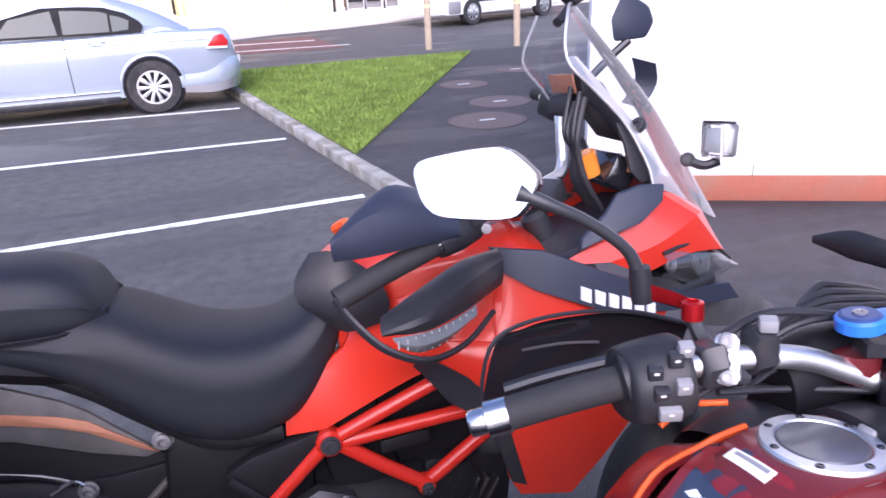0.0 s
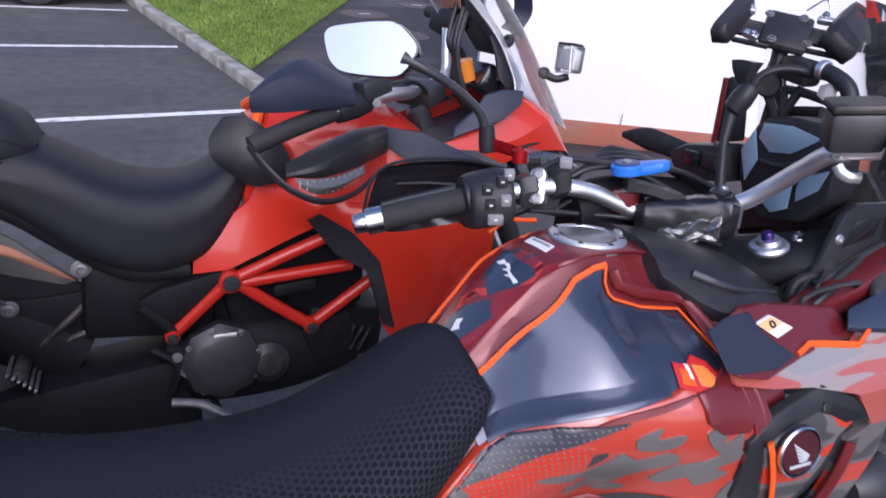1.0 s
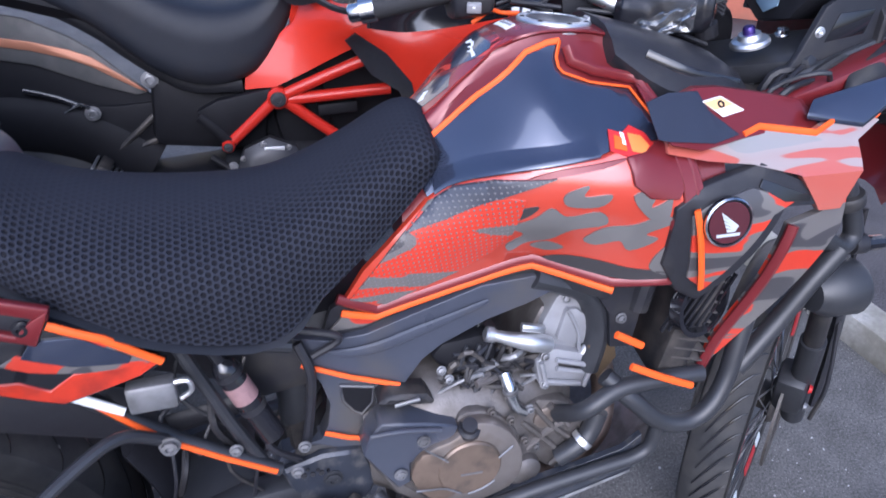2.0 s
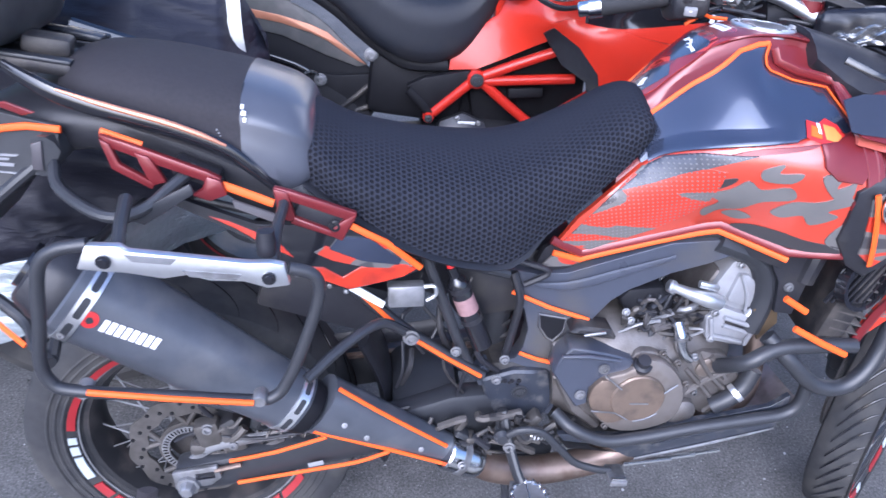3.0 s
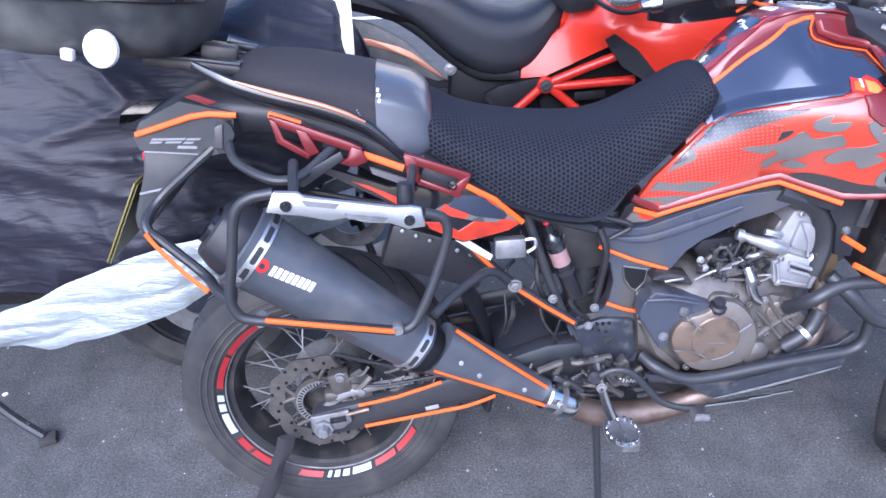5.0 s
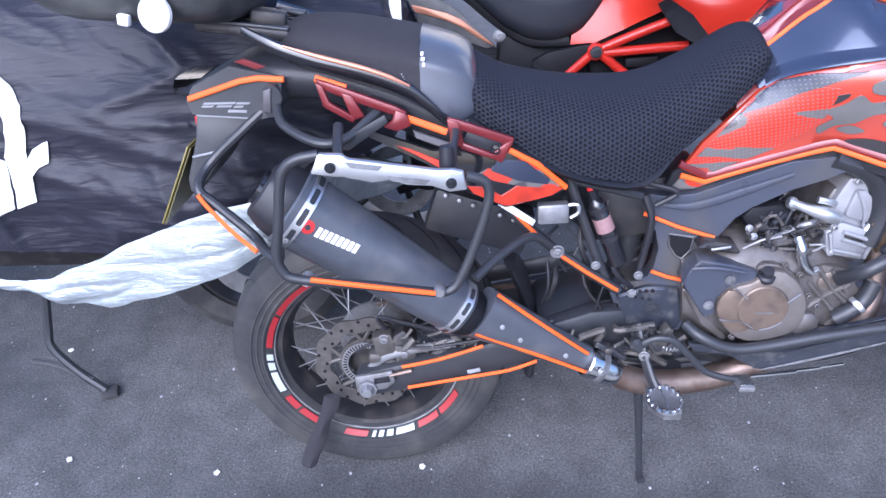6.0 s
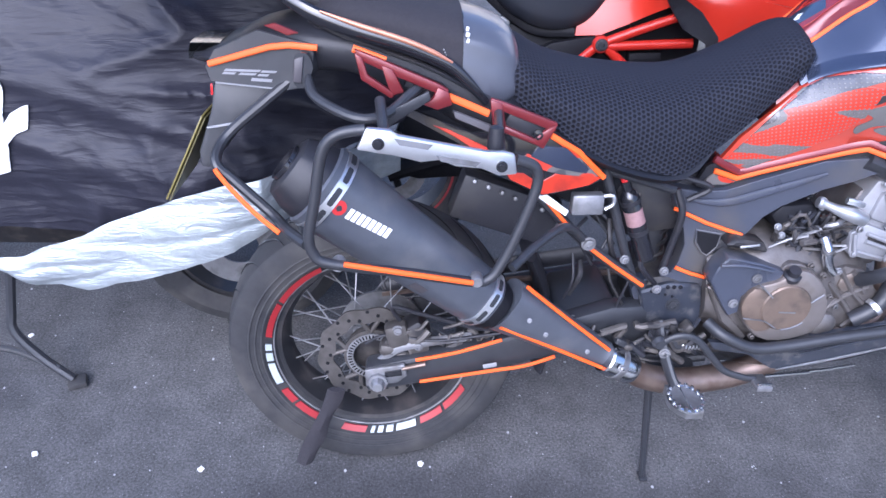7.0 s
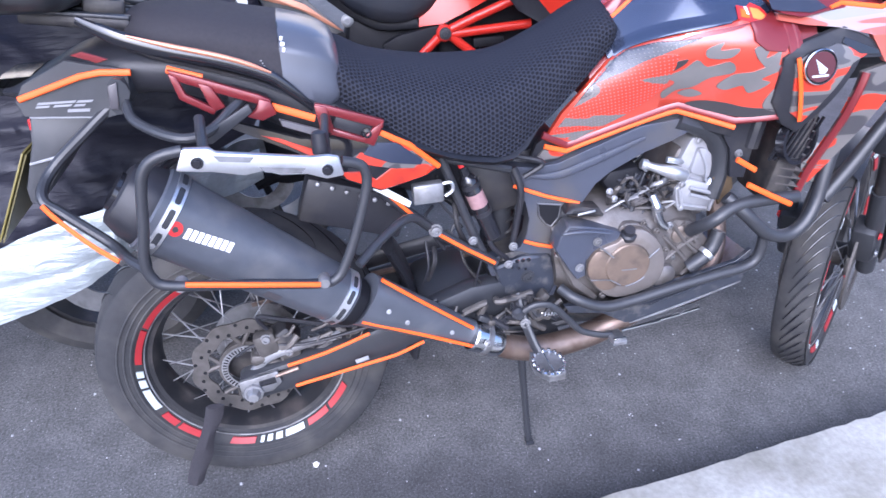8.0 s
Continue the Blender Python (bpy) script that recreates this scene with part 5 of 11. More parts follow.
for bx, bz in ((0.011, 0.966), (0.207, 0.919)):
    part("plate_bolt", lathe([(0, 0.005), (0.005, 0.005), (0.006, 0.003), (0.0095, 0.003), (0.0095, 0), (0, 0)], (bx, -0.3665 + 0.184 * (bx - 0.011), bz), (0, -1, 0), 18), GLOSSK, pl)
part("rack_arm", tube([(0.02, -0.34, 0.965), (0.015, -0.30, 0.985), (0.01, -0.25, 1.0)], 0.009, 10), BLACKM, rack)
part("rack_arm", tube([(-0.12, -0.15, 1.01), (-0.10, -0.19, 0.985), (-0.03, -0.235, 0.965), (0.02, -0.225, 0.97), (0.06, -0.19, 0.995), (0.085, -0.16, 1.01)], 0.009, 10), BLACKM, rack)
part("arm_web", plate_xz([(-0.01, 0.955), (0.09, 1.01), (0.095, 0.995), (0.02, 0.945)], -0.225, 0.006, 0.002), BLACKM, rack)
part("rack_arm", tube([(0.21, -0.30, 0.925), (0.21, -0.25, 0.95), (0.215, -0.19, 0.965)], 0.008, 10), BLACKM, rack)
part("arm_knob", lathe([(0, 0.02), (0.012, 0.016), (0.014, 0), (0.014, -0.02), (0, -0.02)], (0.20, -0.29, 0.955), (0, 0, 1), 12), BLACKP, rack)
part("rack_strut", tube([(0.245, -0.29, 0.71), (0.30, -0.24, 0.735), (0.36, -0.19, 0.745), (0.41, -0.155, 0.70)], 0.009, 10), BLACKM, rack)
part("strut_bolt", bolt((0.415, -0.165, 0.698), (0, -1, 0), 0.011, 0.01), ALUM, rack)
part("rear_loop", tube([(-0.115, -0.31, 0.765), (-0.15, -0.27, 0.77), (-0.185, -0.215, 0.775), (-0.255, -0.195, 0.835), (-0.285, -0.186, 0.865), (-0.27, -0.14, 0.90), (-0.20, -0.13, 0.96), (-0.15, -0.12, 1.0)], 0.010, 10, 5), BLACKM, rack)
part("tape_line", tape([(-0.168, -0.262, 0.762), (-0.215, -0.236, 0.79), (-0.265, -0.212, 0.835), (-0.283, -0.204, 0.858)], None, 0.005, 0.003, 0, 3), ORANGE, rack)
# left-hand rack
part("rack_left", tube([(-0.02, 0.315, 0.97), (-0.088, 0.318, 0.915), (-0.114, 0.318, 0.77), (-0.05, 0.318, 0.74), (0.19, 0.30, 0.702), (0.26, 0.297, 0.78), (0.262, 0.297, 0.90), (0.0, 0.315, 0.97)], 0.0095, 10, 5), BLACKM, rack)
part("cross_bar", tube([(-0.115, -0.3, 0.765), (-0.16, -0.1, 0.77), (-0.16, 0.1, 0.77), (-0.115, 0.3, 0.765)], 0.009, 8, 4), BLACKM, rack)

# ---- tail, seat rails, rear panels ----
yt = spline_field([(-0.34, 1.03, -0.115), (-0.3, 1.0, -0.12), (-0.2, 1.085, -0.13), (-0.1, 1.05, -0.14), (0.05, 1.0, -0.16), (0.2, 0.95, -0.165), (0.35, 0.88, -0.165), (0.43, 0.83, -0.145), (-0.1, 1.13, -0.14), (0.1, 1.06, -0.15), (-0.3, 0.9, -0.11), (-0.16, 0.99, -0.125), (0.2, 1.02, -0.145)])
tail = part("tail_cowl", loft([mirrored([(-0.325, 0, 1.04), (-0.325, -0.03, 1.04), (-0.33, -0.085, 1.03), (-0.325, -0.06, 1.015), (-0.325, 0, 1.015)]),
                               mirrored([(-0.28, 0, 1.05), (-0.28, -0.08, 1.048), (-0.28, -0.105, 1.03), (-0.28, -0.08, 1.01), (-0.28, 0, 1.01)]),
                               mirrored([(-0.19, 0, 1.09), (-0.19, -0.09, 1.082), (-0.19, -0.115, 1.04), (-0.18, -0.09, 1.0), (-0.18, 0, 1.0)]),
                               mirrored([(-0.05, 0, 1.11), (-0.05, -0.10, 1.085), (-0.05, -0.125, 1.05), (-0.05, -0.10, 1.01), (-0.05, 0, 1.0)]),
                               mirrored([(0.12, 0, 1.06), (0.12, -0.1, 1.05), (0.12, -0.13, 1.0), (0.12, -0.11, 0.94), (0.12, 0, 0.93)]),
                               mirrored([(0.30, 0, 0.98), (0.30, -0.1, 0.96), (0.30, -0.14, 0.92), (0.30, -0.13, 0.83), (0.30, 0, 0.82)]),
                               mirrored([(0.43, 0, 0.90), (0.43, -0.09, 0.89), (0.43, -0.13, 0.87), (0.43, -0.12, 0.83), (0.43, 0, 0.82)])], 4, 3), BLACKP, adv)
tp = part("tail_side_panel", side_panel([(-0.293, 0.994), (-0.30, 1.02), (-0.282, 1.048), (-0.204, 1.085), (-0.105, 1.064), (-0.112, 1.02), (-0.122, 0.99), (-0.166, 0.979)], yt, -0.004, 0.01), DUSTK, tail, "black tail panel with grey decal")
part("tape_line", tape([(-0.293, 1.025), (-0.25, 1.038), (-0.185, 1.058), (-0.15, 1.063), (-0.10, 1.061)], yt, 0.0055, 0.003, -0.008), ORANGE, tp)
for x0, x1, zz in ((-0.268, -0.206, 1.0145), (-0.272, -0.25, 1.009), (-0.243, -0.214, 1.0085), (-0.204, -0.178, 1.0135), (-0.21, -0.192, 1.007)):
    part("model_decal", side_panel([(x0, zz - 0.0015), (x0 + 0.004, zz + 0.0022), (x1 + 0.004, zz + 0.0018), (x1, zz - 0.0018)], yt, -0.0065, 0.003, bevel=0), GREYDECAL, tp)
part("model_decal", side_panel([(-0.222, 0.9965), (-0.22, 1.0015), (-0.184, 1.0), (-0.186, 0.995)], yt, -0.0065, 0.003, bevel=0), GREYDECAL, tp)
part("decal_line", side_panel([(-0.285, 0.9905), (-0.285, 0.993), (-0.175, 0.984), (-0.175, 0.982)], yt, -0.0065, 0.003, bevel=0), GREYDECAL, tp)
part("turn_signal", loft([[(-0.13 + a, -0.15 + b, 1.024 + c) for a, b, c in ((-0.008, -0.012, 0.025), (0.012, -0.012, 0.03), (0.02, 0.01, 0.0), (0.005, -0.012, -0.03), (-0.012, -0.012, -0.02))], [(-0.12 + a, -0.10 + b, 1.024 + c) for a, b, c in ((-0.008, -0.012, 0.02), (0.012, -0.012, 0.025), (0.02, 0.01, 0.0), (0.005, -0.012, -0.02), (-0.012, -0.012, -0.015))]], 2, 2), DUSTK, tail)
part("signal_lens", slab([(-0.138, -0.167, 1.045), (-0.122, -0.167, 1.05), (-0.128, -0.167, 1.003), (-0.143, -0.167, 1.006)], (0, 0.006, 0), 0.002), SHINYV, tail)
ph = part("plate_holder", plate_xz([(-0.291, 0.989), (-0.170, 0.984), (-0.243, 0.914), (-0.295, 0.85), (-0.315, 0.825), (-0.334, 0.826), (-0.334, 0.856), (-0.302, 0.939)], -0.115, 0.23, 0.008), DUSTK, tail, "black number plate holder")
part("holder_rib", tube([(-0.312, -0.117, 0.905), (-0.285, -0.117, 0.910), (-0.245, -0.117, 0.918)], 0.0025, 6), GREYDECAL, ph)
part("number_plate", slab([(-0.318, -0.115, 0.925), (-0.318, 0.085, 0.925), (-0.405, 0.085, 0.758), (-0.405, -0.115, 0.758)], (-0.003, 0, 0.002), 0.001), PLATEY, tail, "yellow number plate with a dark bar")
part("plate_backing", slab([(-0.316, -0.113, 0.923), (-0.316, 0.083, 0.923), (-0.4025, 0.083, 0.757), (-0.4025, -0.113, 0.757)], (0.002, 0, -0.0012), 0), PLATEK, tail)
part("plate_bar", slab([(-0.337, -0.09, 0.888), (-0.337, 0.07, 0.888), (-0.387, 0.07, 0.79), (-0.387, -0.09, 0.79)], (-0.003, 0, 0.002), 0), GLOSSK, tail)
part("tail_lamp", loft([mirrored([(-0.34, 0, 1.048), (-0.34, -0.06, 1.047), (-0.342, -0.07, 1.02), (-0.342, 0, 1.018)]), mirrored([(-0.285, 0, 1.05), (-0.285, -0.065, 1.049), (-0.295, -0.075, 1.022), (-0.295, 0, 1.02)])], 1, 2), SMOKE, tail)
part("reflector", slab([(-0.309, -0.074, 0.975), (-0.304, -0.076, 0.976), (-0.305, -0.076, 0.955), (-0.310, -0.074, 0.955)], (0, 0.004, 0), 0.001), TAILRED, tail)
part("red_trim", side_panel([(-0.19, 1.095), (-0.17, 1.10), (-0.13, 1.085), (-0.15, 1.08)], yt, -0.012, 0.006), CANDY, tail)

# grab rail along the pillion seat
gr = part("grab_rail", tube([(-0.17, -0.125, 1.148), (-0.13, -0.138, 1.128), (-0.094, -0.146, 1.112), (-0.035, -0.15, 1.092), (0.046, -0.152, 1.070), (0.107, -0.152, 1.047), (0.137, -0.152, 1.031), (0.17, -0.15, 1.00), (0.198, -0.145, 0.970)], [0.008, 0.013, 0.014, 0.014, 0.013, 0.012, 0.010, 0.007], 10, 4, flat=0.75), GLOSSK, adv, "gloss black grab rail with copper edge tape")
part("copper_edge", tube([(-0.092, -0.158, 1.123), (-0.032, -0.162, 1.104), (0.048, -0.164, 1.081), (0.098, -0.163, 1.062), (0.133, -0.16, 1.044)], [0.002, 0.0045, 0.005, 0.0045, 0.002], 8, 4), COPPER, gr)
part("grab_rail_left", tube([(-0.16, 0.11, 1.155), (-0.05, 0.13, 1.115), (0.09, 0.14, 1.066), (0.22, 0.155, 0.985)], 0.014, 8, 5), GLOSSK, gr)

# red pannier mount brackets
RB1 = part("red_bracket", plate_xz([(-0.036, 1.069), (0.007, 1.054), (0.107, 1.014), (0.127, 1.003), (0.122, 0.990), (0.04, 1.022), (-0.022, 1.048)], -0.188, 0.012, 0.003), CANDY, tail, "anodised red pannier bracket")
for poly in ([(0.010, 1.044), (0.030, 1.037), (0.050, 0.998), (0.030, 0.992), (0.022, 1.006)], [(0.107, 1.008), (0.126, 1.001), (0.134, 0.978), (0.108, 0.968), (0.082, 0.977), (0.098, 0.988)], [(-0.035, 1.064), (-0.021, 1.056), (-0.012, 1.026), (0.034, 0.996), (0.028, 0.986), (-0.024, 1.018)]):
    part("bracket_leg", plate_xz(poly, -0.192, 0.012, 0.003), CANDY, RB1)
RB2 = part("red_bracket", plate_xz([(0.2, 0.99), (0.222, 0.984), (0.324, 0.947), (0.32, 0.93), (0.226, 0.965), (0.205, 0.972)], -0.186, 0.012, 0.003), CANDY, tail, "anodised red pannier bracket")
for poly in ([(0.199, 0.988), (0.221, 0.982), (0.233, 0.931), (0.207, 0.938)], [(0.324, 0.946), (0.301, 0.899), (0.278, 0.911), (0.284, 0.92), (0.304, 0.936)], [(0.222, 0.93), (0.29, 0.905), (0.285, 0.918), (0.228, 0.942)]):
    part("bracket_leg", plate_xz(poly, -0.189, 0.012, 0.003), CANDY, RB2)
part("mount_block", box((0.085, -0.15, 1.0), (0.07, 0.03, 0.03), (0, 22, 0), 0.006), BLACKP, tail)
part("mount_block", box((0.265, -0.165, 0.935), (0.075, 0.03, 0.035), (0, 25, 0), 0.006), BLACKP, tail)
part("mount_bolt", bolt((0.12, -0.168, 0.99), (0, -1, 0), 0.008, 0.006), GLOSSK, tail)
part("mount_bolt", bolt((0.29, -0.184, 0.925), (0, -1, 0), 0.008, 0.006), GLOSSK, tail)
part("tape_line", tape([(-0.038, 1.066), (0.018, 1.048)], yt, 0.0065, 0.003, -0.022), ORANGE, tail)
part("tape_line", tape([(0.126, 0.99), (0.199, 0.962)], yt, 0.0065, 0.003, -0.022), ORANGE, tail)
part("silver_strip", side_panel([(0.135, 0.965), (0.205, 0.94), (0.205, 0.925), (0.14, 0.95)], yt, -0.014, 0.006), SHINYV, tail)
sp = part("rear_side_panel", side_panel([(0.30, 0.925), (0.315, 0.925), (0.372, 0.892), (0.432, 0.832), (0.40, 0.82), (0.308, 0.806), (0.235, 0.842), (0.16, 0.90), (0.05, 0.955), (0.05, 0.968), (0.17, 0.925), (0.21, 0.925)], yt, -0.012, 0.012), GLOSSK, tail, "gloss black rear side panel with orange flame print")
part("flame_print", side_panel([(0.30, 0.832), (0.33, 0.85), (0.395, 0.843), (0.425, 0.835), (0.40, 0.822), (0.31, 0.808), (0.245, 0.84), (0.235, 0.855), (0.27, 0.852)], yt, -0.0145, 0.004), FLAMEFADE, sp)
part("flame_print", side_panel([(0.10, 0.938), (0.13, 0.93), (0.20, 0.90), (0.225, 0.87), (0.19, 0.888), (0.14, 0.918)], yt, -0.0145, 0.004), FLAMEFADE, sp)
part("flame_print", side_panel([(0.256, 0.879), (0.275, 0.889), (0.33, 0.864), (0.39, 0.848), (0.398, 0.856), (0.424, 0.84), (0.405, 0.838), (0.34, 0.848), (0.285, 0.864)], yt, -0.0148, 0.004), CAMO, sp)
part("flame_print", side_panel([(0.315, 0.918), (0.372, 0.888), (0.425, 0.838), (0.405, 0.842), (0.36, 0.885)], yt, -0.0145, 0.004), CAMO, sp)
part("tape_line", tape([(0.315, 0.923), (0.369, 0.892), (0.428, 0.836)], yt, 0.0055, 0.003, -0.017), ORANGE, sp)
part("dark_inset", side_panel([(0.295, 0.905), (0.345, 0.9), (0.395, 0.856), (0.39, 0.847), (0.33, 0.862), (0.28, 0.885)], yt, -0.016, 0.006), NAVY, sp)
part("lock_bolt", lathe([(0, 0.006), (0.012, 0.005), (0.014, 0), (0, 0)], (0.21, -0.17, 0.90), (0, -1, 0), 16), REDDECAL, sp)

# pillion seat
def seat_ring(x, zt, zb, hw, crown=0.02):
    return mirrored([(x, 0, zt), (x, -hw * 0.6, zt - crown * 0.4), (x, -hw * 0.93, zt - crown - 0.012), (x, -hw, zt - crown - 0.04), (x, -hw * 0.96, zb), (x, 0, zb)])


ps = part("pillion_seat", loft([seat_ring(-0.128, 1.118, 1.10, 0.06), seat_ring(-0.118, 1.138, 1.095, 0.085), seat_ring(-0.07, 1.153, 1.078, 0.115), seat_ring(0.02, 1.147, 1.055, 0.132), seat_ring(0.10, 1.132, 1.03, 0.138), seat_ring(0.165, 1.119, 0.995, 0.140)], 5, 4), FABRIC, adv, "black fabric pillion seat with a shiny grey front panel")
part("front_panel", loft([seat_ring(0.152, 1.1225, 1.002, 0.1425), seat_ring(0.19, 1.112, 0.975, 0.141), seat_ring(0.225, 1.099, 0.962, 0.136), seat_ring(0.25, 1.080, 0.975, 0.125), seat_ring(0.264, 1.045, 0.99, 0.105)], 4, 4), SEATV, ps, "shiny grey vinyl front panel")
part("panel_seam", tube([(0.152, y, 1.1225 - 0.02 * (0.4 if abs(y) < 0.1 else 1.6) - (0.004 if abs(y) < 0.06 else 0.0)) for y in (-0.132, -0.085, -0.04, 0.0, 0.04, 0.085)], 0.0016, 6, 3), VINYL, ps)
for k in range(3):
    part("label_stroke", box((0.1575 + 0.001 * k, -0.1415, 1.098 - 0.010 * k), (0.005 + 0.002 * (k % 2), 0.003, 0.0075), (0, 12, 0), 0.001), WHITEDECAL, ps)
for k in range(12):
    part("stitch", box((0.118 + 0.0022 * k, -0.1415, 1.062 - 0.0048 * k), (0.002, 0.002, 0.0022), (0, 0, 0), 0), GREYDECAL, ps)
part("piping", tube([(-0.12, -0.092, 1.10), (-0.06, -0.120, 1.078), (0.02, -0.135, 1.055), (0.10, -0.141, 1.028), (0.17, -0.140, 0.992)], 0.004, 6, 4), VINYL, ps)

# rider seat with mesh cover
def rider_ring(x, zt, zb, hw):
    c = 0.143 * hw
    return [(x, hw * 0.97, zb), (x, hw, zb + (zt - zb) * 0.4), (x, hw * 0.88, zt - c * 2.7), (x, hw * 0.5, zt - c * 0.95), (x, 0, zt), (x, -hw * 0.5, zt - c * 0.8), (x, -hw * 0.88, zt - c * 2.0), (x, -hw, zb + (zt - zb) * 0.4), (x, -hw * 0.97, zb)]


part("rider_seat", loft([rider_ring(0.235, 1.075, 0.985, 0.115), rider_ring(0.262, 1.07, 0.965, 0.14), rider_ring(0.32, 1.042, 0.93, 0.16), rider_ring(0.42, 1.022, 0.875, 0.175), rider_ring(0.52, 1.016, 0.85, 0.175), rider_ring(0.58, 1.02, 0.845, 0.165), rider_ring(0.63, 1.035, 0.88, 0.15), rider_ring(0.70, 1.068, 0.94, 0.138), rider_ring(0.765, 1.105, 1.0, 0.122), rider_ring(0.80, 1.108, 1.035, 0.108), rider_ring(0.818, 1.085, 1.045, 0.085)], 6, 6, closed=False, uv=True), MESHSEAT, adv, "black honeycomb mesh seat cover over the rider seat")
part("seat_base", loft([mirrored([(x, 0, z), (x, -w_, z - 0.005), (x, -w_, z - 0.03), (x, 0, z - 0.04)]) for x, z, w_ in ((0.24, 0.985, 0.12), (0.33, 0.93, 0.15), (0.45, 0.875, 0.16), (0.58, 0.855, 0.15), (0.66, 0.93, 0.12), (0.78, 1.05, 0.08))], 3, 2), VINYL, adv)


# ---- tank and front bodywork ----
ys = spline_field([(0.66, 0.86, -0.095), (0.73, 0.81, -0.085), (0.70, 0.93, -0.10), (0.80, 1.064, -0.068), (0.85, 1.115, -0.068), (0.82, 0.97, -0.135), (0.87, 1.055, -0.15), (0.93, 1.182, -0.066), (0.93, 0.91, -0.128), (0.96, 1.07, -0.19),
                   (0.95, 1.14, -0.128), (0.985, 1.195, -0.066), (0.985, 1.16, -0.084), (1.05, 1.08, -0.2), (1.05, 0.87, -0.175), (1.05, 0.97, -0.205), (1.077, 1.139, -0.105), (1.15, 1.0, -0.235), (1.12, 0.9, -0.215), (1.16, 1.1, -0.18), (1.22, 1.12, -0.185), (1.32, 1.0, -0.235), (1.25, 0.88, -0.23), (1.25, 0.76, -0.2), (1.42, 1.1, -0.18)])
ztop = {0.76: 1.055, 0.80: 1.092, 0.85: 1.146, 0.90: 1.190, 0.95: 1.210, 1.0: 1.213, 1.06: 1.206, 1.12: 1.182, 1.18: 1.15}
secs = []
for x, zt in ztop.items():
    zs = [zt - 0.02, zt - 0.05 if x < 0.85 else 1.13 - 0.0 * x, 1.06, 1.0, 0.93]
    zs = [min(z, zt - 0.012 - 0.012 * k) for k, z in enumerate(zs)]
    secs.append(mirrored([(x, 0, zt), (x, -0.054 if 0.9 < x < 1.1 else -0.04, zt - 0.004)] + [(x, min(-0.05, ys(x, z) + 0.013), z) for z in zs] + [(x, 0, 0.92)]))
tank = part("fuel_tank", loft(secs, 4, 3), CANDY, adv, "candy red fuel tank with blue black panels and graphics")
# dark blue knee panel
part("tank_panel", side_panel([(0.798, 1.066), (0.833, 1.098), (0.869, 1.132), (0.937, 1.183), (0.968, 1.194), (0.984, 1.196), (0.978, 1.178), (0.982, 1.16), (1.02, 1.147), (1.075, 1.136), (1.105, 1.088), (1.035, 1.089), (0.998, 1.077), (0.954, 1.072), (0.927, 1.067), (0.862, 1.049), (0.817, 1.025), (0.792, 1.005), (0.782, 1.03)], ys, -0.001, 0.008, 0.012), NAVY, tank, "glossy dark blue tank panel")
part("tape_line", tape([(0.796, 1.066), (0.833, 1.099), (0.869, 1.132), (0.937, 1.184), (0.968, 1.195), (0.986, 1.197)], ys, 0.0042, 0.002, -0.003), ORANGE, tank)
part("tape_line", tape([(0.986, 1.197), (0.979, 1.178), (0.980, 1.166), (0.986, 1.159), (1.02, 1.148), (1.077, 1.139), (1.084, 1.125), (1.118, 1.06)], ys, 0.0042, 0.002, -0.003), ORANGE, tank)
# the far flank bulges out under the same tape
def far_y(x, z):
    xs = list(ztop)
    return -ys(x, z) + 0.035 * min(1.0, max(0.0, (float(np.interp(x, xs, [ztop[k] for k in xs])) - z) / 0.07))


part("far_flank", side_panel([(0.80, 1.066), (0.833, 1.10), (0.869, 1.134), (0.937, 1.186), (0.97, 1.19), (1.06, 1.16), (1.09, 1.10), (1.12, 1.0), (1.06, 0.90), (0.94, 0.92), (0.83, 0.88), (0.72, 0.84), (0.76, 0.95)], far_y, -0.006, 0.008), CAMOTOP, tank, "printed far flank of the tank")
part("tape_line", tube([(x, far_y(x, z) + 0.004, z) for x, z in dense([(0.796, 1.066), (0.833, 1.099), (0.869, 1.132), (0.937, 1.184), (0.968, 1.195), (0.986, 1.197)])], 0.004, 6, 1), ORANGE, tank)
# printed side cover below the crease
part("tank_side_cover", side_panel([(0.792, 1.003), (0.817, 1.023), (0.862, 1.047), (0.927, 1.065), (0.998, 1.075), (1.035, 1.087), (1.09, 1.087), (1.12, 1.03), (1.105, 1.0), (1.128, 0.895), (1.06, 0.882), (0.943, 0.912), (0.83, 0.872), (0.72, 0.832), (0.672, 0.850), (0.70, 0.90)], ys, -0.005, 0.012), FLAMERED, tank, "orange red side cover with grey flame print")


def flame(pts, mat, off=-0.0072, label=""):
    """A printed lick of flame: a closed outline rounded off and laid on the side of the tank."""
    q = [(x, 0.0, z) for x, z in pts]
    n = len(q)
    out = []
    for i in range(n):
        p0, p1, p2, p3 = (Vector(q[(i + k) % n]) for k in (-1, 0, 1, 2))
        out += [0.5 * ((2 * p1) + (p2 - p0) * t + (2 * p0 - 5 * p1 + 4 * p2 - p3) * t * t + (3 * p1 - p0 - 3 * p2 + p3) * t ** 3) for t in (0.0, 0.25, 0.5, 0.75)]
    return part("flame_lick", side_panel([(p.x, p.z) for p in out], ys, off, 0.003, 0.02, 0), mat, tank, label)


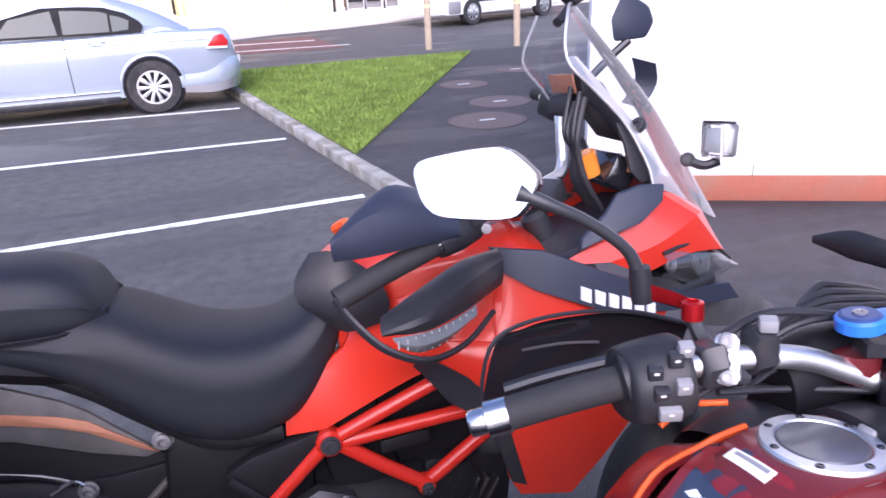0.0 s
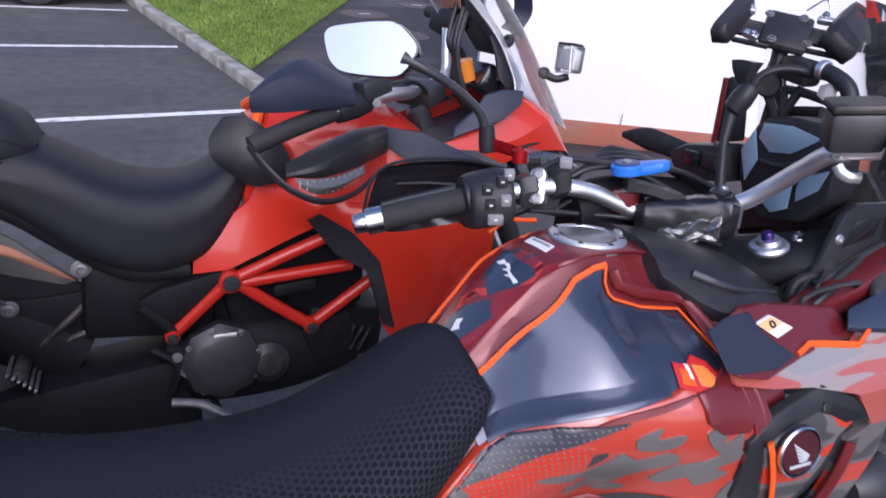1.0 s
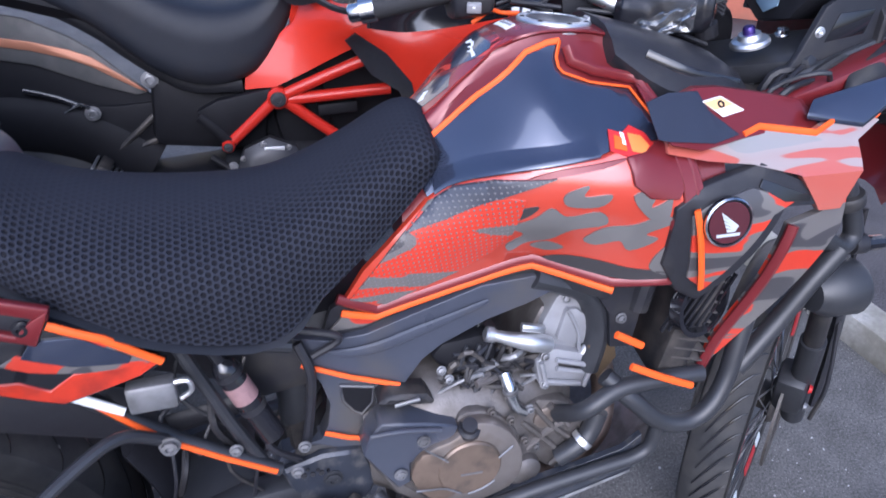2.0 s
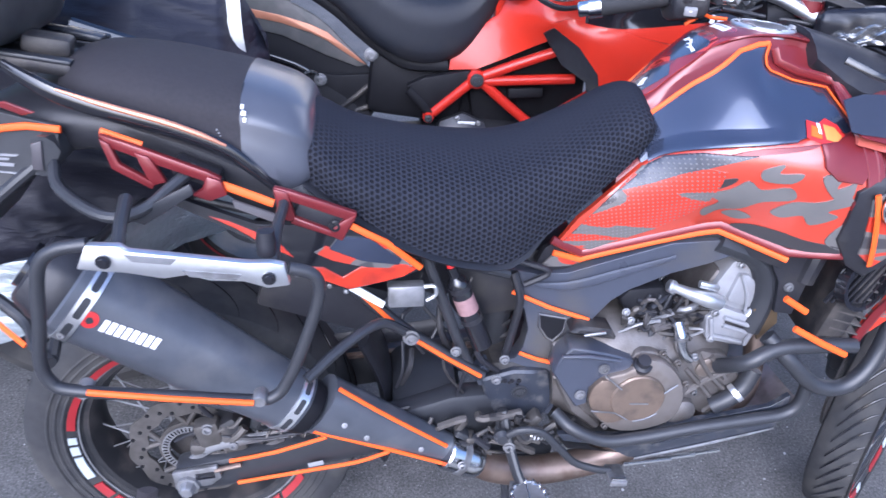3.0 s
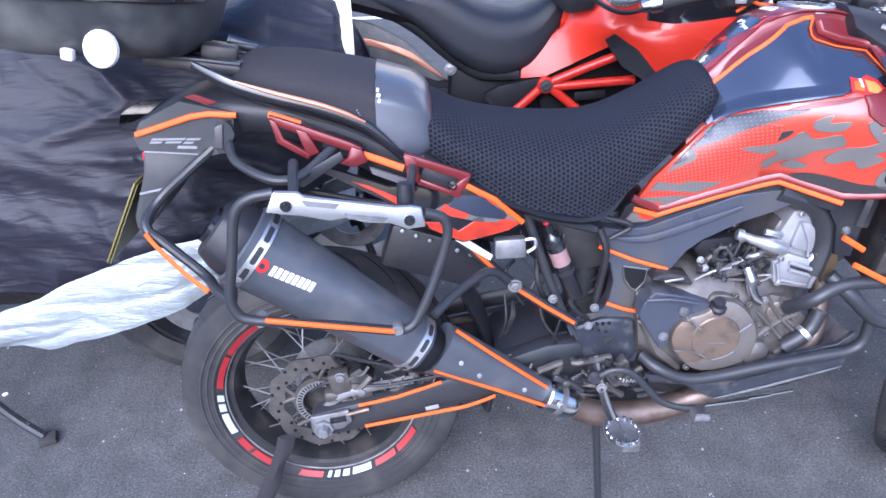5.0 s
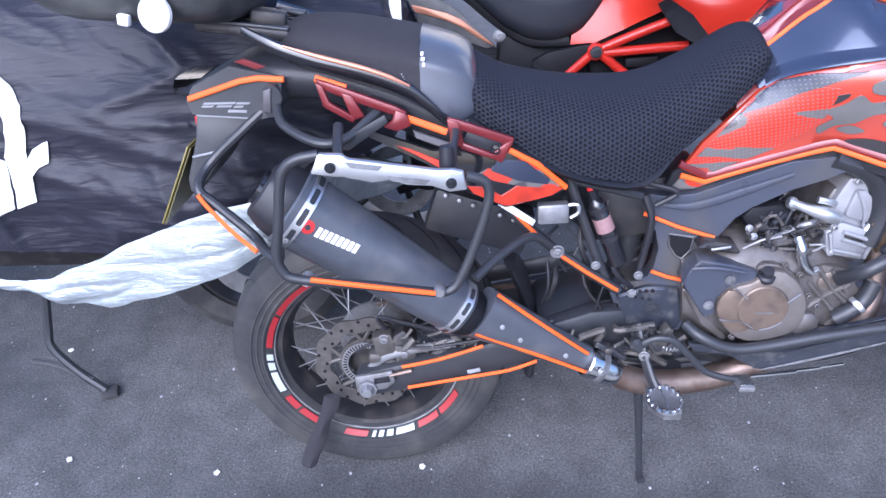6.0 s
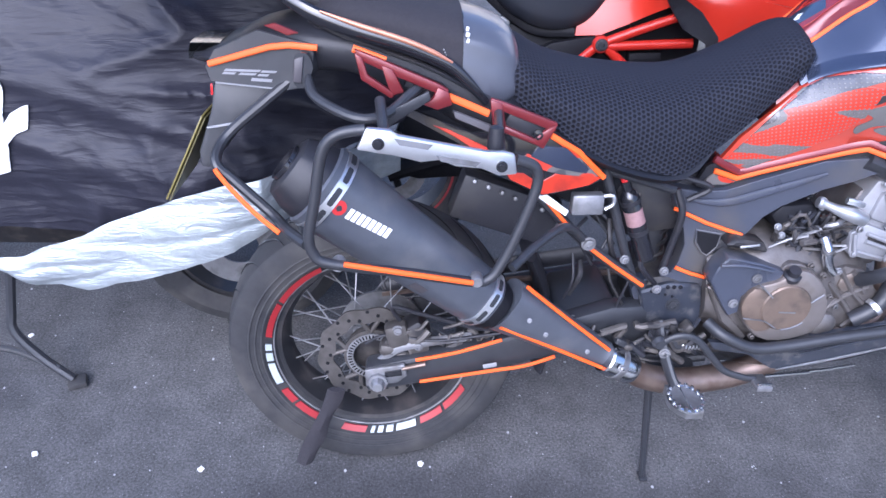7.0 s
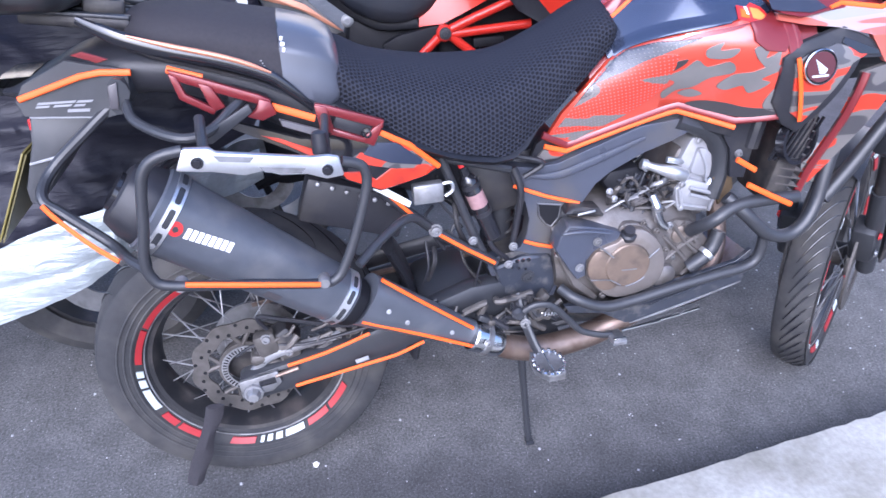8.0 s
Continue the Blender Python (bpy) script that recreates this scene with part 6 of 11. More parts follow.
# flame licks, from the knee towards the radiator
part("knee_pad", side_panel([(0.68, 0.853), (0.735, 0.93), (0.792, 1.003), (0.83, 1.022), (0.905, 1.02), (0.898, 0.955), (0.878, 0.925), (0.83, 0.888), (0.732, 0.836)], ys, -0.0082, 0.005), CAMODOT, tank, "dotted grip pad with flame print")
part("grip_strip", side_panel([(0.758, 0.958), (0.80, 1.008), (0.824, 1.026), (0.87, 1.044), (0.94, 1.053), (0.899, 1.034), (0.854, 1.010), (0.807, 0.981)], ys, -0.0105, 0.006), CARBON, tank, "dark dotted grip strip")
for pts in (((0.892, 0.974), (0.919, 0.990), (0.939, 1.010), (0.962, 0.996), (1.0, 1.006), (1.014, 0.984), (0.974, 0.971), (0.952, 0.950), (0.924, 0.942), (0.906, 0.923), (0.896, 0.938), (0.914, 0.960)),
            ((0.994, 0.954), (1.015, 0.978), (1.051, 0.984), (1.083, 1.0), (1.099, 0.989), (1.069, 0.969), (1.086, 0.961), (1.056, 0.938), (1.039, 0.954), (1.012, 0.944)),
            ((0.952, 1.031), (0.980, 1.044), (0.976, 1.029), (1.010, 1.032), (0.997, 1.014), (0.958, 1.014)),
            ((1.038, 1.030), (1.069, 1.037), (1.064, 1.012), (1.086, 1.022), (1.092, 1.030), (1.088, 0.985), (1.060, 1.000)),
            ((1.094, 0.942), (1.112, 0.956), (1.124, 0.902), (1.088, 0.908)),
            ((0.93, 0.935), (0.955, 0.925), (0.975, 0.934), (0.95, 0.945))):
    flame(pts, GREYPRINT, label="grey printed flame")
flame(((0.885, 0.998), (0.921, 1.012), (0.914, 0.997), (0.894, 0.985)), DARKPRINT)
flame(((0.955, 0.908), (0.982, 0.918), (1.025, 0.914), (1.063, 0.906), (1.112, 0.904), (1.118, 0.893), (1.064, 0.884), (1.004, 0.893)), DARKPRINT)
flame(((0.90, 1.045), (0.95, 1.056), (1.0, 1.066), (1.03, 1.076), (0.99, 1.070), (0.94, 1.062)), CANDY)
# up-facing ledge under the blue panel, and the pale glossy corner
LEDGE = [(0.80, 1.010), (0.817, 1.024), (0.84, 1.038), (0.862, 1.049), (0.895, 1.060), (0.927, 1.067), (0.96, 1.072), (0.998, 1.077)]
part("tank_ledge", loft([[(x, ys(x, z + 0.02) - 0.001, z + 0.02), (x, ys(x, z + 0.010) - 0.003 - 0.004 * w_, z + 0.011), (x, ys(x, z) - 0.005 - 0.009 * w_, z + 0.004), (x, ys(x, z) - 0.005 - 0.009 * w_, z - 0.001), (x, ys(x, z) - 0.003, z - 0.004)] for (x, z), w_ in zip(LEDGE, (0.0, 0.3, 0.7, 1.0, 1.0, 0.8, 0.4, 0.0))], 3, 2, closed=False), NAVY, tank, "glossy dark blue ledge catching the sky")
part("corner_field", side_panel([(1.03, 1.078), (1.06, 1.082), (1.088, 1.092), (1.118, 1.05), (1.10, 1.022), (1.06, 1.026), (1.036, 1.045)], ys, -0.0095, 0.005), CANDY, tank, "glossy red corner field")
# red edge trim and lower orange line
part("red_trim", tape([(0.662, 0.856), (0.720, 0.826), (0.83, 0.867), (0.943, 0.905), (1.05, 0.875), (1.118, 0.888), (1.137, 0.915), (1.125, 1.01), (1.12, 1.06), (1.108, 1.11), (1.09, 1.148), (1.03, 1.16), (1.0, 1.172), (0.995, 1.19)], ys, 0.008, 0.005, -0.005), CANDY, tank)
part("edge_trim", side_panel([(1.085, 1.145), (1.10, 1.14), (1.125, 1.09), (1.135, 1.03), (1.118, 1.0), (1.138, 0.885), (1.118, 0.88), (1.094, 0.99), (1.108, 1.02), (1.10, 1.07)], ys, -0.011, 0.01), CANDY, tank, "dark red front tank edge")
lw = part("lower_cover", side_panel([(0.640, 0.792), (0.652, 0.835), (0.668, 0.848), (0.720, 0.824), (0.83, 0.864), (0.943, 0.902), (1.055, 0.868), (1.055, 0.836), (0.94, 0.866), (0.83, 0.828), (0.715, 0.788), (0.67, 0.780)], ys, -0.003, 0.012), BLACKP, tank, "black lower tank cover with orange tape")
part("cover_tip", side_panel([(0.648, 0.796), (0.668, 0.822), (0.719, 0.806), (0.755, 0.818), (0.70, 0.797)], ys, -0.0075, 0.006), CAMO, lw)
part("tape_line", tape([(0.667, 0.830), (0.718, 0.813), (0.83, 0.856), (0.943, 0.892), (1.053, 0.860)], ys, 0.0055, 0.003, -0.009), ORANGE, lw)
# crown sticker and labels
stk = part("sticker", side_panel([(1.012, 1.083), (1.018, 1.104), (1.035, 1.10), (1.05, 1.106), (1.068, 1.098), (1.078, 1.083), (1.05, 1.074), (1.03, 1.078)], ys, -0.006, 0.003), REDDECAL, tank, "small red and orange printed sticker")
part("sticker_mark", side_panel([(1.018, 1.086), (1.023, 1.099), (1.036, 1.095), (1.034, 1.083)], ys, -0.0072, 0.003), ORANGE, stk)
part("sticker_mark", side_panel([(1.04, 1.083), (1.042, 1.1), (1.06, 1.096), (1.068, 1.086), (1.055, 1.08)], ys, -0.0072, 0.003), node_mat("sticker_yellow", (0.7, 0.22, 0.05), 0.4, var=0.1), stk)
part("sticker_mark", side_panel([(1.03, 1.09), (1.032, 1.102), (1.037, 1.1), (1.035, 1.089)], ys, -0.0078, 0.003), WHITEDECAL, stk)
# top shroud in front of the cap
part("tank_top_cover", loft([mirrored([(1.06, 0, 1.217), (1.06, -0.05, 1.212), (1.06, -0.09, 1.18), (1.06, -0.06, 1.16), (1.06, 0, 1.16)]), mirrored([(1.13, 0, 1.20), (1.13, -0.08, 1.19), (1.12, -0.135, 1.14), (1.12, -0.1, 1.11), (1.12, 0, 1.12)]), mirrored([(1.22, 0, 1.175), (1.22, -0.09, 1.165), (1.21, -0.155, 1.125), (1.21, -0.12, 1.09), (1.21, 0, 1.09)]), mirrored([(1.27, 0, 1.15), (1.27, -0.08, 1.14), (1.26, -0.13, 1.11), (1.26, -0.1, 1.08), (1.26, 0, 1.08)])], 3, 2), BLACKP, adv, "black plastic tank top cover")
part("air_slot", tube([(1.10, -0.10, 1.178), (1.16, -0.125, 1.155), (1.24, -0.12, 1.135)], 0.010, 8, 3, flat=0.35), GLOSSK, adv)
# fuel cap
CAPN = Vector((0.06, 0, 1)).normalized()
cap = part("fuel_cap", lathe([(0.054, -0.01), (0.054, 0.0), (0.052, 0.0025), (0.041, 0.003), (0.040, 0.001), (0.038, 0.0), (0, 0.001)], (1.007, 0.004, 1.2105), CAPN, 48), ALU, adv, "aluminium ring fuel cap with dark lid")
part("cap_lid", lathe([(0.0, 0.004), (0.037, 0.003), (0.039, 0.001), (0, 0.0005)], (1.007, 0.004, 1.2105), CAPN, 40), node_mat("cap_grey", (0.12, 0.12, 0.13), 0.3, metal=0.5, var=0.2, coat=0.3), cap)
for k in range(7):
    a = 2 * math.pi * k / 7 + 0.3
    part("cap_bolt", bolt((1.007 + 0.0465 * math.cos(a), 0.004 + 0.0465 * math.sin(a), 1.2133 - 0.06 * 0.0465 * math.cos(a)), CAPN, 0.003, 0.0012), GLOSSK, cap)
part("cap_hinge", box((1.064, 0.004, 1.210), (0.016, 0.018, 0.008), (0, 4, 0), 0.003), GREYDECAL, cap)


def tank_top(x, y):
    """Height of the tank's upper skin."""
    xs = list(ztop)
    return float(np.interp(x, xs, [ztop[k] for k in xs])) - 1.6 * y * y


def top_print(poly, mat, off=0.002, label="", name="top_graphic", parent=None):
    """A thin print laid on the upper skin of the tank."""
    b3 = bmesh.new()
    b3.faces.new([b3.verts.new((x, y, 0)) for x, y in poly])
    for lo, hi, nrm, idx in ((min(p[0] for p in poly), max(p[0] for p in poly), (1, 0, 0), 0), (min(p[1] for p in poly), max(p[1] for p in poly), (0, 1, 0), 1)):
        k = math.ceil(lo / 0.008) * 0.008
        while k < hi:
            co = [0, 0, 0]
            co[idx] = k
            bmesh.ops.bisect_plane(b3, geom=b3.verts[:] + b3.edges[:] + b3.faces[:], plane_co=co, plane_no=nrm, dist=1e-6)
            k += 0.008
    for v in b3.verts:
        v.co.z = tank_top(v.co.x, v.co.y) + off
    ret = bmesh.ops.extrude_face_region(b3, geom=b3.faces[:])
    for v in ret["geom"]:
        if isinstance(v, bmesh.types.BMVert):
            v.co.z -= 0.003
    return part(name, b3, mat, parent or tank, label)


lb = top_print([(0.927, 0.036), (0.940, 0.036), (0.942, -0.014), (0.928, -0.015)], WHITEDECAL, 0.0032, "white warning label", "warning_label")
top_print([(0.9345, 0.030), (0.9375, 0.030), (0.939, -0.010), (0.9355, -0.010)], GREYDECAL, 0.0040, "", "label_bar", lb)
top_print([(0.785, 0.03), (0.80, 0.045), (0.85, 0.055), (0.93, 0.06), (0.945, 0.03), (0.945, -0.03), (0.925, -0.05), (0.87, -0.05), (0.82, -0.042), (0.79, -0.025)], CAMOTOP, 0.0022, "dark red and blue flame print")
# rear top print: dark blue fields with pale script strokes, red flames between
top_print([(0.892, 0.043), (0.905, 0.045), (0.898, 0.008), (0.900, -0.034), (0.896, -0.043), (0.878, -0.035), (0.863, -0.017), (0.851, -0.004), (0.863, 0.021), (0.874, 0.024)], NAVY, 0.0030, "dark blue printed field")
top_print([(0.796, 0.024), (0.812, 0.032), (0.83, 0.022), (0.85, -0.012), (0.84, -0.038), (0.826, -0.03), (0.806, -0.016)], NAVY, 0.0030, "dark blue printed field")
top_print([(0.822, 0.03), (0.842, 0.02), (0.853, -0.005), (0.862, -0.006), (0.852, 0.025), (0.838, 0.04)], CAMO, 0.0022)
top_print([(0.878, -0.035), (0.895, -0.032), (0.925, -0.022), (0.915, -0.04), (0.89, -0.05)], CAMO, 0.0022)
# a pale brush-script squiggle in four strokes
for pts in ([(0.885, 0.034), (0.891, 0.025), (0.889, 0.016), (0.886, 0.020), (0.884, 0.026)], [(0.887, 0.018), (0.890, 0.010), (0.886, -0.001), (0.8835, 0.003), (0.886, 0.010)], [(0.881, 0.012), (0.885, 0.002), (0.881, -0.014), (0.879, -0.010), (0.882, 0.001)], [(0.877, 0.000), (0.882, -0.010), (0.880, -0.030), (0.876, -0.026), (0.8785, -0.012)]):
    top_print(pts, WHITEDECAL, 0.0036, "", "script_stroke")
top_print([(0.806, 0.008), (0.818, 0.014), (0.822, 0.004), (0.816, 0.002), (0.813, -0.004)], WHITEDECAL, 0.0034, "white wing shape", "wing_mark")

# radiator shroud with round badge
sh = part("radiator_shroud", side_panel([(1.13, 0.872), (1.098, 0.92), (1.096, 1.01), (1.135, 1.038), (1.218, 1.062), (1.308, 1.024), (1.310, 1.0), (1.256, 1.003), (1.228, 0.945), (1.205, 0.905), (1.166, 0.852)], ys, -0.012, 0.014), BLACKP, adv, "black radiator shroud with flame print and round badge")
part("shroud_print", side_panel([(1.135, 0.90), (1.118, 1.0), (1.142, 1.016), (1.200, 1.034), (1.27, 1.012), (1.236, 0.995), (1.208, 0.945), (1.166, 0.876)], ys, -0.015, 0.005), CAMOHOT, sh)
part("shroud_recess", side_panel([(1.215, 1.044), (1.292, 1.016), (1.294, 1.008), (1.25, 1.012), (1.21, 1.034)], ys, -0.0155, 0.004), GLOSSK, sh)
part("tape_line", tape([(1.119, 1.012), (1.138, 0.945), (1.157, 0.882)], ys, 0.0055, 0.003, -0.020), ORANGE, sh)
MAROON = node_mat("dark_maroon", (0.06, 0.012, 0.018), 0.3, var=0.1)
BC = Vector((1.163, ys(1.163, 0.995) - 0.018, 0.994))
bdg = part("badge", lathe([(0.0, 0.004), (0.030, 0.004), (0.031, 0.006), (0.034, 0.006), (0.035, 0.0), (0, 0)], BC, (-0.08, -1, 0.12), 36), GLOSSK, sh, "round badge with a chrome rim and silver wing shape")
part("badge_rim", lathe([(0.031, 0.005), (0.0325, 0.008), (0.0345, 0.006), (0.0345, 0.002), (0.031, 0.002)], BC, (-0.08, -1, 0.12), 36, closed=True), CHROME, bdg)
part("badge_inner", lathe([(0, 0.0062), (0.029, 0.0062), (0.029, 0.0045), (0, 0.0045)], BC, (-0.08, -1, 0.12), 30), MAROON, bdg)
BN = Vector((-0.08, -1, 0.12)).normalized()
BX = (Vector((1, 0, 0)) - BN * BN.x).normalized()
BZ = BX.cross(BN)
BZ = BZ if BZ.z > 0 else -BZ


def on_badge(a, b):
    return BC + BX * a + BZ * b + BN * 0.0064


for k in range(5):
    # feathers fan out from the root at the lower edge
    tx, tz, rx, rz = -0.0135 + 0.0024 * k, 0.0155 - 0.0060 * k, 0.014 - 0.001 * k, -0.005 - 0.0016 * k
    part("wing_feather", slab([on_badge(tx, tz), on_badge(tx + 0.0015, tz - 0.0043), on_badge(rx - 0.002, rz - 0.0014), on_badge(rx, rz)], BN * 0.0008, 0), WHITET, bdg)
part("name_bar", slab([on_badge(-0.017, -0.0155), on_badge(0.017, -0.0145), on_badge(0.0165, -0.0185), on_badge(-0.0165, -0.0195)], BN * 0.0008, 0), WHITET, bdg)
# lower red leg of the fairing
part("fairing_leg", side_panel([(1.275, 0.972), (1.335, 0.985), (1.38, 1.04), (1.375, 0.95), (1.33, 0.87), (1.27, 0.76), (1.225, 0.68), (1.235, 0.76), (1.262, 0.88)], ys, -0.004, 0.012), CAMO, adv, "flame print fairing leg")
part("red_trim", tape([(1.278, 0.972), (1.262, 0.88), (1.235, 0.76), (1.225, 0.69)], ys, 0.008, 0.005, -0.008), CANDY, adv)


def cheek(x, z):
    """Depth of the upper fairing cheek, which leans back towards its upper edge."""
    return max(-0.245, -0.18 - (1.10 - z) * 1.2) if z < 1.1 else -0.18 + (z - 1.1) * 0.5


part("upper_fairing", side_panel([(1.087, 1.078), (1.14, 1.068), (1.204, 1.061), (1.27, 1.046), (1.29, 1.022), (1.315, 0.99), (1.35, 0.99), (1.365, 1.03), (1.383, 1.075), (1.433, 1.093), (1.408, 1.112), (1.319, 1.086), (1.235, 1.097), (1.205, 1.090), (1.147, 1.084), (1.092, 1.089)], cheek, -0.004, 0.012, 0.012), CAMOGLOSS, adv, "glossy printed upper fairing cheek with sky glare in its print")
part("tape_line", tape([(1.205, 1.091), (1.234, 1.098), (1.318, 1.087), (1.408, 1.113), (1.432, 1.099)], cheek, 0.005, 0.003, -0.008), ORANGE, adv)


def shoulder(x, z):
    """Depth of the sloping red shoulder beside the instruments."""
    return -0.15 + (z - 1.145 + 0.14 * (x - 1.16)) / 0.95


part("fairing_top", side_panel([(1.085, 1.092), (1.082, 1.122), (1.106, 1.136), (1.15, 1.145), (1.19, 1.143), (1.25, 1.133), (1.33, 1.118), (1.345, 1.085), (1.29, 1.09), (1.21, 1.088), (1.13, 1.082)], shoulder, 0, 0.012), CANDY, adv, "candy red upper fairing shoulder")
part("fairing_top", side_panel([(1.085, 1.092), (1.082, 1.122), (1.106, 1.136), (1.15, 1.145), (1.19, 1.143), (1.25, 1.133), (1.33, 1.118), (1.345, 1.085), (1.29, 1.09), (1.21, 1.088), (1.13, 1.082)], lambda x, z: -shoulder(x, z), -0.012, 0.012), CANDY, adv, "candy red far fairing shoulder")
part("far_trim", loft([[(x, 0.09, zt), (x, 0.15, zt - 0.012), (x, 0.20, zt - 0.05), (x, 0.215, zt - 0.16)] for x, zt in ((0.99, 1.165), (1.04, 1.185), (1.12, 1.185), (1.20, 1.165))], 3, 3, closed=False), BLACKP, adv, "black far tank trim")
for pts, m_ in (([(0.925, 0.13, 1.186), (0.94, 0.13, 1.195), (0.955, 0.13, 1.205), (0.975, 0.13, 1.20), (1.0, 0.12, 1.20)], ORANGE), ([(0.96, 0.12, 1.215), (0.99, 0.12, 1.222), (1.02, 0.12, 1.21), (1.06, 0.12, 1.225), (1.09, 0.11, 1.23)], BLACKP), ([(0.95, 0.13, 1.20), (1.0, 0.14, 1.21), (1.06, 0.13, 1.20), (1.12, 0.11, 1.22)], BLACKP)):
    part("stray_wire", tube(pts, 0.0035, 8, 4), m_, adv)
part("fairing_rail", slab([(x, -0.15, z) for x, z in ((1.285, 1.112), (1.38, 1.143), (1.47, 1.176), (1.60, 1.215), (1.612, 1.19), (1.475, 1.150), (1.38, 1.11), (1.33, 1.085))], (0, 0.045, 0.006), 0.006), CANDY, adv, "candy red upper fairing rail")
part("dark_fin", slab([(1.31, -0.188, 1.10), (1.33, -0.17, 1.115), (1.47, -0.16, 1.14), (1.46, -0.185, 1.115), (1.40, -0.2, 1.085)], (0, 0, 0.01), 0.003), NAVY, adv)
part("dark_field", side_panel([(1.068, 1.10), (1.066, 1.137), (1.105, 1.1435), (1.152, 1.142), (1.160, 1.121), (1.197, 1.093), (1.153, 1.088), (1.085, 1.096)], shoulder, -0.0025, 0.003, bevel=0.0005), NAVYD, adv, "dark blue printed field")
yl = part("hazard_label", side_panel([(1.153, 1.131), (1.187, 1.134), (1.218, 1.117), (1.179, 1.113)], shoulder, -0.0035, 0.003, bevel=0), WHITEDECAL, adv, "orange and white hazard label")
part("label_field", side_panel([(1.155, 1.130), (1.186, 1.133), (1.203, 1.1245), (1.169, 1.121)], shoulder, -0.0042, 0.002, bevel=0), node_mat("label_orange", (0.75, 0.46, 0.2), 0.5, var=0.1), yl)
part("label_ring", lathe([(0.003, 0), (0.0055, 0), (0.0055, 0.001), (0.003, 0.001)], (1.181, shoulder(1.181, 1.1265) - 0.005, 1.1265), (0.1, -1, 0.9), 16, closed=True), GLOSSK, yl)
# radiator, fan shroud
rad = part("radiator", box((1.21, -0.13, 0.82), (0.05, 0.13, 0.30), (0, 12, -8), 0.008), DARKENG, adv)
for k in range(14):
    part("radiator_fin", box((1.205 + 0.004 * k * 0.3, -0.135, 0.70 + 0.018 * k), (0.056, 0.12, 0.003), (0, 12, -8), 0), DISC, rad)
part("fan_ring", lathe([(0.048, 0), (0.056, 0), (0.056, 0.02), (0.048, 0.02)], (1.195, -0.185, 0.825), (0.3, -1, 0.1), 24, closed=True), GLOSSK, rad)
for k in range(7):
    part("fan_rib", box((1.195 + 0.012 * (k - 3), -0.195, 0.825), (0.004, 0.006, 0.095), (0, 25, 0), 0), GLOSSK, rad)
part("radiator_hose", tube([(1.16, -0.12, 0.90), (1.13, -0.15, 0.86), (1.12, -0.15, 0.80)], 0.018, 10), BLACKP, rad)
part("frame_down_bracket", side_panel([(1.045, 0.875), (1.12, 0.89), (1.125, 0.80), (1.115, 0.73), (1.08, 0.735), (1.07, 0.80), (1.05, 0.83)], lambda x, z: -0.155, 0, 0.03, bevel=0.004), BLACKP, adv)
part("bracket_bolt", bolt((1.09, -0.157, 0.79), (0, -1, 0), 0.007, 0.006), ALUM, adv)
part("bracket_bolt", bolt((1.155, -0.2, 0.845), (0, -1, 0), 0.008, 0.006), ALUM, adv)

# ---- crash bars ----
cb = part("crash_bar", tube([(1.42, -0.145, 1.04), (1.446, -0.144, 1.0), (1.478, -0.145, 0.945), (1.497, -0.146, 0.905), (1.502, -0.148, 0.876), (1.474, -0.155, 0.863), (1.417, -0.165, 0.897), (1.379, -0.172, 0.897), (1.34, -0.18, 0.869), (1.311, -0.186, 0.826), (1.294, -0.19, 0.78), (1.282, -0.198, 0.72), (1.273, -0.204, 0.675), (1.25, -0.212, 0.63), (1.213, -0.214, 0.604), (1.16, -0.212, 0.613), (1.104, -0.205, 0.663), (1.063, -0.18, 0.70)], 0.0155, 14, 5), BLACKM, adv, "black tubular crash bar with orange tape")
part("front_bar", tube([(1.465, -0.168, 0.868), (1.423, -0.17, 0.815), (1.379, -0.17, 0.745), (1.328, -0.175, 0.682), (1.312, -0.176, 0.664)], 0.0165, 14, 4), BLACKM, cb)
part("bar_joint", lathe([(0.026, -0.011), (0.028, -0.008), (0.028, 0.008), (0.026, 0.011)], (1.472, -0.144, 0.945), (-0.35, 0, 1), 20), BLACKP, cb)
part("side_stub", tube([(1.49, -0.146, 0.865), (1.52, -0.15, 0.861), (1.565, -0.15, 0.859)], 0.013, 10), GLOSSK, cb)
part("stub_collar", lathe([(0.017, -0.012), (0.018, 0.012)], (1.515, -0.15, 0.862), (1, 0, 0), 14), BLACKP, cb)
part("mid_bar", tube([(1.005, -0.15, 0.61), (1.025, -0.2, 0.655), (1.079, -0.2, 0.686), (1.157, -0.2, 0.692), (1.225, -0.2, 0.69)], 0.0145, 12, 5), BLACKM, cb)
part("tape_line", tape([(1.056, -0.205, 0.797), (1.104, -0.205, 0.768)], None, 0.006, 0.004, 0, 1), ORANGE, cb)
part("tape_line", tape([(1.083, -0.217, 0.742), (1.14, -0.22, 0.712), (1.199, -0.217, 0.682)], None, 0.006, 0.004, 0, 2), ORANGE, cb)
part("lower_bar", tube([(0.70, -0.15, 0.505), (0.728, -0.18, 0.49), (0.79, -0.19, 0.466), (0.862, -0.19, 0.470), (0.972, -0.19, 0.492), (1.069, -0.19, 0.508), (1.14, -0.19, 0.52), (1.166, -0.19, 0.545), (1.17, -0.19, 0.60)], 0.0125, 12, 5), BLACKM, cb)
part("fog_lamp", lathe([(0, -0.05), (0.032, -0.045), (0.046, -0.02), (0.05, 0.03), (0.045, 0.04), (0, 0.042)], (1.478, -0.165, 0.79), (1, 0, 0.05), 24), BLACKM, cb, "round black fog lamp")
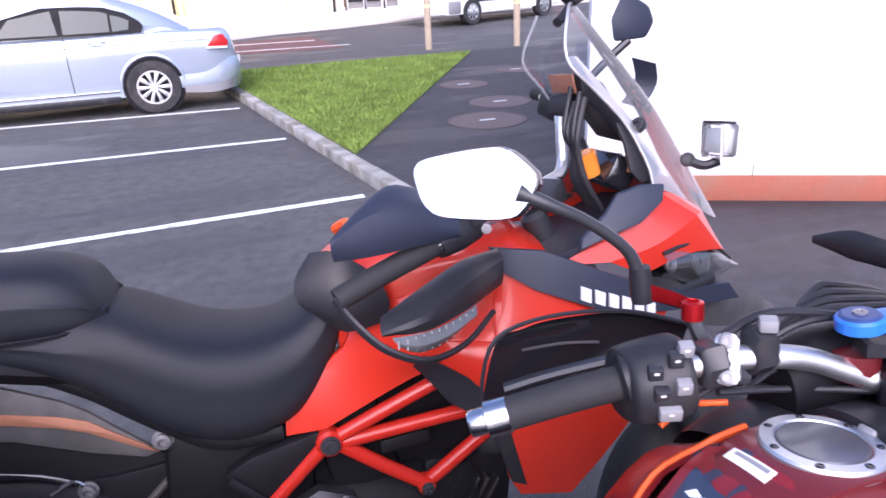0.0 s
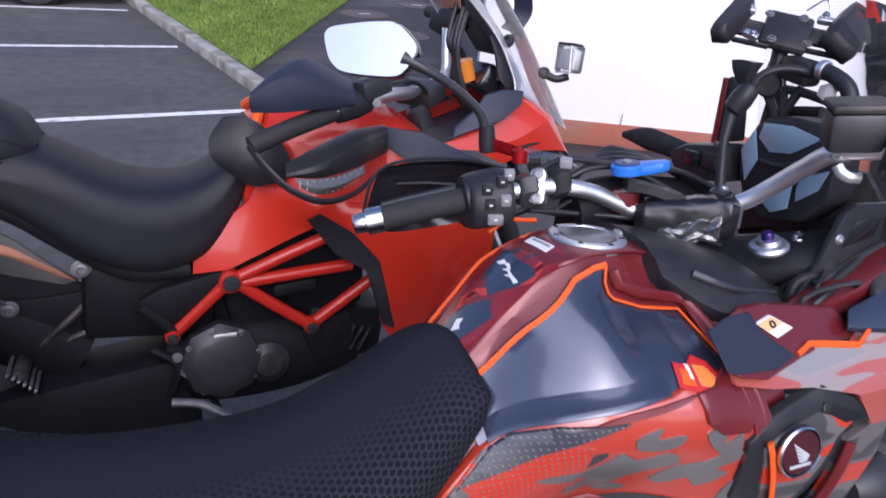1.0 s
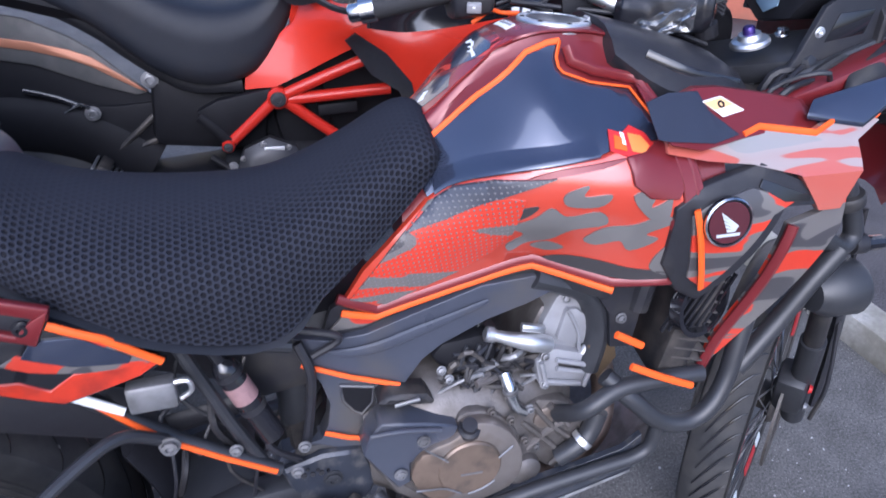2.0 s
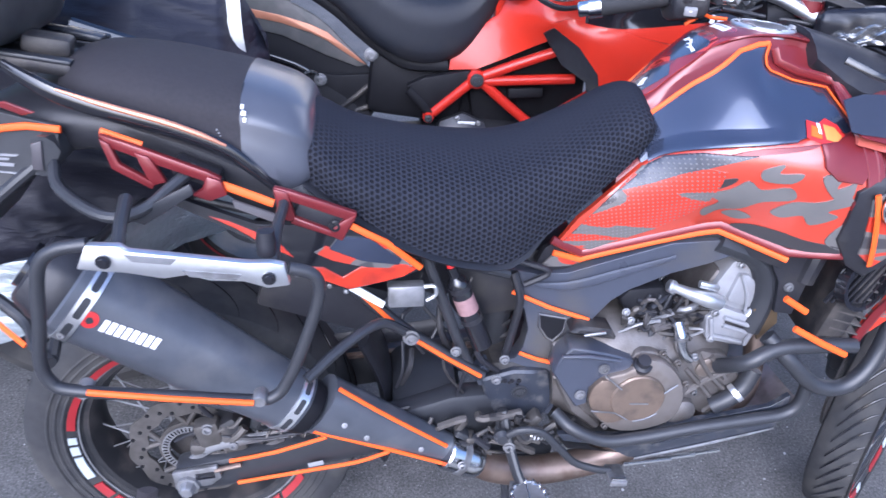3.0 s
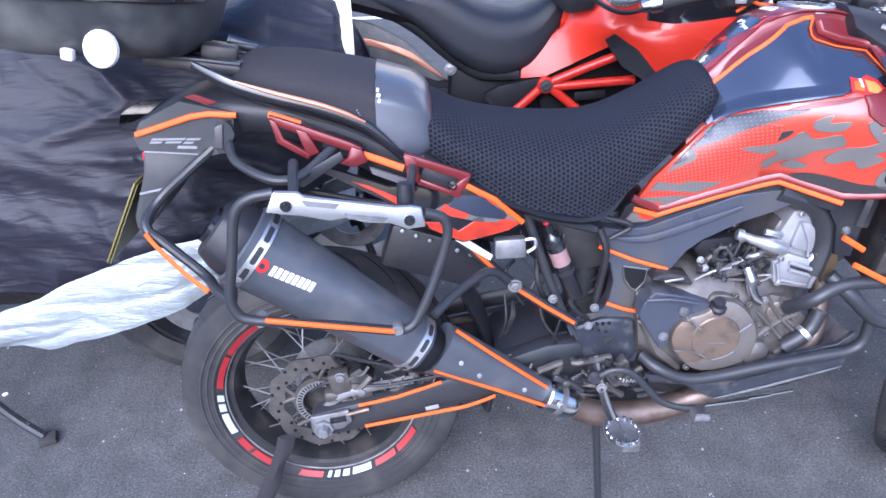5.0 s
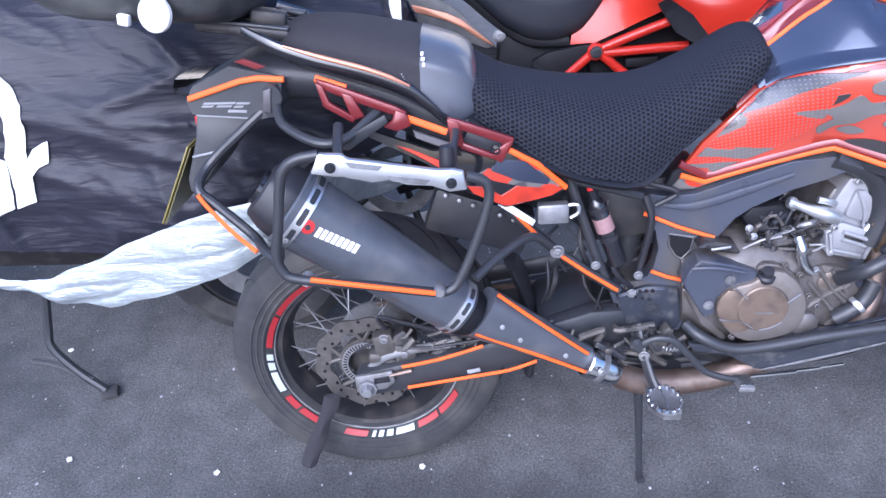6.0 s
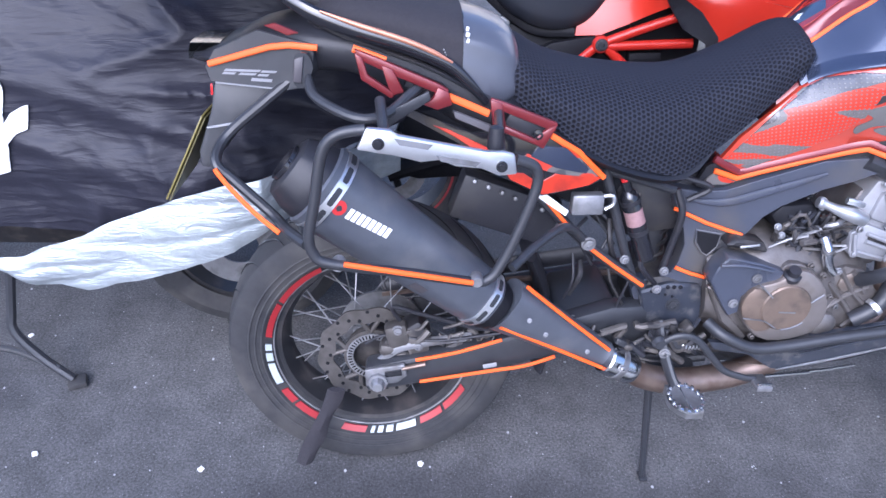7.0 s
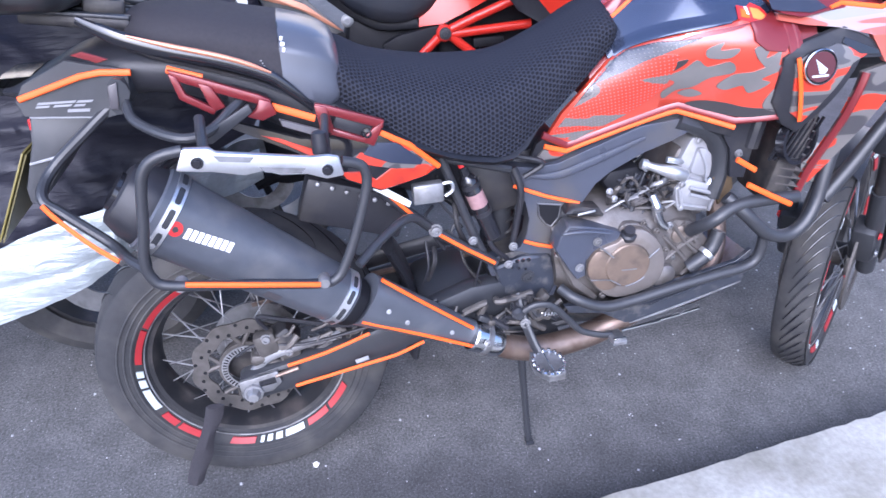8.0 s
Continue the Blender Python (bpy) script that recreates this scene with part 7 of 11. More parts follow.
# skid plate
part("skid_plate", loft([[(0.74, -0.14, 0.40), (0.74, -0.05, 0.36), (0.74, 0.05, 0.36), (0.74, 0.14, 0.40)], [(0.90, -0.15, 0.39), (0.90, -0.06, 0.33), (0.90, 0.06, 0.33), (0.90, 0.15, 0.39)], [(1.08, -0.15, 0.42), (1.08, -0.06, 0.35), (1.08, 0.06, 0.35), (1.08, 0.15, 0.42)], [(1.20, -0.15, 0.52), (1.23, -0.06, 0.48), (1.23, 0.06, 0.48), (1.20, 0.15, 0.52)]], 3, 2, closed=False), ALUM, adv, "scraped aluminium skid plate")
guard = part("skid_side_plate", side_panel([(0.705, 0.468), (0.76, 0.462), (0.83, 0.458), (0.95, 0.49), (1.05, 0.512), (1.12, 0.53), (1.15, 0.56), (1.158, 0.52), (1.148, 0.468), (1.05, 0.437), (0.965, 0.412), (0.885, 0.388), (0.862, 0.392), (0.80, 0.432), (0.72, 0.447)], lambda x, z: -0.163 - 0.12 * (z - 0.40), 0, 0.012, bevel=0.004, step=0.04), SKIDK, adv, "scraped dark side of the skid plate")
part("guard_rib", tube([(0.90, -0.172, 0.432), (1.0, -0.175, 0.462), (1.08, -0.177, 0.482), (1.138, -0.178, 0.492)], [0.002, 0.005, 0.005, 0.003], 8, 4, flat=0.6), SKIDK, guard)
part("guard_edge", tube([(0.875, -0.164, 0.389), (0.965, -0.167, 0.413), (1.05, -0.170, 0.438), (1.146, -0.174, 0.469)], [0.0015, 0.003, 0.003, 0.0015], 6, 4), ALUM, guard, "bare scraped lower edge")
for k in range(3):
    part("skid_slot", tube([(0.86 + 0.05 * k, -0.155 + 0.008 * k, 0.365), (0.96 + 0.05 * k, -0.155, 0.375 + 0.01 * k)], 0.004, 6, 1), CHROME, adv)

# ---- frame ----
def frame_y(x, z):
    """Depth of the frame's outer face, wider towards the front."""
    return -0.089 - 0.139 * (x - 0.605)


fr = part("frame_plate", side_panel([(0.595, 0.789), (0.646, 0.782), (0.70, 0.789), (0.762, 0.816), (0.872, 0.862), (0.95, 0.874), (0.985, 0.85), (0.94, 0.826), (0.881, 0.802), (0.813, 0.762), (0.784, 0.736), (0.751, 0.684), (0.709, 0.635), (0.697, 0.581), (0.717, 0.495), (0.704, 0.457), (0.58, 0.464), (0.549, 0.544), (0.56, 0.565), (0.624, 0.592), (0.636, 0.62), (0.641, 0.662), (0.631, 0.702), (0.61, 0.74)], frame_y, 0, 0.035, bevel=0.009, step=0.05), FRAMEK, adv, "black frame side plate with orange tape")
part("frame_ridge", tube([(0.63, -0.098, 0.765), (0.70, -0.108, 0.765), (0.78, -0.119, 0.795), (0.88, -0.132, 0.838)], [0.003, 0.009, 0.009, 0.004], 8, 4, flat=0.5), FRAMEK, fr)
part("frame_hole", side_panel([(0.660, 0.697), (0.706, 0.691), (0.704, 0.665), (0.689, 0.644), (0.677, 0.65), (0.663, 0.67)], frame_y, -0.0045, 0.006, bevel=0), DEEPK, fr)
part("hole_rim", tube([(x, frame_y(x, z) - 0.002, z) for x, z in ((0.658, 0.699), (0.708, 0.693), (0.706, 0.664), (0.689, 0.641), (0.676, 0.648), (0.661, 0.67))], 0.0035, 8, 1, closed=True), FRAMEK, fr)
part("tape_line", tape([(0.603, 0.745), (0.673, 0.717), (0.748, 0.695)], frame_y, 0.0042, 0.003, -0.006), ORANGE, fr)
part("tape_line", tape([(0.629, 0.609), (0.663, 0.597), (0.701, 0.589)], frame_y, 0.0042, 0.003, -0.006), ORANGE, fr)
part("foot_plate", side_panel([(0.556, 0.556), (0.62, 0.575), (0.69, 0.572), (0.708, 0.50), (0.69, 0.462), (0.60, 0.455), (0.575, 0.49)], lambda x, z: -0.112, 0, 0.02, bevel=0.005, step=0.06), SKIDK, fr)
for k in range(4):
    part("plate_hole", lathe([(0, 0), (0.003, 0), (0.003, 0.002), (0, 0.002)], (0.58 + 0.016 * k, -0.116, 0.560 - 0.004 * k), (0, -1, 0), 8), GLOSSK, fr)
part("pivot_bolt", bolt((0.635, -0.113, 0.525), (0, -1, 0), 0.012, 0.006), BLACKM, fr)
part("subframe_tube", tube([(0.31, -0.138, 0.79), (0.42, -0.135, 0.682), (0.555, -0.128, 0.580)], 0.011, 12, 3), BLACKM, adv)
part("tape_line", tape([(0.325, -0.150, 0.783), (0.42, -0.147, 0.682), (0.55, -0.139, 0.587)], None, 0.0042, 0.003, 0, 2), ORANGE, adv)
part("subframe_tube", tube([(0.30, -0.125, 0.89), (0.414, -0.12, 0.846), (0.50, -0.118, 0.820), (0.59, -0.105, 0.79)], 0.010, 10, 3), BLACKM, adv)
part("subframe_tube", tube([(0.438, -0.125, 0.842), (0.496, -0.125, 0.682), (0.53, -0.12, 0.60)], 0.010, 10, 3), BLACKM, adv)
part("subframe_tube_left", tube([(0.30, 0.145, 0.80), (0.42, 0.14, 0.702), (0.555, 0.13, 0.588)], 0.012, 10, 3), BLACKM, adv)
part("subframe_tube_left", tube([(0.30, 0.135, 0.90), (0.42, 0.13, 0.85), (0.58, 0.12, 0.812)], 0.011, 10, 3), BLACKM, adv)
for p in ((0.498, -0.15, 0.655), (0.58, -0.14, 0.58), (0.595, -0.125, 0.615)):
    part("frame_bolt", bolt(p, (0, -1, 0), 0.0075, 0.007), ALUM, adv)
part("warning_label", slab([(0.30, -0.158, 0.815), (0.37, -0.155, 0.763), (0.365, -0.155, 0.752), (0.295, -0.158, 0.80)], (0, 0.003, 0), 0), WHITEDECAL, adv)
part("chain_box", box((0.26, -0.06, 0.73), (0.22, 0.06, 0.10), (0, 18, 0), 0.01), BLACKP, adv)
for k in range(6):
    part("rivet_head", lathe([(0, 0.004), (0.004, 0.003), (0.0055, 0), (0, 0)], (0.19 + 0.028 * k, -0.10, 0.80 - 0.012 * k), (0, -1, 0.2), 10), ALUM, adv)
# regulator, reservoir, shock
part("regulator", box((0.405, -0.15, 0.778), (0.062, 0.025, 0.042), (0, -2, 0), 0.004), ALUM, adv, "pale metal regulator box")
part("regulator_loop", tube([(0.432, -0.155, 0.795), (0.452, -0.157, 0.797), (0.455, -0.157, 0.78), (0.44, -0.155, 0.768)], 0.004, 8, 3), ALU, adv)
rv = part("shock_reservoir", lathe([(0, -0.005), (0.012, 0), (0.019, 0.005), (0.019, 0.15), (0.016, 0.158), (0.010, 0.165), (0.010, 0.185), (0, 0.188)], (0.553, -0.118, 0.640), (-0.37, 0, 0.93), 20), GLOSSK, adv, "dark shock reservoir with red cap and label")
part("reservoir_cap", lathe([(0, 0.20), (0.007, 0.2), (0.008, 0.186), (0, 0.186)], (0.553, -0.118, 0.640), (-0.37, 0, 0.93), 12), REDDECAL, rv)
part("reservoir_label", lathe([(0.0195, 0.088), (0.0195, 0.122), (0.0192, 0.122), (0.0192, 0.088)], (0.553, -0.118, 0.640), (-0.37, 0, 0.93), 20, closed=True), node_mat("pink_label", (0.25, 0.15, 0.15), 0.5, var=0.3, scale=120), rv)
for dz in (0.065, 0.135):
    part("reservoir_clip", lathe([(0.0205, dz), (0.0205, dz + 0.01), (0.019, dz + 0.01), (0.019, dz)], (0.553, -0.118, 0.640), (-0.37, 0, 0.93), 18, closed=True), BLACKP, rv)
part("shock_body", lathe([(0.024, 0), (0.03, 0.02), (0.03, 0.19), (0.024, 0.2)], (0.59, -0.01, 0.57), (0.05, 0, 1), 20), BLACKM, adv)
part("shock_spring", tube([(0.60 + 0.034 * math.cos(k * 0.9), 0.034 * math.sin(k * 0.9), 0.55 + 0.0042 * k) for k in range(52)], 0.006, 6, 2), DARKENG, adv)
part("airbox", box((0.62, 0.02, 0.74), (0.26, 0.16, 0.14), (0, -10, 0), 0.03), BLACKP, adv)
part("rear_inner", box((0.40, 0.03, 0.80), (0.26, 0.16, 0.14), (0, 22, 0), 0.03), BLACKP, adv)
part("loom", tube([(0.62, -0.11, 0.77), (0.66, -0.115, 0.80), (0.6, -0.11, 0.82), (0.5, -0.11, 0.85)], 0.006, 8), BLACKP, adv)
part("frame_hose", tube([(0.60, -0.10, 0.79), (0.615, -0.11, 0.74), (0.61, -0.10, 0.66), (0.6, -0.10, 0.6)], 0.008, 8), BLACKP, adv)
part("beam_lower", tube([(0.95, -0.12, 0.87), (1.04, -0.12, 0.83), (1.07, -0.12, 0.76), (1.06, -0.12, 0.68)], 0.022, 12, 4, flat=1.3), BLACKM, adv)

# ---- engine ----
eng = part("engine_case", loft([mirrored([(0.69, 0, 0.66), (0.69, -0.1, 0.64), (0.69, -0.13, 0.58), (0.70, -0.12, 0.50), (0.70, 0, 0.45)]), mirrored([(0.78, 0, 0.70), (0.78, -0.12, 0.67), (0.78, -0.155, 0.59), (0.78, -0.14, 0.47), (0.78, 0, 0.42)]), mirrored([(0.90, 0, 0.70), (0.90, -0.12, 0.67), (0.90, -0.16, 0.58), (0.90, -0.14, 0.46), (0.90, 0, 0.42)]), mirrored([(1.0, 0, 0.69), (1.0, -0.11, 0.66), (1.0, -0.13, 0.57), (1.0, -0.12, 0.48), (1.0, 0, 0.45)]), mirrored([(1.05, 0, 0.65), (1.05, -0.09, 0.63), (1.05, -0.1, 0.57), (1.05, -0.09, 0.52), (1.05, 0, 0.5)])], 3, 3), CASTB, adv, "dirty grey alloy engine with bronze clutch cover")


def face_xz(outline, y, thick, bev, name, mat, parent, label="", cut=0.25):
    """A cover plate on the right flank of the engine, its outline rounded off once."""
    q = [tuple(a + (b - a) * f for a, b in zip(p, r)) for p, r in zip(outline, outline[1:] + outline[:1]) for f in (cut, 1 - cut)]
    return part(name, slab([(x, y, z) for x, z in q], (0, thick, 0), bev), mat, parent, label)


COVER_XZ = [(0.751, 0.554), (0.754, 0.586), (0.777, 0.609), (0.826, 0.622), (0.836, 0.648), (0.875, 0.645), (0.907, 0.623), (0.931, 0.588), (0.941, 0.547), (0.934, 0.511), (0.914, 0.49), (0.863, 0.473), (0.815, 0.475), (0.781, 0.501), (0.759, 0.53)]
face_xz([(0.848 + (x - 0.848) * 1.06, 0.56 + (z - 0.56) * 1.06) for x, z in COVER_XZ], -0.156, 0.03, 0.006, "cover_flange", CASTB, eng)
cv = face_xz(COVER_XZ, -0.178, 0.03, 0.012, "clutch_cover", BRONZEL, eng, "satin pale bronze clutch cover")
face_xz([(0.749, 0.553), (0.753, 0.586), (0.774, 0.611), (0.812, 0.584), (0.83, 0.55), (0.83, 0.51), (0.80, 0.498), (0.775, 0.512)], -0.1815, 0.012, 0.003, "lid_lobe", BRONZE, cv)
part("clutch_lid", lathe([(0.053, -0.004), (0.053, 0.003), (0.050, 0.006), (0, 0.007)], (0.845, -0.179, 0.560), (0, -1, 0.02), 44), BRONZE, cv, "brown round clutch lid")
for pts in (((0.756, 0.538), (0.78, 0.535), (0.804, 0.531), (0.83, 0.514)), ((0.842, 0.51), (0.865, 0.515), (0.886, 0.528)), ((0.77, 0.622), (0.79, 0.604), (0.807, 0.588)), ((0.891, 0.576), (0.914, 0.596))):
    part("lid_rib", tube([(x, -0.1875, z) for x, z in pts], 0.0016, 6, 2), ALUM, cv)
part("lid_mark", box((0.847, -0.1865, 0.552), (0.036, 0.002, 0.0025), (0, 2, 0), 0), ALUM, cv)
for p in ((0.80, 0.476), (0.862, 0.466), (0.918, 0.483), (0.946, 0.52), (0.945, 0.575), (0.918, 0.626), (0.885, 0.650)):
    part("case_bolt", bolt((p[0], -0.158, p[1]), (0, -1, 0), 0.0055, 0.008), CASTB, eng)
part("water_pump", lathe([(0.029, 0), (0.031, 0.008), (0.029, 0.02), (0.02, 0.026), (0, 0.028)], (0.949, -0.142, 0.503), (0.1, -1, 0), 24), CASTB, eng)
part("sprocket_cover", side_panel([(0.678, 0.615), (0.69, 0.647), (0.708, 0.670), (0.779, 0.655), (0.829, 0.639), (0.822, 0.614), (0.78, 0.604), (0.752, 0.578), (0.753, 0.54), (0.732, 0.531), (0.702, 0.576)], lambda x, z: -0.168, 0, 0.05, bevel=0.010, step=0.05), FRAMEK, eng, "dark engine side cover")
part("cover_ridge", tube([(0.69, -0.172, 0.654), (0.74, -0.174, 0.655), (0.80, -0.172, 0.642)], 0.004, 8, 2), FRAMEK, eng)
part("cover_top", side_panel([(0.705, 0.681), (0.722, 0.70), (0.785, 0.69), (0.80, 0.668), (0.775, 0.671), (0.72, 0.681)], lambda x, z: -0.145, 0, 0.05, bevel=0.006, step=0.05), DARKENG, eng)
part("cover_mark", box((0.752, -0.149, 0.687), (0.04, 0.004, 0.005), (0, -8, 0), 0.001), ALU, eng)
for p in ((0.735, -0.172, 0.565), (0.772, -0.172, 0.625)):
    part("case_bolt", bolt(p, (0, -1, 0), 0.008, 0.005), ALUM, eng)
part("case_strut", side_panel([(0.683, 0.593), (0.697, 0.591), (0.734, 0.536), (0.798, 0.470), (0.787, 0.455), (0.730, 0.503)], lambda x, z: -0.152, 0, 0.02, bevel=0.005, step=0.05), CASTB, eng)
LGREY = node_mat("light_grey_cover", (0.30, 0.30, 0.315), 0.45, metal=0.4, var=0.15, scale=40, dirt=(0.2, 0.18, 0.16), dirt_amount=0.3)
cyl = part("cylinder", slab([(0.93, -0.105, 0.63), (1.06, -0.105, 0.62), (1.085, -0.105, 0.70), (1.05, -0.105, 0.76), (0.98, -0.105, 0.80), (0.95, -0.105, 0.73)], (0, 0.21, 0), 0.012), CASTB, adv, "dirty grey cylinder block with light head cover")
face_xz([(0.97, 0.747), (0.979, 0.777), (0.999, 0.821), (1.028, 0.819), (1.079, 0.78), (1.097, 0.742), (1.071, 0.702), (0.999, 0.722)], -0.118, 0.2, 0.005, "head_cover", LGREY, cyl, "light grey head cover", 0.08)
face_xz([(1.0, 0.742), (1.012, 0.798), (1.03, 0.797), (1.075, 0.757), (1.062, 0.722)], -0.127, 0.02, 0.003, "head_step", LGREY, cyl, "", 0.08)
hb = face_xz([(0.965, 0.711), (0.994, 0.732), (1.076, 0.702), (1.070, 0.672), (1.053, 0.644), (0.975, 0.661)], -0.134, 0.06, 0.003, "head_base", LGREY, cyl, "", 0.06)
for pts in (((0.998, 0.712), (1.055, 0.692)), ((1.0, 0.695), (1.05, 0.678)), ((0.985, 0.672), (1.045, 0.656)), ((0.972, 0.712), (0.985, 0.664)), ((1.066, 0.70), (1.052, 0.65))):
    part("base_rib", tube([(x, -0.138, z) for x, z in pts], 0.0045, 8, 1), LGREY, hb)
part("base_recess", slab([(x, -0.1355, z) for x, z in ((1.003, 0.706), (1.046, 0.690), (1.043, 0.682), (1.005, 0.692))], (0, 0.002, 0), 0), DARKENG, hb)
part("cover_rib", tube([(1.012, -0.130, 0.80), (1.035, -0.130, 0.755), (1.04, -0.130, 0.72)], 0.003, 6, 2), LGREY, cyl)
part("cover_edge", tube([(1.045, -0.130, 0.712), (1.066, -0.130, 0.745), (1.082, -0.128, 0.775)], 0.006, 8, 2), ALU, cyl)
for p in ((0.978, -0.136, 0.722), (1.068, -0.136, 0.692), (1.088, -0.12, 0.745), (1.012, -0.12, 0.815), (0.982, -0.136, 0.665)):
    part("head_bolt", bolt(p, (0, -1, 0.2), 0.006, 0.007), ALUM, cyl)
part("thermostat", tube([(0.887, -0.132, 0.777), (0.92, -0.134, 0.764), (0.956, -0.134, 0.752), (0.985, -0.130, 0.74)], [0.008, 0.011, 0.016, 0.014], 12, 3), ALU, cyl, "bright coolant fitting")
part("fitting_arm", tube([(0.935, -0.134, 0.784), (0.955, -0.136, 0.780), (0.972, -0.13, 0.772)], 0.007, 10, 2), ALU, cyl)
part("fitting_end", lathe([(0.009, -0.002), (0.012, 0), (0.012, 0.01), (0.008, 0.013), (0, 0.013)], (0.889, -0.132, 0.776), (-1, 0, 0.35), 16), ALU, cyl)
# rough brown casting between the clutch cover and the header
cst = face_xz([(0.935, 0.60), (0.958, 0.642), (1.022, 0.628), (1.042, 0.600), (1.072, 0.565), (1.078, 0.515), (1.05, 0.488), (1.01, 0.472), (0.962, 0.522)], -0.142, 0.05, 0.008, "front_casting", CASTB, eng, "rough dirty casting")
for pts in (((0.943, 0.602), (0.989, 0.553), (1.02, 0.517)), ((0.96, 0.636), (1.0, 0.58), (1.038, 0.545)), ((0.956, 0.54), (0.996, 0.574), (1.033, 0.593)), ((0.99, 0.628), (1.012, 0.60), (1.03, 0.575)), ((1.005, 0.49), (1.035, 0.52), (1.06, 0.53))):
    part("casting_rib", tube([(x, -0.144, z) for x, z in pts], 0.006, 7, 2), CASTB, cst)
face_xz([(0.96, 0.60), (0.985, 0.628), (1.012, 0.618), (1.0, 0.585), (0.98, 0.575)], -0.147, 0.01, 0.004, "casting_pad", BRONZEL, cst)
for p in ((0.955, 0.63), (1.03, 0.61), (1.062, 0.54), (1.02, 0.485), (0.972, 0.545)):
    part("casting_bolt", bolt((p[0], -0.146, p[1]), (0, -1, 0), 0.006, 0.008), ALUM, cst)
hs_ = part("bypass_hose", tube([(1.012, -0.155, 0.515), (1.04, -0.16, 0.538), (1.065, -0.155, 0.56), (1.08, -0.15, 0.60)], 0.017, 12, 3), BLACKM, eng)
part("hose_clip", lathe([(0.0175, -0.006), (0.0195, -0.005), (0.0195, 0.005), (0.0175, 0.006)], (1.052, -0.158, 0.549), (0.7, 0.05, 0.65), 20, closed=True), ALU, hs_)
part("coolant_pipe", tube([(0.912, -0.135, 0.70), (0.916, -0.15, 0.682), (0.921, -0.152, 0.660), (0.931, -0.15, 0.640), (0.947, -0.145, 0.625)], 0.0105, 12, 4), CHROME, eng)
part("pipe_clip", lathe([(0.0105, -0.004), (0.0125, -0.003), (0.0125, 0.003), (0.0105, 0.004)], (0.917, -0.151, 0.678), (0.2, 0, -1), 16, closed=True), ALUM, eng)
part("oil_filler", lathe([(0.014, 0), (0.018, 0.003), (0.018, 0.014), (0.013, 0.018), (0.012, 0.03), (0, 0.031)], (0.846, -0.165, 0.622), (-0.1, -0.5, 1), 16), BLACKP, eng)
rr = random.Random(21)
for k in range(34):
    x0, z0 = rr.uniform(0.80, 0.95), rr.uniform(0.66, 0.73)
    part("engine_fitting", tube([(x0, -0.10 - rr.random() * 0.03, z0), (x0 + rr.uniform(-0.03, 0.05), -0.12 - rr.random() * 0.02, z0 + rr.uniform(-0.03, 0.03)), (x0 + rr.uniform(-0.05, 0.07), -0.11, z0 + rr.uniform(-0.04, 0.04))], rr.choice((0.003, 0.004, 0.006)), 7, 3), rr.choice((BLACKP, CASTB, ALUM, DARKENG, DARKENG)), eng)
part("intake_boot", lathe([(0.03, 0), (0.034, 0.01), (0.034, 0.07), (0.04, 0.08)], (0.90, -0.07, 0.80), (-0.8, 0, 0.25), 20), BLACKP, adv)
part("throttle_body", slab([(x, -0.122, z) for x, z in ((0.794, 0.742), (0.813, 0.765), (0.881, 0.772), (0.908, 0.735), (0.901, 0.708), (0.827, 0.698))], (0, 0.11, 0), 0.012), DEEPK, adv, "dark throttle body")
for k in range(3):
    part("body_rib", box((0.845 + 0.02 * k, -0.124, 0.735), (0.006, 0.008, 0.045), (0, 18, 0), 0.002), BLACKM, adv)
for p in ((0.893, -0.126, 0.766), (0.81, -0.13, 0.722), (0.822, -0.13, 0.703)):
    part("body_bolt", bolt(p, (0, -1, 0.2), 0.006, 0.006), ALUM, adv)
part("top_cable", tube([(0.86, -0.10, 0.75), (0.93, -0.08, 0.82), (0.98, -0.04, 0.86)], 0.004, 6), CHROME, adv)
part("gearbox_rear", box((0.64, 0, 0.52), (0.14, 0.2, 0.14), (0, 0, 0), 0.03), DARKENG, adv)
part("engine_lower", box((0.86, 0, 0.43), (0.26, 0.24, 0.07), (0, 0, 0), 0.02), DARKENG, adv)
part("header_flange", box((1.06, -0.03, 0.70), (0.05, 0.1, 0.06), (0, -20, 0), 0.01), DARKENG, adv)
part("brown_shield", plate_xz([(1.05, 0.73), (1.09, 0.76), (1.105, 0.70), (1.075, 0.66)], -0.14, 0.01, 0.003), BROWNM, adv)

# holes and ribs of the pivot plate, hoses and springs behind the foot peg
for k in range(3):
    part("plate_hole", lathe([(0, 0), (0.0045, 0), (0.0045, 0.002), (0, 0.002)], (0.588 + 0.013 * k, -0.176, 0.606), (0, -1, 0), 10), GLOSSK, adv)
rk = random.Random(7)
for k in range(22):
    x0, z0 = rk.uniform(0.46, 0.70), rk.uniform(0.415, 0.50)
    part("pivot_hose", tube([(x0, -0.13 - rk.random() * 0.03, z0), (x0 + rk.uniform(-0.03, 0.05), -0.15, z0 + rk.uniform(-0.03, 0.03)), (x0 + rk.uniform(0.02, 0.09), -0.14, z0 + rk.uniform(-0.04, 0.02))], rk.choice((0.003, 0.005, 0.008)), 7, 3), rk.choice((BLACKP, DARKENG, DISC, DARKENG)), adv)
for k in range(8):
    part("pivot_lug", box((rk.uniform(0.50, 0.68), -0.14, rk.uniform(0.42, 0.50)), (rk.uniform(0.015, 0.035), 0.03, rk.uniform(0.012, 0.03)), (0, rk.uniform(-40, 40), 0), 0.005), rk.choice((DARKENG, BLACKM, DISC)), adv)
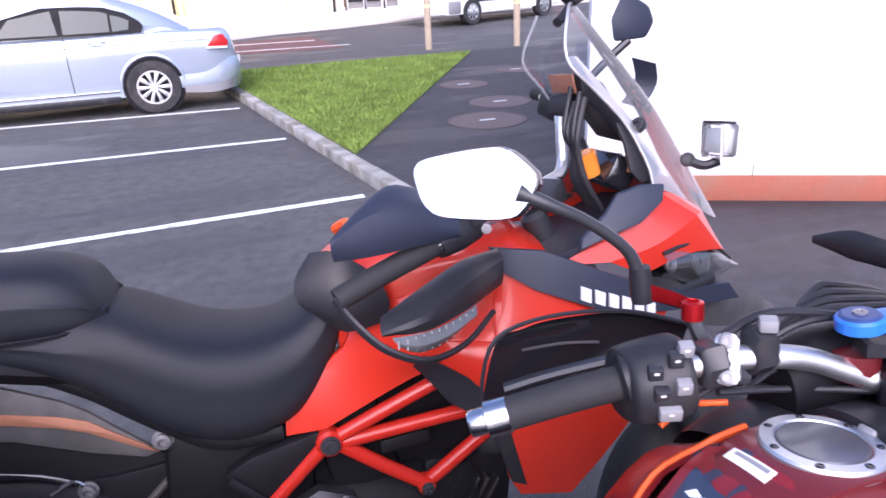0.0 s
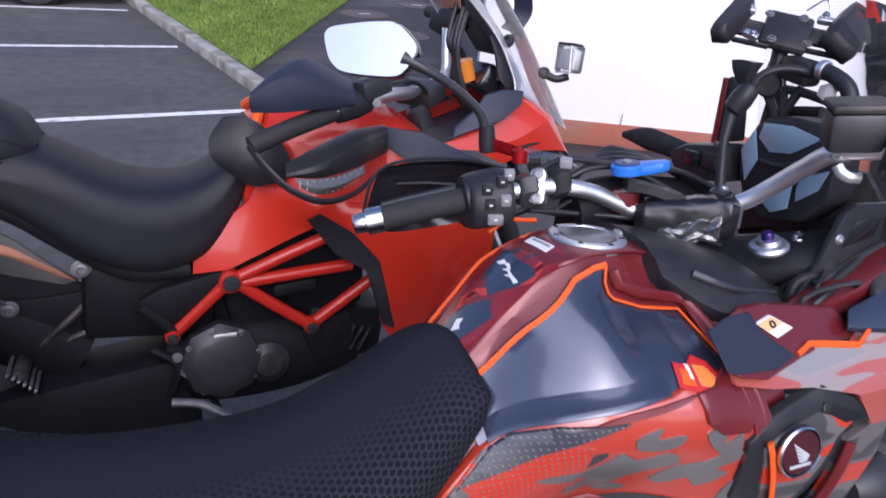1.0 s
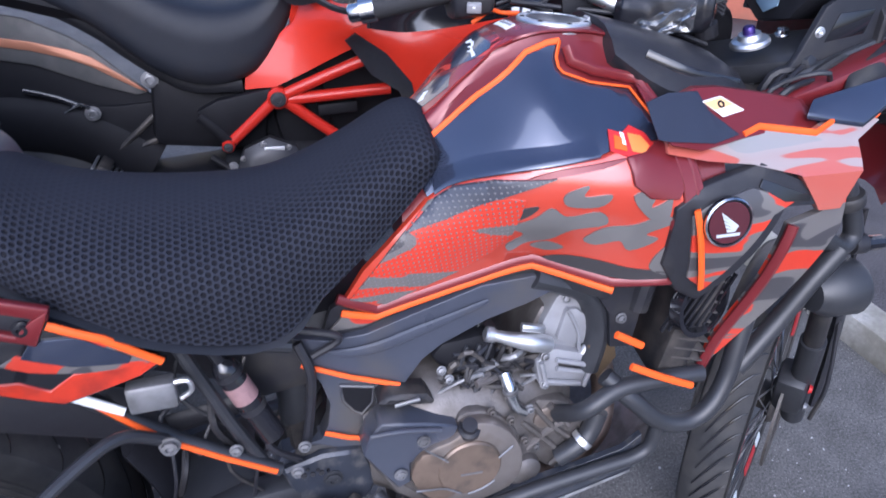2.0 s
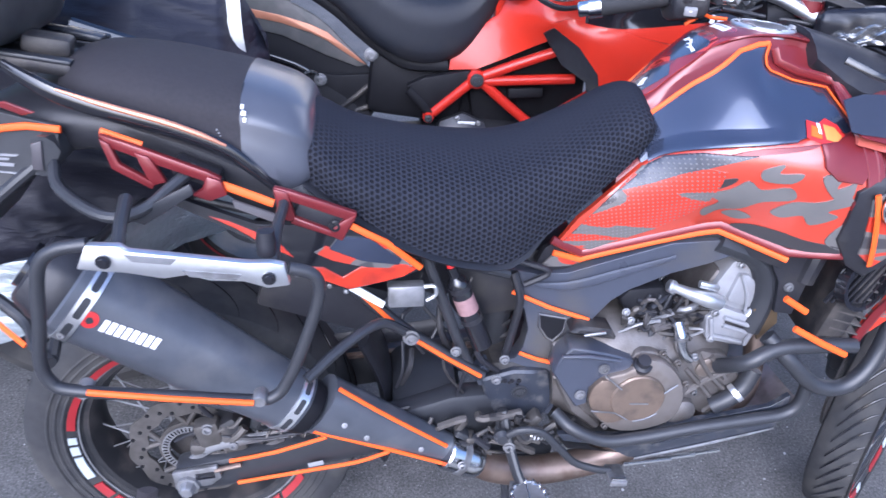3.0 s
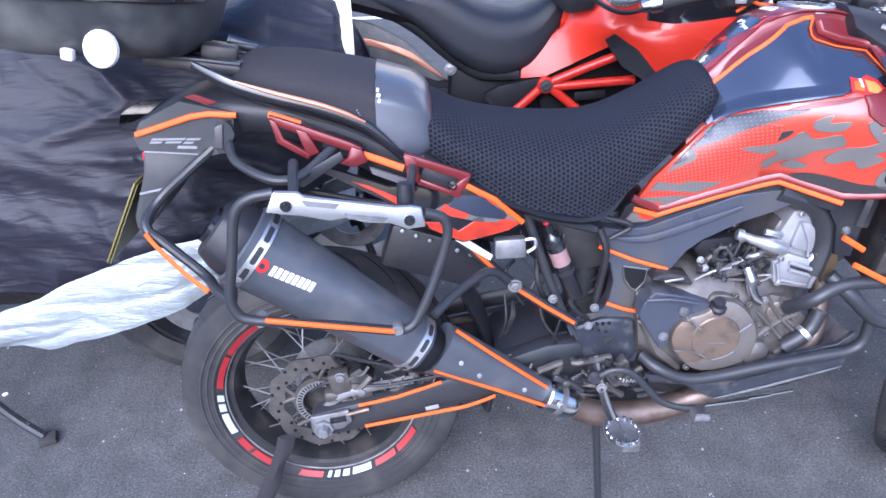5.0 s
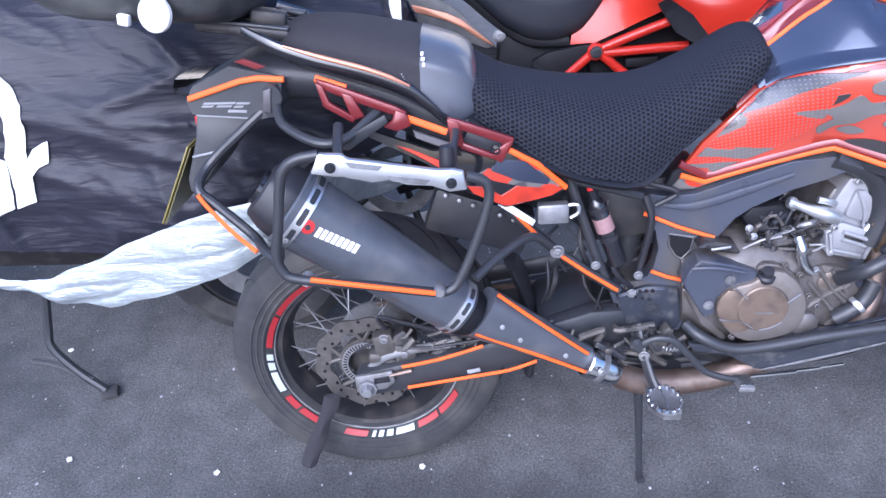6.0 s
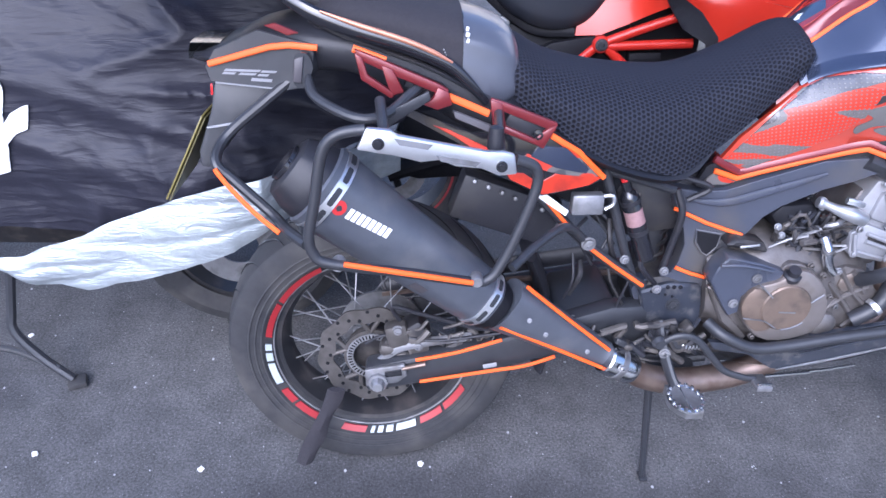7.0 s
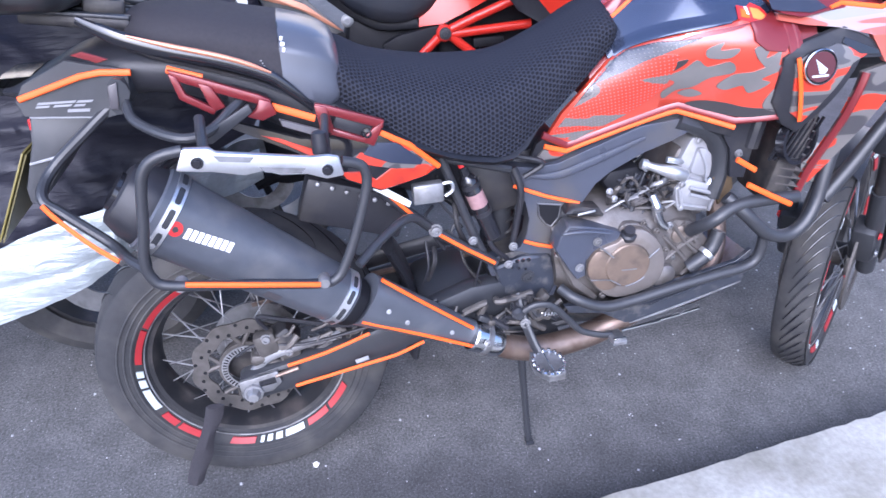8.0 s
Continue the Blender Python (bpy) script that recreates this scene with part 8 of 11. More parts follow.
for k in range(10):
    x0, z0 = rk.uniform(0.40, 0.56), rk.uniform(0.60, 0.80)
    part("frame_cable", tube([(x0, -0.10, z0), (x0 + rk.uniform(-0.03, 0.03), -0.125, z0 - rk.uniform(0.02, 0.06)), (x0 + rk.uniform(-0.04, 0.05), -0.11, z0 - rk.uniform(0.07, 0.13))], rk.choice((0.003, 0.004, 0.006)), 7, 3), rk.choice((BLACKP, DARKENG, GRIPR)), adv)
# ---- foot peg, brake pedal, stand ----
hg = part("peg_hanger", tube([(0.60, -0.135, 0.50), (0.61, -0.16, 0.45), (0.625, -0.19, 0.40), (0.635, -0.205, 0.378)], 0.014, 10, 4, flat=0.7), BLACKM, adv)
part("hanger_bolt", bolt((0.612, -0.175, 0.44), (-0.2, -1, 0.1), 0.009, 0.006), ALUM, hg)
pg = part("foot_peg", loft([[(0.615 + dx, -0.20, 0.365 + dz) for dx, dz in ((0.0, 0.012), (0.05, 0.012), (0.05, -0.012), (0.0, -0.012))], [(0.62 + dx, -0.25, 0.365 + dz) for dx, dz in ((-0.008, 0.012), (0.058, 0.012), (0.058, -0.012), (-0.008, -0.012))], [(0.635 + dx, -0.285, 0.365 + dz) for dx, dz in ((0.0, 0.01), (0.035, 0.01), (0.035, -0.01), (0.0, -0.01))]], 2, 1), ALUM, adv, "serrated steel foot peg")
for k in range(16):
    a = 2 * math.pi * k / 16
    part("peg_tooth", lathe([(0.005, 0), (0.004, 0.008), (0, 0.01)], (0.645 + 0.034 * math.cos(a), -0.245 + 0.042 * math.sin(a), 0.376), (0, 0, 1), 6), CHROME, pg)
part("peg_rim", tube([(0.645 + 0.034 * math.cos(2 * math.pi * k / 16), -0.245 + 0.042 * math.sin(2 * math.pi * k / 16), 0.374) for k in range(16)], 0.0045, 6, 1, closed=True), CHROME, pg)
part("peg_bar", rod((0.645, -0.205, 0.374), (0.645, -0.285, 0.374), 0.004, 6), CHROME, pg)
part("brake_pedal", tube([(0.595, -0.175, 0.465), (0.63, -0.18, 0.488), (0.67, -0.182, 0.482), (0.71, -0.182, 0.44), (0.745, -0.182, 0.402), (0.79, -0.185, 0.385), (0.82, -0.185, 0.38)], 0.008, 10, 5, flat=0.8), BLACKM, adv)
part("pedal_tip", box((0.828, -0.195, 0.377), (0.035, 0.05, 0.012), (0, 0, 0), 0.003), ALUM, adv)
part("pedal_tooth", box((0.828, -0.215, 0.386), (0.03, 0.006, 0.008), (0, 0, 0), 0.001), CHROME, adv)
part("pedal_pivot", lathe([(0.014, 0), (0.016, 0.01), (0.01, 0.02), (0, 0.02)], (0.595, -0.165, 0.468), (0, -1, 0), 16), BLACKM, adv)
part("pedal_spring", tube([(0.66 + 0.004 * k / 2, -0.15 + 0.005 * math.sin(k * 1.6), 0.44 + 0.005 * math.cos(k * 1.6)) for k in range(20)], 0.0018, 5, 2), ALU, adv)
st = part("stand_leg", tube([(0.63, -0.07, 0.36), (0.645, -0.08, 0.18), (0.66, -0.089, 0.0)], [0.011, 0.0095, 0.008], 10, 2), BLACKM, adv, "black stand leg")
part("stand_foot", box((0.662, -0.09, -0.002), (0.022, 0.03, 0.010), (8, 0, 0), 0.004), BLACKM, st)
part("link_rod", tube([(0.52, -0.03, 0.36), (0.66, -0.05, 0.335), (0.76, -0.06, 0.35)], 0.012, 8), BLACKM, adv)

# ---- front wheel and fork, turned to the left lock ----
SA, SD = Vector((1.31, 0, 1.13)), Vector((-0.46, 0, 0.888)).normalized()
STEER = Matrix.Translation(SA) @ Matrix.Rotation(radians(36), 4, SD) @ Matrix.Translation(-SA)
STEER_TOP = STEER
SD2 = Vector((-0.45, 0, 0.893)).normalized()
STEER = Matrix.Translation((1.61, 0.09, 0.004)) @ Matrix.Rotation(radians(40), 4, 'Z') @ Matrix.Translation((-1.575, 0, 0))
FC = (1.575, 0, 0.345)
ft = [(200 + 40 * k, 216 + 40 * k, REDT) for k in range(9)] + [(218 + 40 * k, 224 + 40 * k, WHITET) for k in range(9)]
spoked_wheel(adv, "front_wheel", FC, 0.345, 0.098, 0.272, ft, 36, STEER, 52)
for s in (-1, 1):
    for r_, a_, b_ in ((0.024, 0.10, 0.42), (0.019, 0.40, 0.66)):
        p = Vector((1.575, s * 0.105, 0.345)) + SD2 * (a_ - 0.12) / 1.0 + Vector((-0.02, 0, 0))
        q = Vector((1.575, s * 0.105, 0.345)) + SD2 * (b_ - 0.12) + Vector((-0.02, 0, 0))
        o = part("fork_leg", rod(p, q, r_, 18), BLACKM if r_ > 0.022 else DARKENG, adv)
        o.matrix_basis = STEER
    g = part("fork_guard", tube([(1.61, s * 0.135, 0.36), (1.54, s * 0.135, 0.52), (1.46, s * 0.13, 0.68)], 0.03, 8, 3, flat=0.4), BLACKP, adv)
    g.matrix_basis = STEER
    d2 = part("front_disc", lathe([(0.10, -0.003), (0.155, -0.003), (0.155, 0.003), (0.10, 0.003)], (1.575, s * 0.08, 0.345), (0, 1, 0), 44, closed=True), DISC, adv)
    d2.matrix_basis = STEER
    c2 = part("front_caliper", box((1.50, s * 0.09, 0.44), (0.07, 0.06, 0.13), (0, -28, 0), 0.014), BLACKM, adv)
    c2.matrix_basis = STEER
    for k in range(2):
        cbt = part("caliper_pin", bolt((1.49 - 0.02 * k, s * 0.123, 0.41 + 0.06 * k), (0, s, 0), 0.008, 0.006), REDDECAL if k else ALUM, adv)
        cbt.matrix_basis = STEER
mg = part("front_mudguard", loft([[(1.575 + 0.362 * math.cos(radians(a)), s * 0.055, 0.345 + (0.362 - 0.03 * s * s) * math.sin(radians(a))) for s in (-1, -0.7, 0, 0.7, 1)] for a in (120, 105, 90, 65, 45)], 3, 2, closed=False), BLACKP, adv)
mg.matrix_basis = STEER
hs = part("brake_line", tube([(1.47, -0.14, 0.40), (1.44, -0.15, 0.52), (1.45, -0.13, 0.7), (1.40, -0.12, 0.9)], 0.005, 6, 4), BLACKP, adv)
hs.matrix_basis = STEER
for nm, z0, r_ in (("lower_clamp", 0.92, 0.05), ("top_clamp", 1.135, 0.045)):
    o = part(nm, box((1.31 + (1.13 - z0) * 0.46 + 0.03, 0, z0), (0.10, 0.26, 0.04), (0, -27, 0), 0.015), BLACKM, adv)
    o.matrix_basis = STEER_TOP
nt_ = part("fork_cap", lathe([(0.029, 0), (0.029, 0.004), (0.026, 0.008), (0.018, 0.010), (0.016, 0.017), (0, 0.017)], (1.311, -0.041, 1.172), (-0.3, 0, 1), 32), ALU, adv, "silver fork cap with purple adjuster")
part("adjuster_knob", lathe([(0.009, 0.018), (0.009, 0.027), (0.007, 0.030), (0, 0.030)], (1.311, -0.041, 1.170), (-0.3, 0, 1), 16), node_mat("violet_anodised", (0.05, 0.03, 0.16), 0.25, metal=0.6, var=0.1), nt_)
part("clamp_screw", bolt((1.352, -0.056, 1.187), (-0.2, -0.2, 1), 0.008, 0.01), CHROME, adv)
part("head_area", box((1.34, 0.0, 1.06), (0.16, 0.2, 0.1), (0, 0, 30), 0.02), DARKENG, adv)
part("brown_casting", tube([(1.33, -0.10, 1.07), (1.36, -0.08, 1.09), (1.38, -0.05, 1.10)], 0.022, 10), BROWNM, adv)

# ---- handlebar ----
bar = part("handlebar", tube([(0.80, 0.195, 1.204), (0.90, 0.158, 1.232), (0.965, 0.125, 1.247), (1.0, 0.108, 1.255), (1.04, 0.095, 1.253), (1.076, 0.088, 1.244), (1.113, 0.078, 1.228), (1.141, 0.067, 1.217), (1.19, 0.028, 1.219), (1.247, -0.025, 1.243), (1.267, -0.06, 1.274), (1.274, -0.1, 1.31), (1.274, -0.145, 1.341), (1.31, -0.205, 1.352), (1.36, -0.265, 1.353)], 0.0125, 16, 6), ALU, adv, "polished aluminium handlebar")
gl = part("left_grip", tube([(0.765, 0.205, 1.196), (0.83, 0.182, 1.214), (0.90, 0.155, 1.232)], 0.0185, 18, 4), GRIPR, bar, "black rubber grip with chrome bar end")
part("bar_end", lathe([(0.0, -0.03), (0.013, -0.03), (0.015, -0.027), (0.015, -0.012), (0.020, -0.01), (0.020, 0.014), (0.017, 0.016)], (0.772, 0.203, 1.198), (0.93, -0.33, 0.22), 20), CHROME, gl)
part("right_grip", tube([(1.36, -0.262, 1.35), (1.40, -0.33, 1.345), (1.42, -0.40, 1.335)], 0.0185, 16, 3), GRIPR, bar)
AX = Vector((0.93, -0.33, 0.2)).normalized()
swc = part("switch_housing", loft([[Vector((0.905, 0.154, 1.233)) + AX * s + Vector(v) * k for v in ((0.0, 0.02, 0.026), (0.0, -0.012, 0.03), (-0.004, -0.034, 0.006), (0.0, -0.03, -0.03), (0.0, 0.012, -0.036), (0.0, 0.03, -0.008))] for s, k in ((-0.012, 0.9), (-0.006, 1.14), (0.028, 1.2), (0.048, 1.14), (0.054, 0.85))], 3, 3), BLACKP, bar, "black switch cluster with white symbols")
for (s, dy, dz, c, wdt) in ((0.012, -0.03, 0.018, BLACKM, 0.012), (0.032, -0.028, 0.024, BLACKM, 0.012), (0.014, -0.036, 0.0, BLACKM, 0.012), (0.034, -0.036, 0.002, GREYDECAL, 0.012), (0.022, -0.035, -0.02, GREYDECAL, 0.018), (0.042, -0.026, 0.03, GREYDECAL, 0.012)):
    p = Vector((0.898, 0.1545, 1.232)) + AX * s * 1.1 + Vector((0, dy * 1.17, dz * 1.17))
    sb = part("switch_button", box(p, (wdt * 1.25, 0.012, 0.015), (20, 0, -20), 0.002), c, swc)
    part("symbol_mark", box(p + Vector((-0.002, -0.0056, 0.001)), (0.005, 0.002, 0.003), (20, 0, -20), 0), WHITEDECAL, sb)
part("switch_collar", lathe([(0.024, 0), (0.03, 0.004), (0.03, 0.012), (0.024, 0.016)], (0.895, 0.158, 1.231), AX, 20), BLACKP, bar)


def bar_clamp(c, ax, label):
    """Flat two-bolt clamp plate on the bar, its face turned to the rider."""
    c, ax = Vector(c), Vector(ax).normalized()
    n = Vector((-0.62, -0.66, 0.42))
    n = (n - ax * n.dot(ax)).normalized()
    u = n.cross(ax).normalized()
    m = Matrix((ax, n, u)).transposed().to_4x4()
    m.translation = c
    pr = [(-0.012, 0.019), (-0.009, 0.025), (0, 0.0275), (0.009, 0.025), (0.012, 0.019), (0.0112, 0.009), (0.0108, 0), (0.0112, -0.009), (0.012, -0.019), (0.009, -0.025), (0, -0.0275), (-0.009, -0.025), (-0.012, -0.019), (-0.0112, -0.009), (-0.0108, 0), (-0.0112, 0.009)]
    o = part("bar_clamp", slab([(x, 0.014, z) for x, z in pr], (0, 0.009, 0), 0.0025), ALU, bar, label)
    o.matrix_basis = m
    part("clamp_ring", lathe([(0.0135, -0.012), (0.0215, -0.012), (0.0215, 0.012), (0.0135, 0.012)], (0, 0, 0), (1, 0, 0), 24, closed=True), ALU, o)
    part("clamp_back", box((0, -0.014, 0), (0.022, 0.014, 0.046), bevel=0.005), ALUM, o)
    for sg in (1, -1):
        part("clamp_bolt", lathe([(0.0085, 0.0), (0.0085, 0.003), (0.006, 0.0045), (0.0045, 0.0045), (0.0042, 0.002), (0, 0.002)], (0, 0.0225, 0.018 * sg), (0, 1, 0), 16), ALUM, o)
    return o


bar_clamp((1.0, 0.120, 1.248), (0.75, -0.65, 0.05), "silver two-bolt mirror clamp")
cl2 = bar_clamp((1.290, -0.132, 1.346), (0.45, -0.8, 0.25), "silver two-bolt master cylinder clamp")
part("clamp_hook", tube([(0.0, 0.018, -0.030), (0.004, 0.016, -0.040), (0.013, 0.012, -0.046), (0.022, 0.004, -0.046)], 0.0075, 10, 3, flat=0.7), ALU, cl2)
part("clutch_perch", loft([[Vector((0.968, 0.124, 1.249)) + AX * s + Vector(v) * k for v in ((0.0, 0.016, 0.02), (0.0, -0.012, 0.022), (-0.002, -0.024, 0.0), (0.0, -0.016, -0.026), (0.0, 0.012, -0.026), (0.0, 0.022, 0.0))] for s, k in ((-0.004, 0.75), (0.0, 0.9), (0.018, 0.9), (0.022, 0.75))], 1, 1), BLACKM, bar)
part("mirror_boss", loft([[Vector((1.012, 0.104, 1.256)) + AX * s + Vector(v) * k for v in ((0.0, 0.018, 0.036), (0.0, -0.004, 0.042), (-0.003, -0.022, 0.03), (0.0, -0.022, -0.012), (0.0, -0.004, -0.03), (0.0, 0.018, -0.02))] for s, k in ((-0.002, 0.6), (0.002, 0.72), (0.018, 0.72), (0.022, 0.6))], 1, 1), BLACKP, bar, "worn black lever boss")
part("boss_cap", box((1.024, 0.092, 1.292), (0.018, 0.016, 0.014), (10, 0, -35), 0.003), GREYDECAL, bar)
part("clutch_lever", tube([(0.97, 0.155, 1.25), (0.93, 0.185, 1.243), (0.85, 0.225, 1.222), (0.80, 0.245, 1.207)], 0.006, 8, 4, flat=1.6), BLACKM, bar)
part("cable", tube([(0.99, 0.12, 1.275), (1.05, 0.12, 1.29), (1.15, 0.10, 1.27), (1.25, 0.06, 1.22)], 0.005, 8, 4), BLACKP, bar)
part("cable", tube([(0.98, 0.11, 1.22), (1.06, 0.10, 1.21), (1.16, 0.06, 1.2), (1.28, 0.02, 1.16)], 0.004, 8, 4), BLACKP, bar)
# right controls
part("master_cylinder", box((1.275, -0.156, 1.372), (0.065, 0.055, 0.05), (5, -5, -40), 0.008), BLACKM, bar)
part("reservoir_lid", box((1.275, -0.156, 1.402), (0.07, 0.06, 0.012), (5, -5, -40), 0.005), DARKENG, bar)
part("throttle_housing", box((1.30, -0.215, 1.345), (0.05, 0.05, 0.06), (0, 0, -50), 0.01), BLACKP, bar)
part("start_button", box((1.296, -0.238, 1.37), (0.03, 0.018, 0.028), (0, 0, -50), 0.004), REDDECAL, bar)
part("mode_button", box((1.292, -0.242, 1.340), (0.03, 0.012, 0.018), (0, 0, -50), 0.002), GREYDECAL, bar)
part("brake_lever", tube([(1.33, -0.20, 1.36), (1.39, -0.26, 1.35), (1.45, -0.36, 1.335)], 0.006, 8, 3), BLACKM, bar)
# wrapped handlebar pad
b2 = bmesh.new()
rows = []
for i in range(61):
    u = i / 60
    row = []
    for j in range(40):
        a = 2 * math.pi * j / 40
        ca, sa = math.cos(a), math.sin(a)
        d, h = 0.027 * (abs(ca) ** 0.6) * (1 if ca > 0 else -1), 0.033 * (abs(sa) ** 0.7) * (1 if sa > 0 else -1)
        k = 0.0022 * (1 - abs(noise.noise((u * 3 + 2 * ca, ca * 1.6 - u * 2, sa * 1.6)))) ** 5 + 0.0012 * noise.noise((u * 6, ca * 3, sa * 3))
        taper = 1.0 - 0.25 * max(0.0, abs(u - 0.5) - 0.42) / 0.08
        c = Vector((1.141 + 0.108 * u, 0.067 - 0.094 * u, 1.210 + 0.022 * u))
        n = Vector((0.656, 0.755, 0))
        row.append(b2.verts.new(c + n * d * (taper + k * 28) + Vector((0, 0, 1)) * (h * (taper + k * 22) - 0.008)))
    rows.append(row)
for ra, rb in zip(rows, rows[1:]):
    for j in range(40):
        b2.faces.new((ra[j], ra[(j + 1) % 40], rb[(j + 1) % 40], rb[j]))
b2.faces.new(rows[0][::-1])
b2.faces.new(rows[-1])
wrp = part("bar_wrap", b2, WRAP, bar, "handlebar clamp wrapped in creased black plastic", smooth=60)
# crumpled scrap of clear film stuck to its face
b2 = bmesh.new()
rows = []
for i in range(34):
    u = i / 33
    row = []
    for j in range(18):
        v = j / 17
        edge = 0.012 * noise.noise((u * 4, 7.1, v * 3))
        c = Vector((1.141 + 0.108 * (0.22 + 0.62 * u), 0.067 - 0.094 * (0.22 + 0.62 * u), 1.198 + 0.022 * u - 0.026 + 0.042 * v * (0.55 + 0.45 * u) + edge))
        c -= Vector((0.656, 0.755, 0)) * (0.0285 + 0.009 * abs(noise.noise((u * 4, v * 3, 2.2))) + 0.002 * abs(noise.noise((u * 9, v * 6, 5.2))))
        row.append(b2.verts.new(c))
    rows.append(row)
for ra, rb in zip(rows, rows[1:]):
    for j in range(17):
        b2.faces.new((ra[j], ra[j + 1], rb[j + 1], rb[j]))
part("film_scrap", b2, FILM, wrp, "crumpled scrap of clear film", smooth=45)
# quick lock mount with blue lever
ql = part("quick_lock", lathe([(0.0, 0.010), (0.021, 0.010), (0.0235, 0.007), (0.0235, -0.004), (0.019, -0.007), (0, -0.007)], (1.121, 0.074, 1.279), (-0.1, 0, 1), 28), BLUEP, bar, "blue quick-release phone mount")
part("lock_top", lathe([(0.0, 0.0125), (0.017, 0.0125), (0.0205, 0.010), (0.0, 0.009)], (1.121, 0.074, 1.279), (-0.1, 0, 1), 24), BLUEDARK, ql)
part("lock_screw", lathe([(0.007, 0.012), (0.007, 0.0145), (0.003, 0.0148), (0.0025, 0.013), (0, 0.013)], (1.121, 0.074, 1.279), (-0.1, 0, 1), 14), ALUM, ql)
part("lock_lever", slab([(1.128, 0.092, 1.286), (1.150, 0.076, 1.292), (1.174, 0.052, 1.298), (1.170, 0.036, 1.298), (1.152, 0.034, 1.297), (1.126, 0.056, 1.287)], (0, 0, -0.016), 0.004), BLUEP, ql)
part("lock_arm", loft([[(x, y - 0.016, z), (x + 0.012, y + 0.012, z), (x + 0.012, y + 0.012, z - 0.014), (x, y - 0.016, z - 0.014)] for x, y, z in ((1.11, 0.07, 1.266), (1.14, 0.062, 1.262), (1.165, 0.045, 1.254), (1.185, 0.028, 1.248))], 2, 1), BLACKP, ql, "black mount arm plate")
part("arm_screw", lathe([(0.0065, 0.0), (0.0065, 0.003), (0.003, 0.0035), (0, 0.002)], (1.168, 0.040, 1.252), (-0.1, 0, 1), 14), ALUM, ql)
# ball mount arm with device cradle
am = part("mount_arm", tube([(1.172, -0.058, 1.275), (1.178, -0.048, 1.31), (1.187, -0.037, 1.34), (1.20, -0.030, 1.38)], [0.0075, 0.0065, 0.0065, 0.009], 12, 4), BLACKP, bar, "black ball mount arm")
am.matrix_basis = Matrix.Translation(Vector((0.432, -0.731, 1.507)) * -0.117) @ Matrix.Scale(1.117, 4)
part("arm_base", lathe([(0.015, -0.016), (0.015, 0.010), (0.008, 0.016), (0, 0.016)], (1.172, -0.06, 1.266), (0, 0, 1), 16), BLACKM, am)
part("arm_screw", bolt((1.170, -0.066, 1.280), (-0.2, -0.5, 1), 0.005, 0.004), ALU, am)
part("arm_collar", lathe([(0.010, -0.02), (0.0145, -0.016), (0.0155, 0.0), (0.0135, 0.016), (0.009, 0.022), (0, 0.022)], (1.205, -0.038, 1.395), (0.25, -0.25, 0.6), 14), BLACKP, am)
part("arm_hose", tube([(1.21, -0.045, 1.407), (1.228, -0.040, 1.424), (1.25, -0.045, 1.434), (1.27, -0.062, 1.436), (1.29, -0.07, 1.43)], 0.0055, 10, 4), BLACKP, am)
part("arm_knob", loft([[(1.205, -0.011, 1.444), (1.205, -0.03, 1.446), (1.205, -0.047, 1.443), (1.225, -0.047, 1.443), (1.225, -0.011, 1.444)], [(1.203, -0.016, 1.432), (1.203, -0.03, 1.432), (1.203, -0.044, 1.432), (1.22, -0.044, 1.432), (1.22, -0.016, 1.432)], [(1.205, -0.026, 1.415), (1.205, -0.033, 1.414), (1.205, -0.04, 1.416), (1.215, -0.04, 1.416), (1.215, -0.026, 1.416)]], 2, 2), BLACKP, am)
MC = Matrix.Translation((1.312, 0.0, 1.480)) @ Euler((radians(38), radians(6), radians(-42))).to_matrix().to_4x4()
cr = part("device_cradle", box((0, 0, 0), (0.064, 0.072, 0.014), (0, 0, -8), bevel=0.006), BLACKP, am, "black device cradle with four bolts")
cr.matrix_basis = MC
for sx in (-1, 1):
    for sy in (-1, 1):
        part("cradle_bolt", bolt((0.023 * sx - 0.003 * sy, 0.026 * sy, 0.007), (0, 0, 1), 0.005, 0.003), ALUM, cr)
        part("cradle_clip", box((0.052 * sx - 0.004 * sy, 0.026 * sy, 0.008), (0.022, 0.011, 0.010), (0, 0, 12 * sy - 14), 0.003), ALU, cr)
        part("clip_pin", bolt((0.050 * sx - 0.004 * sy, 0.030 * sy, 0.014), (0, 0, 1), 0.004, 0.004), CHROME, cr)
    part("cradle_rail", box((0.048 * sx, 0.0, -0.002), (0.04, 0.034, 0.006), (0, 0, -8), bevel=0.002), DARKENG, cr)
    part("rail_edge", box((0.046 * sx, -0.03, -0.002), (0.05, 0.005, 0.008), (0, 0, -6), bevel=0.002), BLACKM, cr)
for px_, pz_, ry_, sz_ in ((-0.074, 0.010, -24, 0.022), (0.076, 0.016, 24, 0.046)):
    jaw = part("cradle_jaw", loft([[(x * k, y * k, z) for x, y in ((-0.5, -0.42), (-0.35, -0.5), (0.42, -0.5), (0.5, -0.34), (0.5, 0.4), (0.3, 0.5), (-0.3, 0.5), (-0.5, 0.36))] for k, z in ((0.86, -0.5), (1.0, -0.34), (1.0, 0.3), (0.82, 0.5))], 1, 2), BLACKP, cr, "textured black jaw")
    jaw.matrix_basis = Matrix.Translation((px_, 0.0, pz_)) @ Euler((0, radians(ry_), radians(-22))).to_matrix().to_4x4() @ Matrix.Diagonal((sz_, 0.088, 0.03, 1))
part("cradle_spring", tube([(1.33, -0.012, 1.51), (1.335, -0.035, 1.525), (1.335, -0.045, 1.512)], 0.0012, 6, 4), CHROME, am)
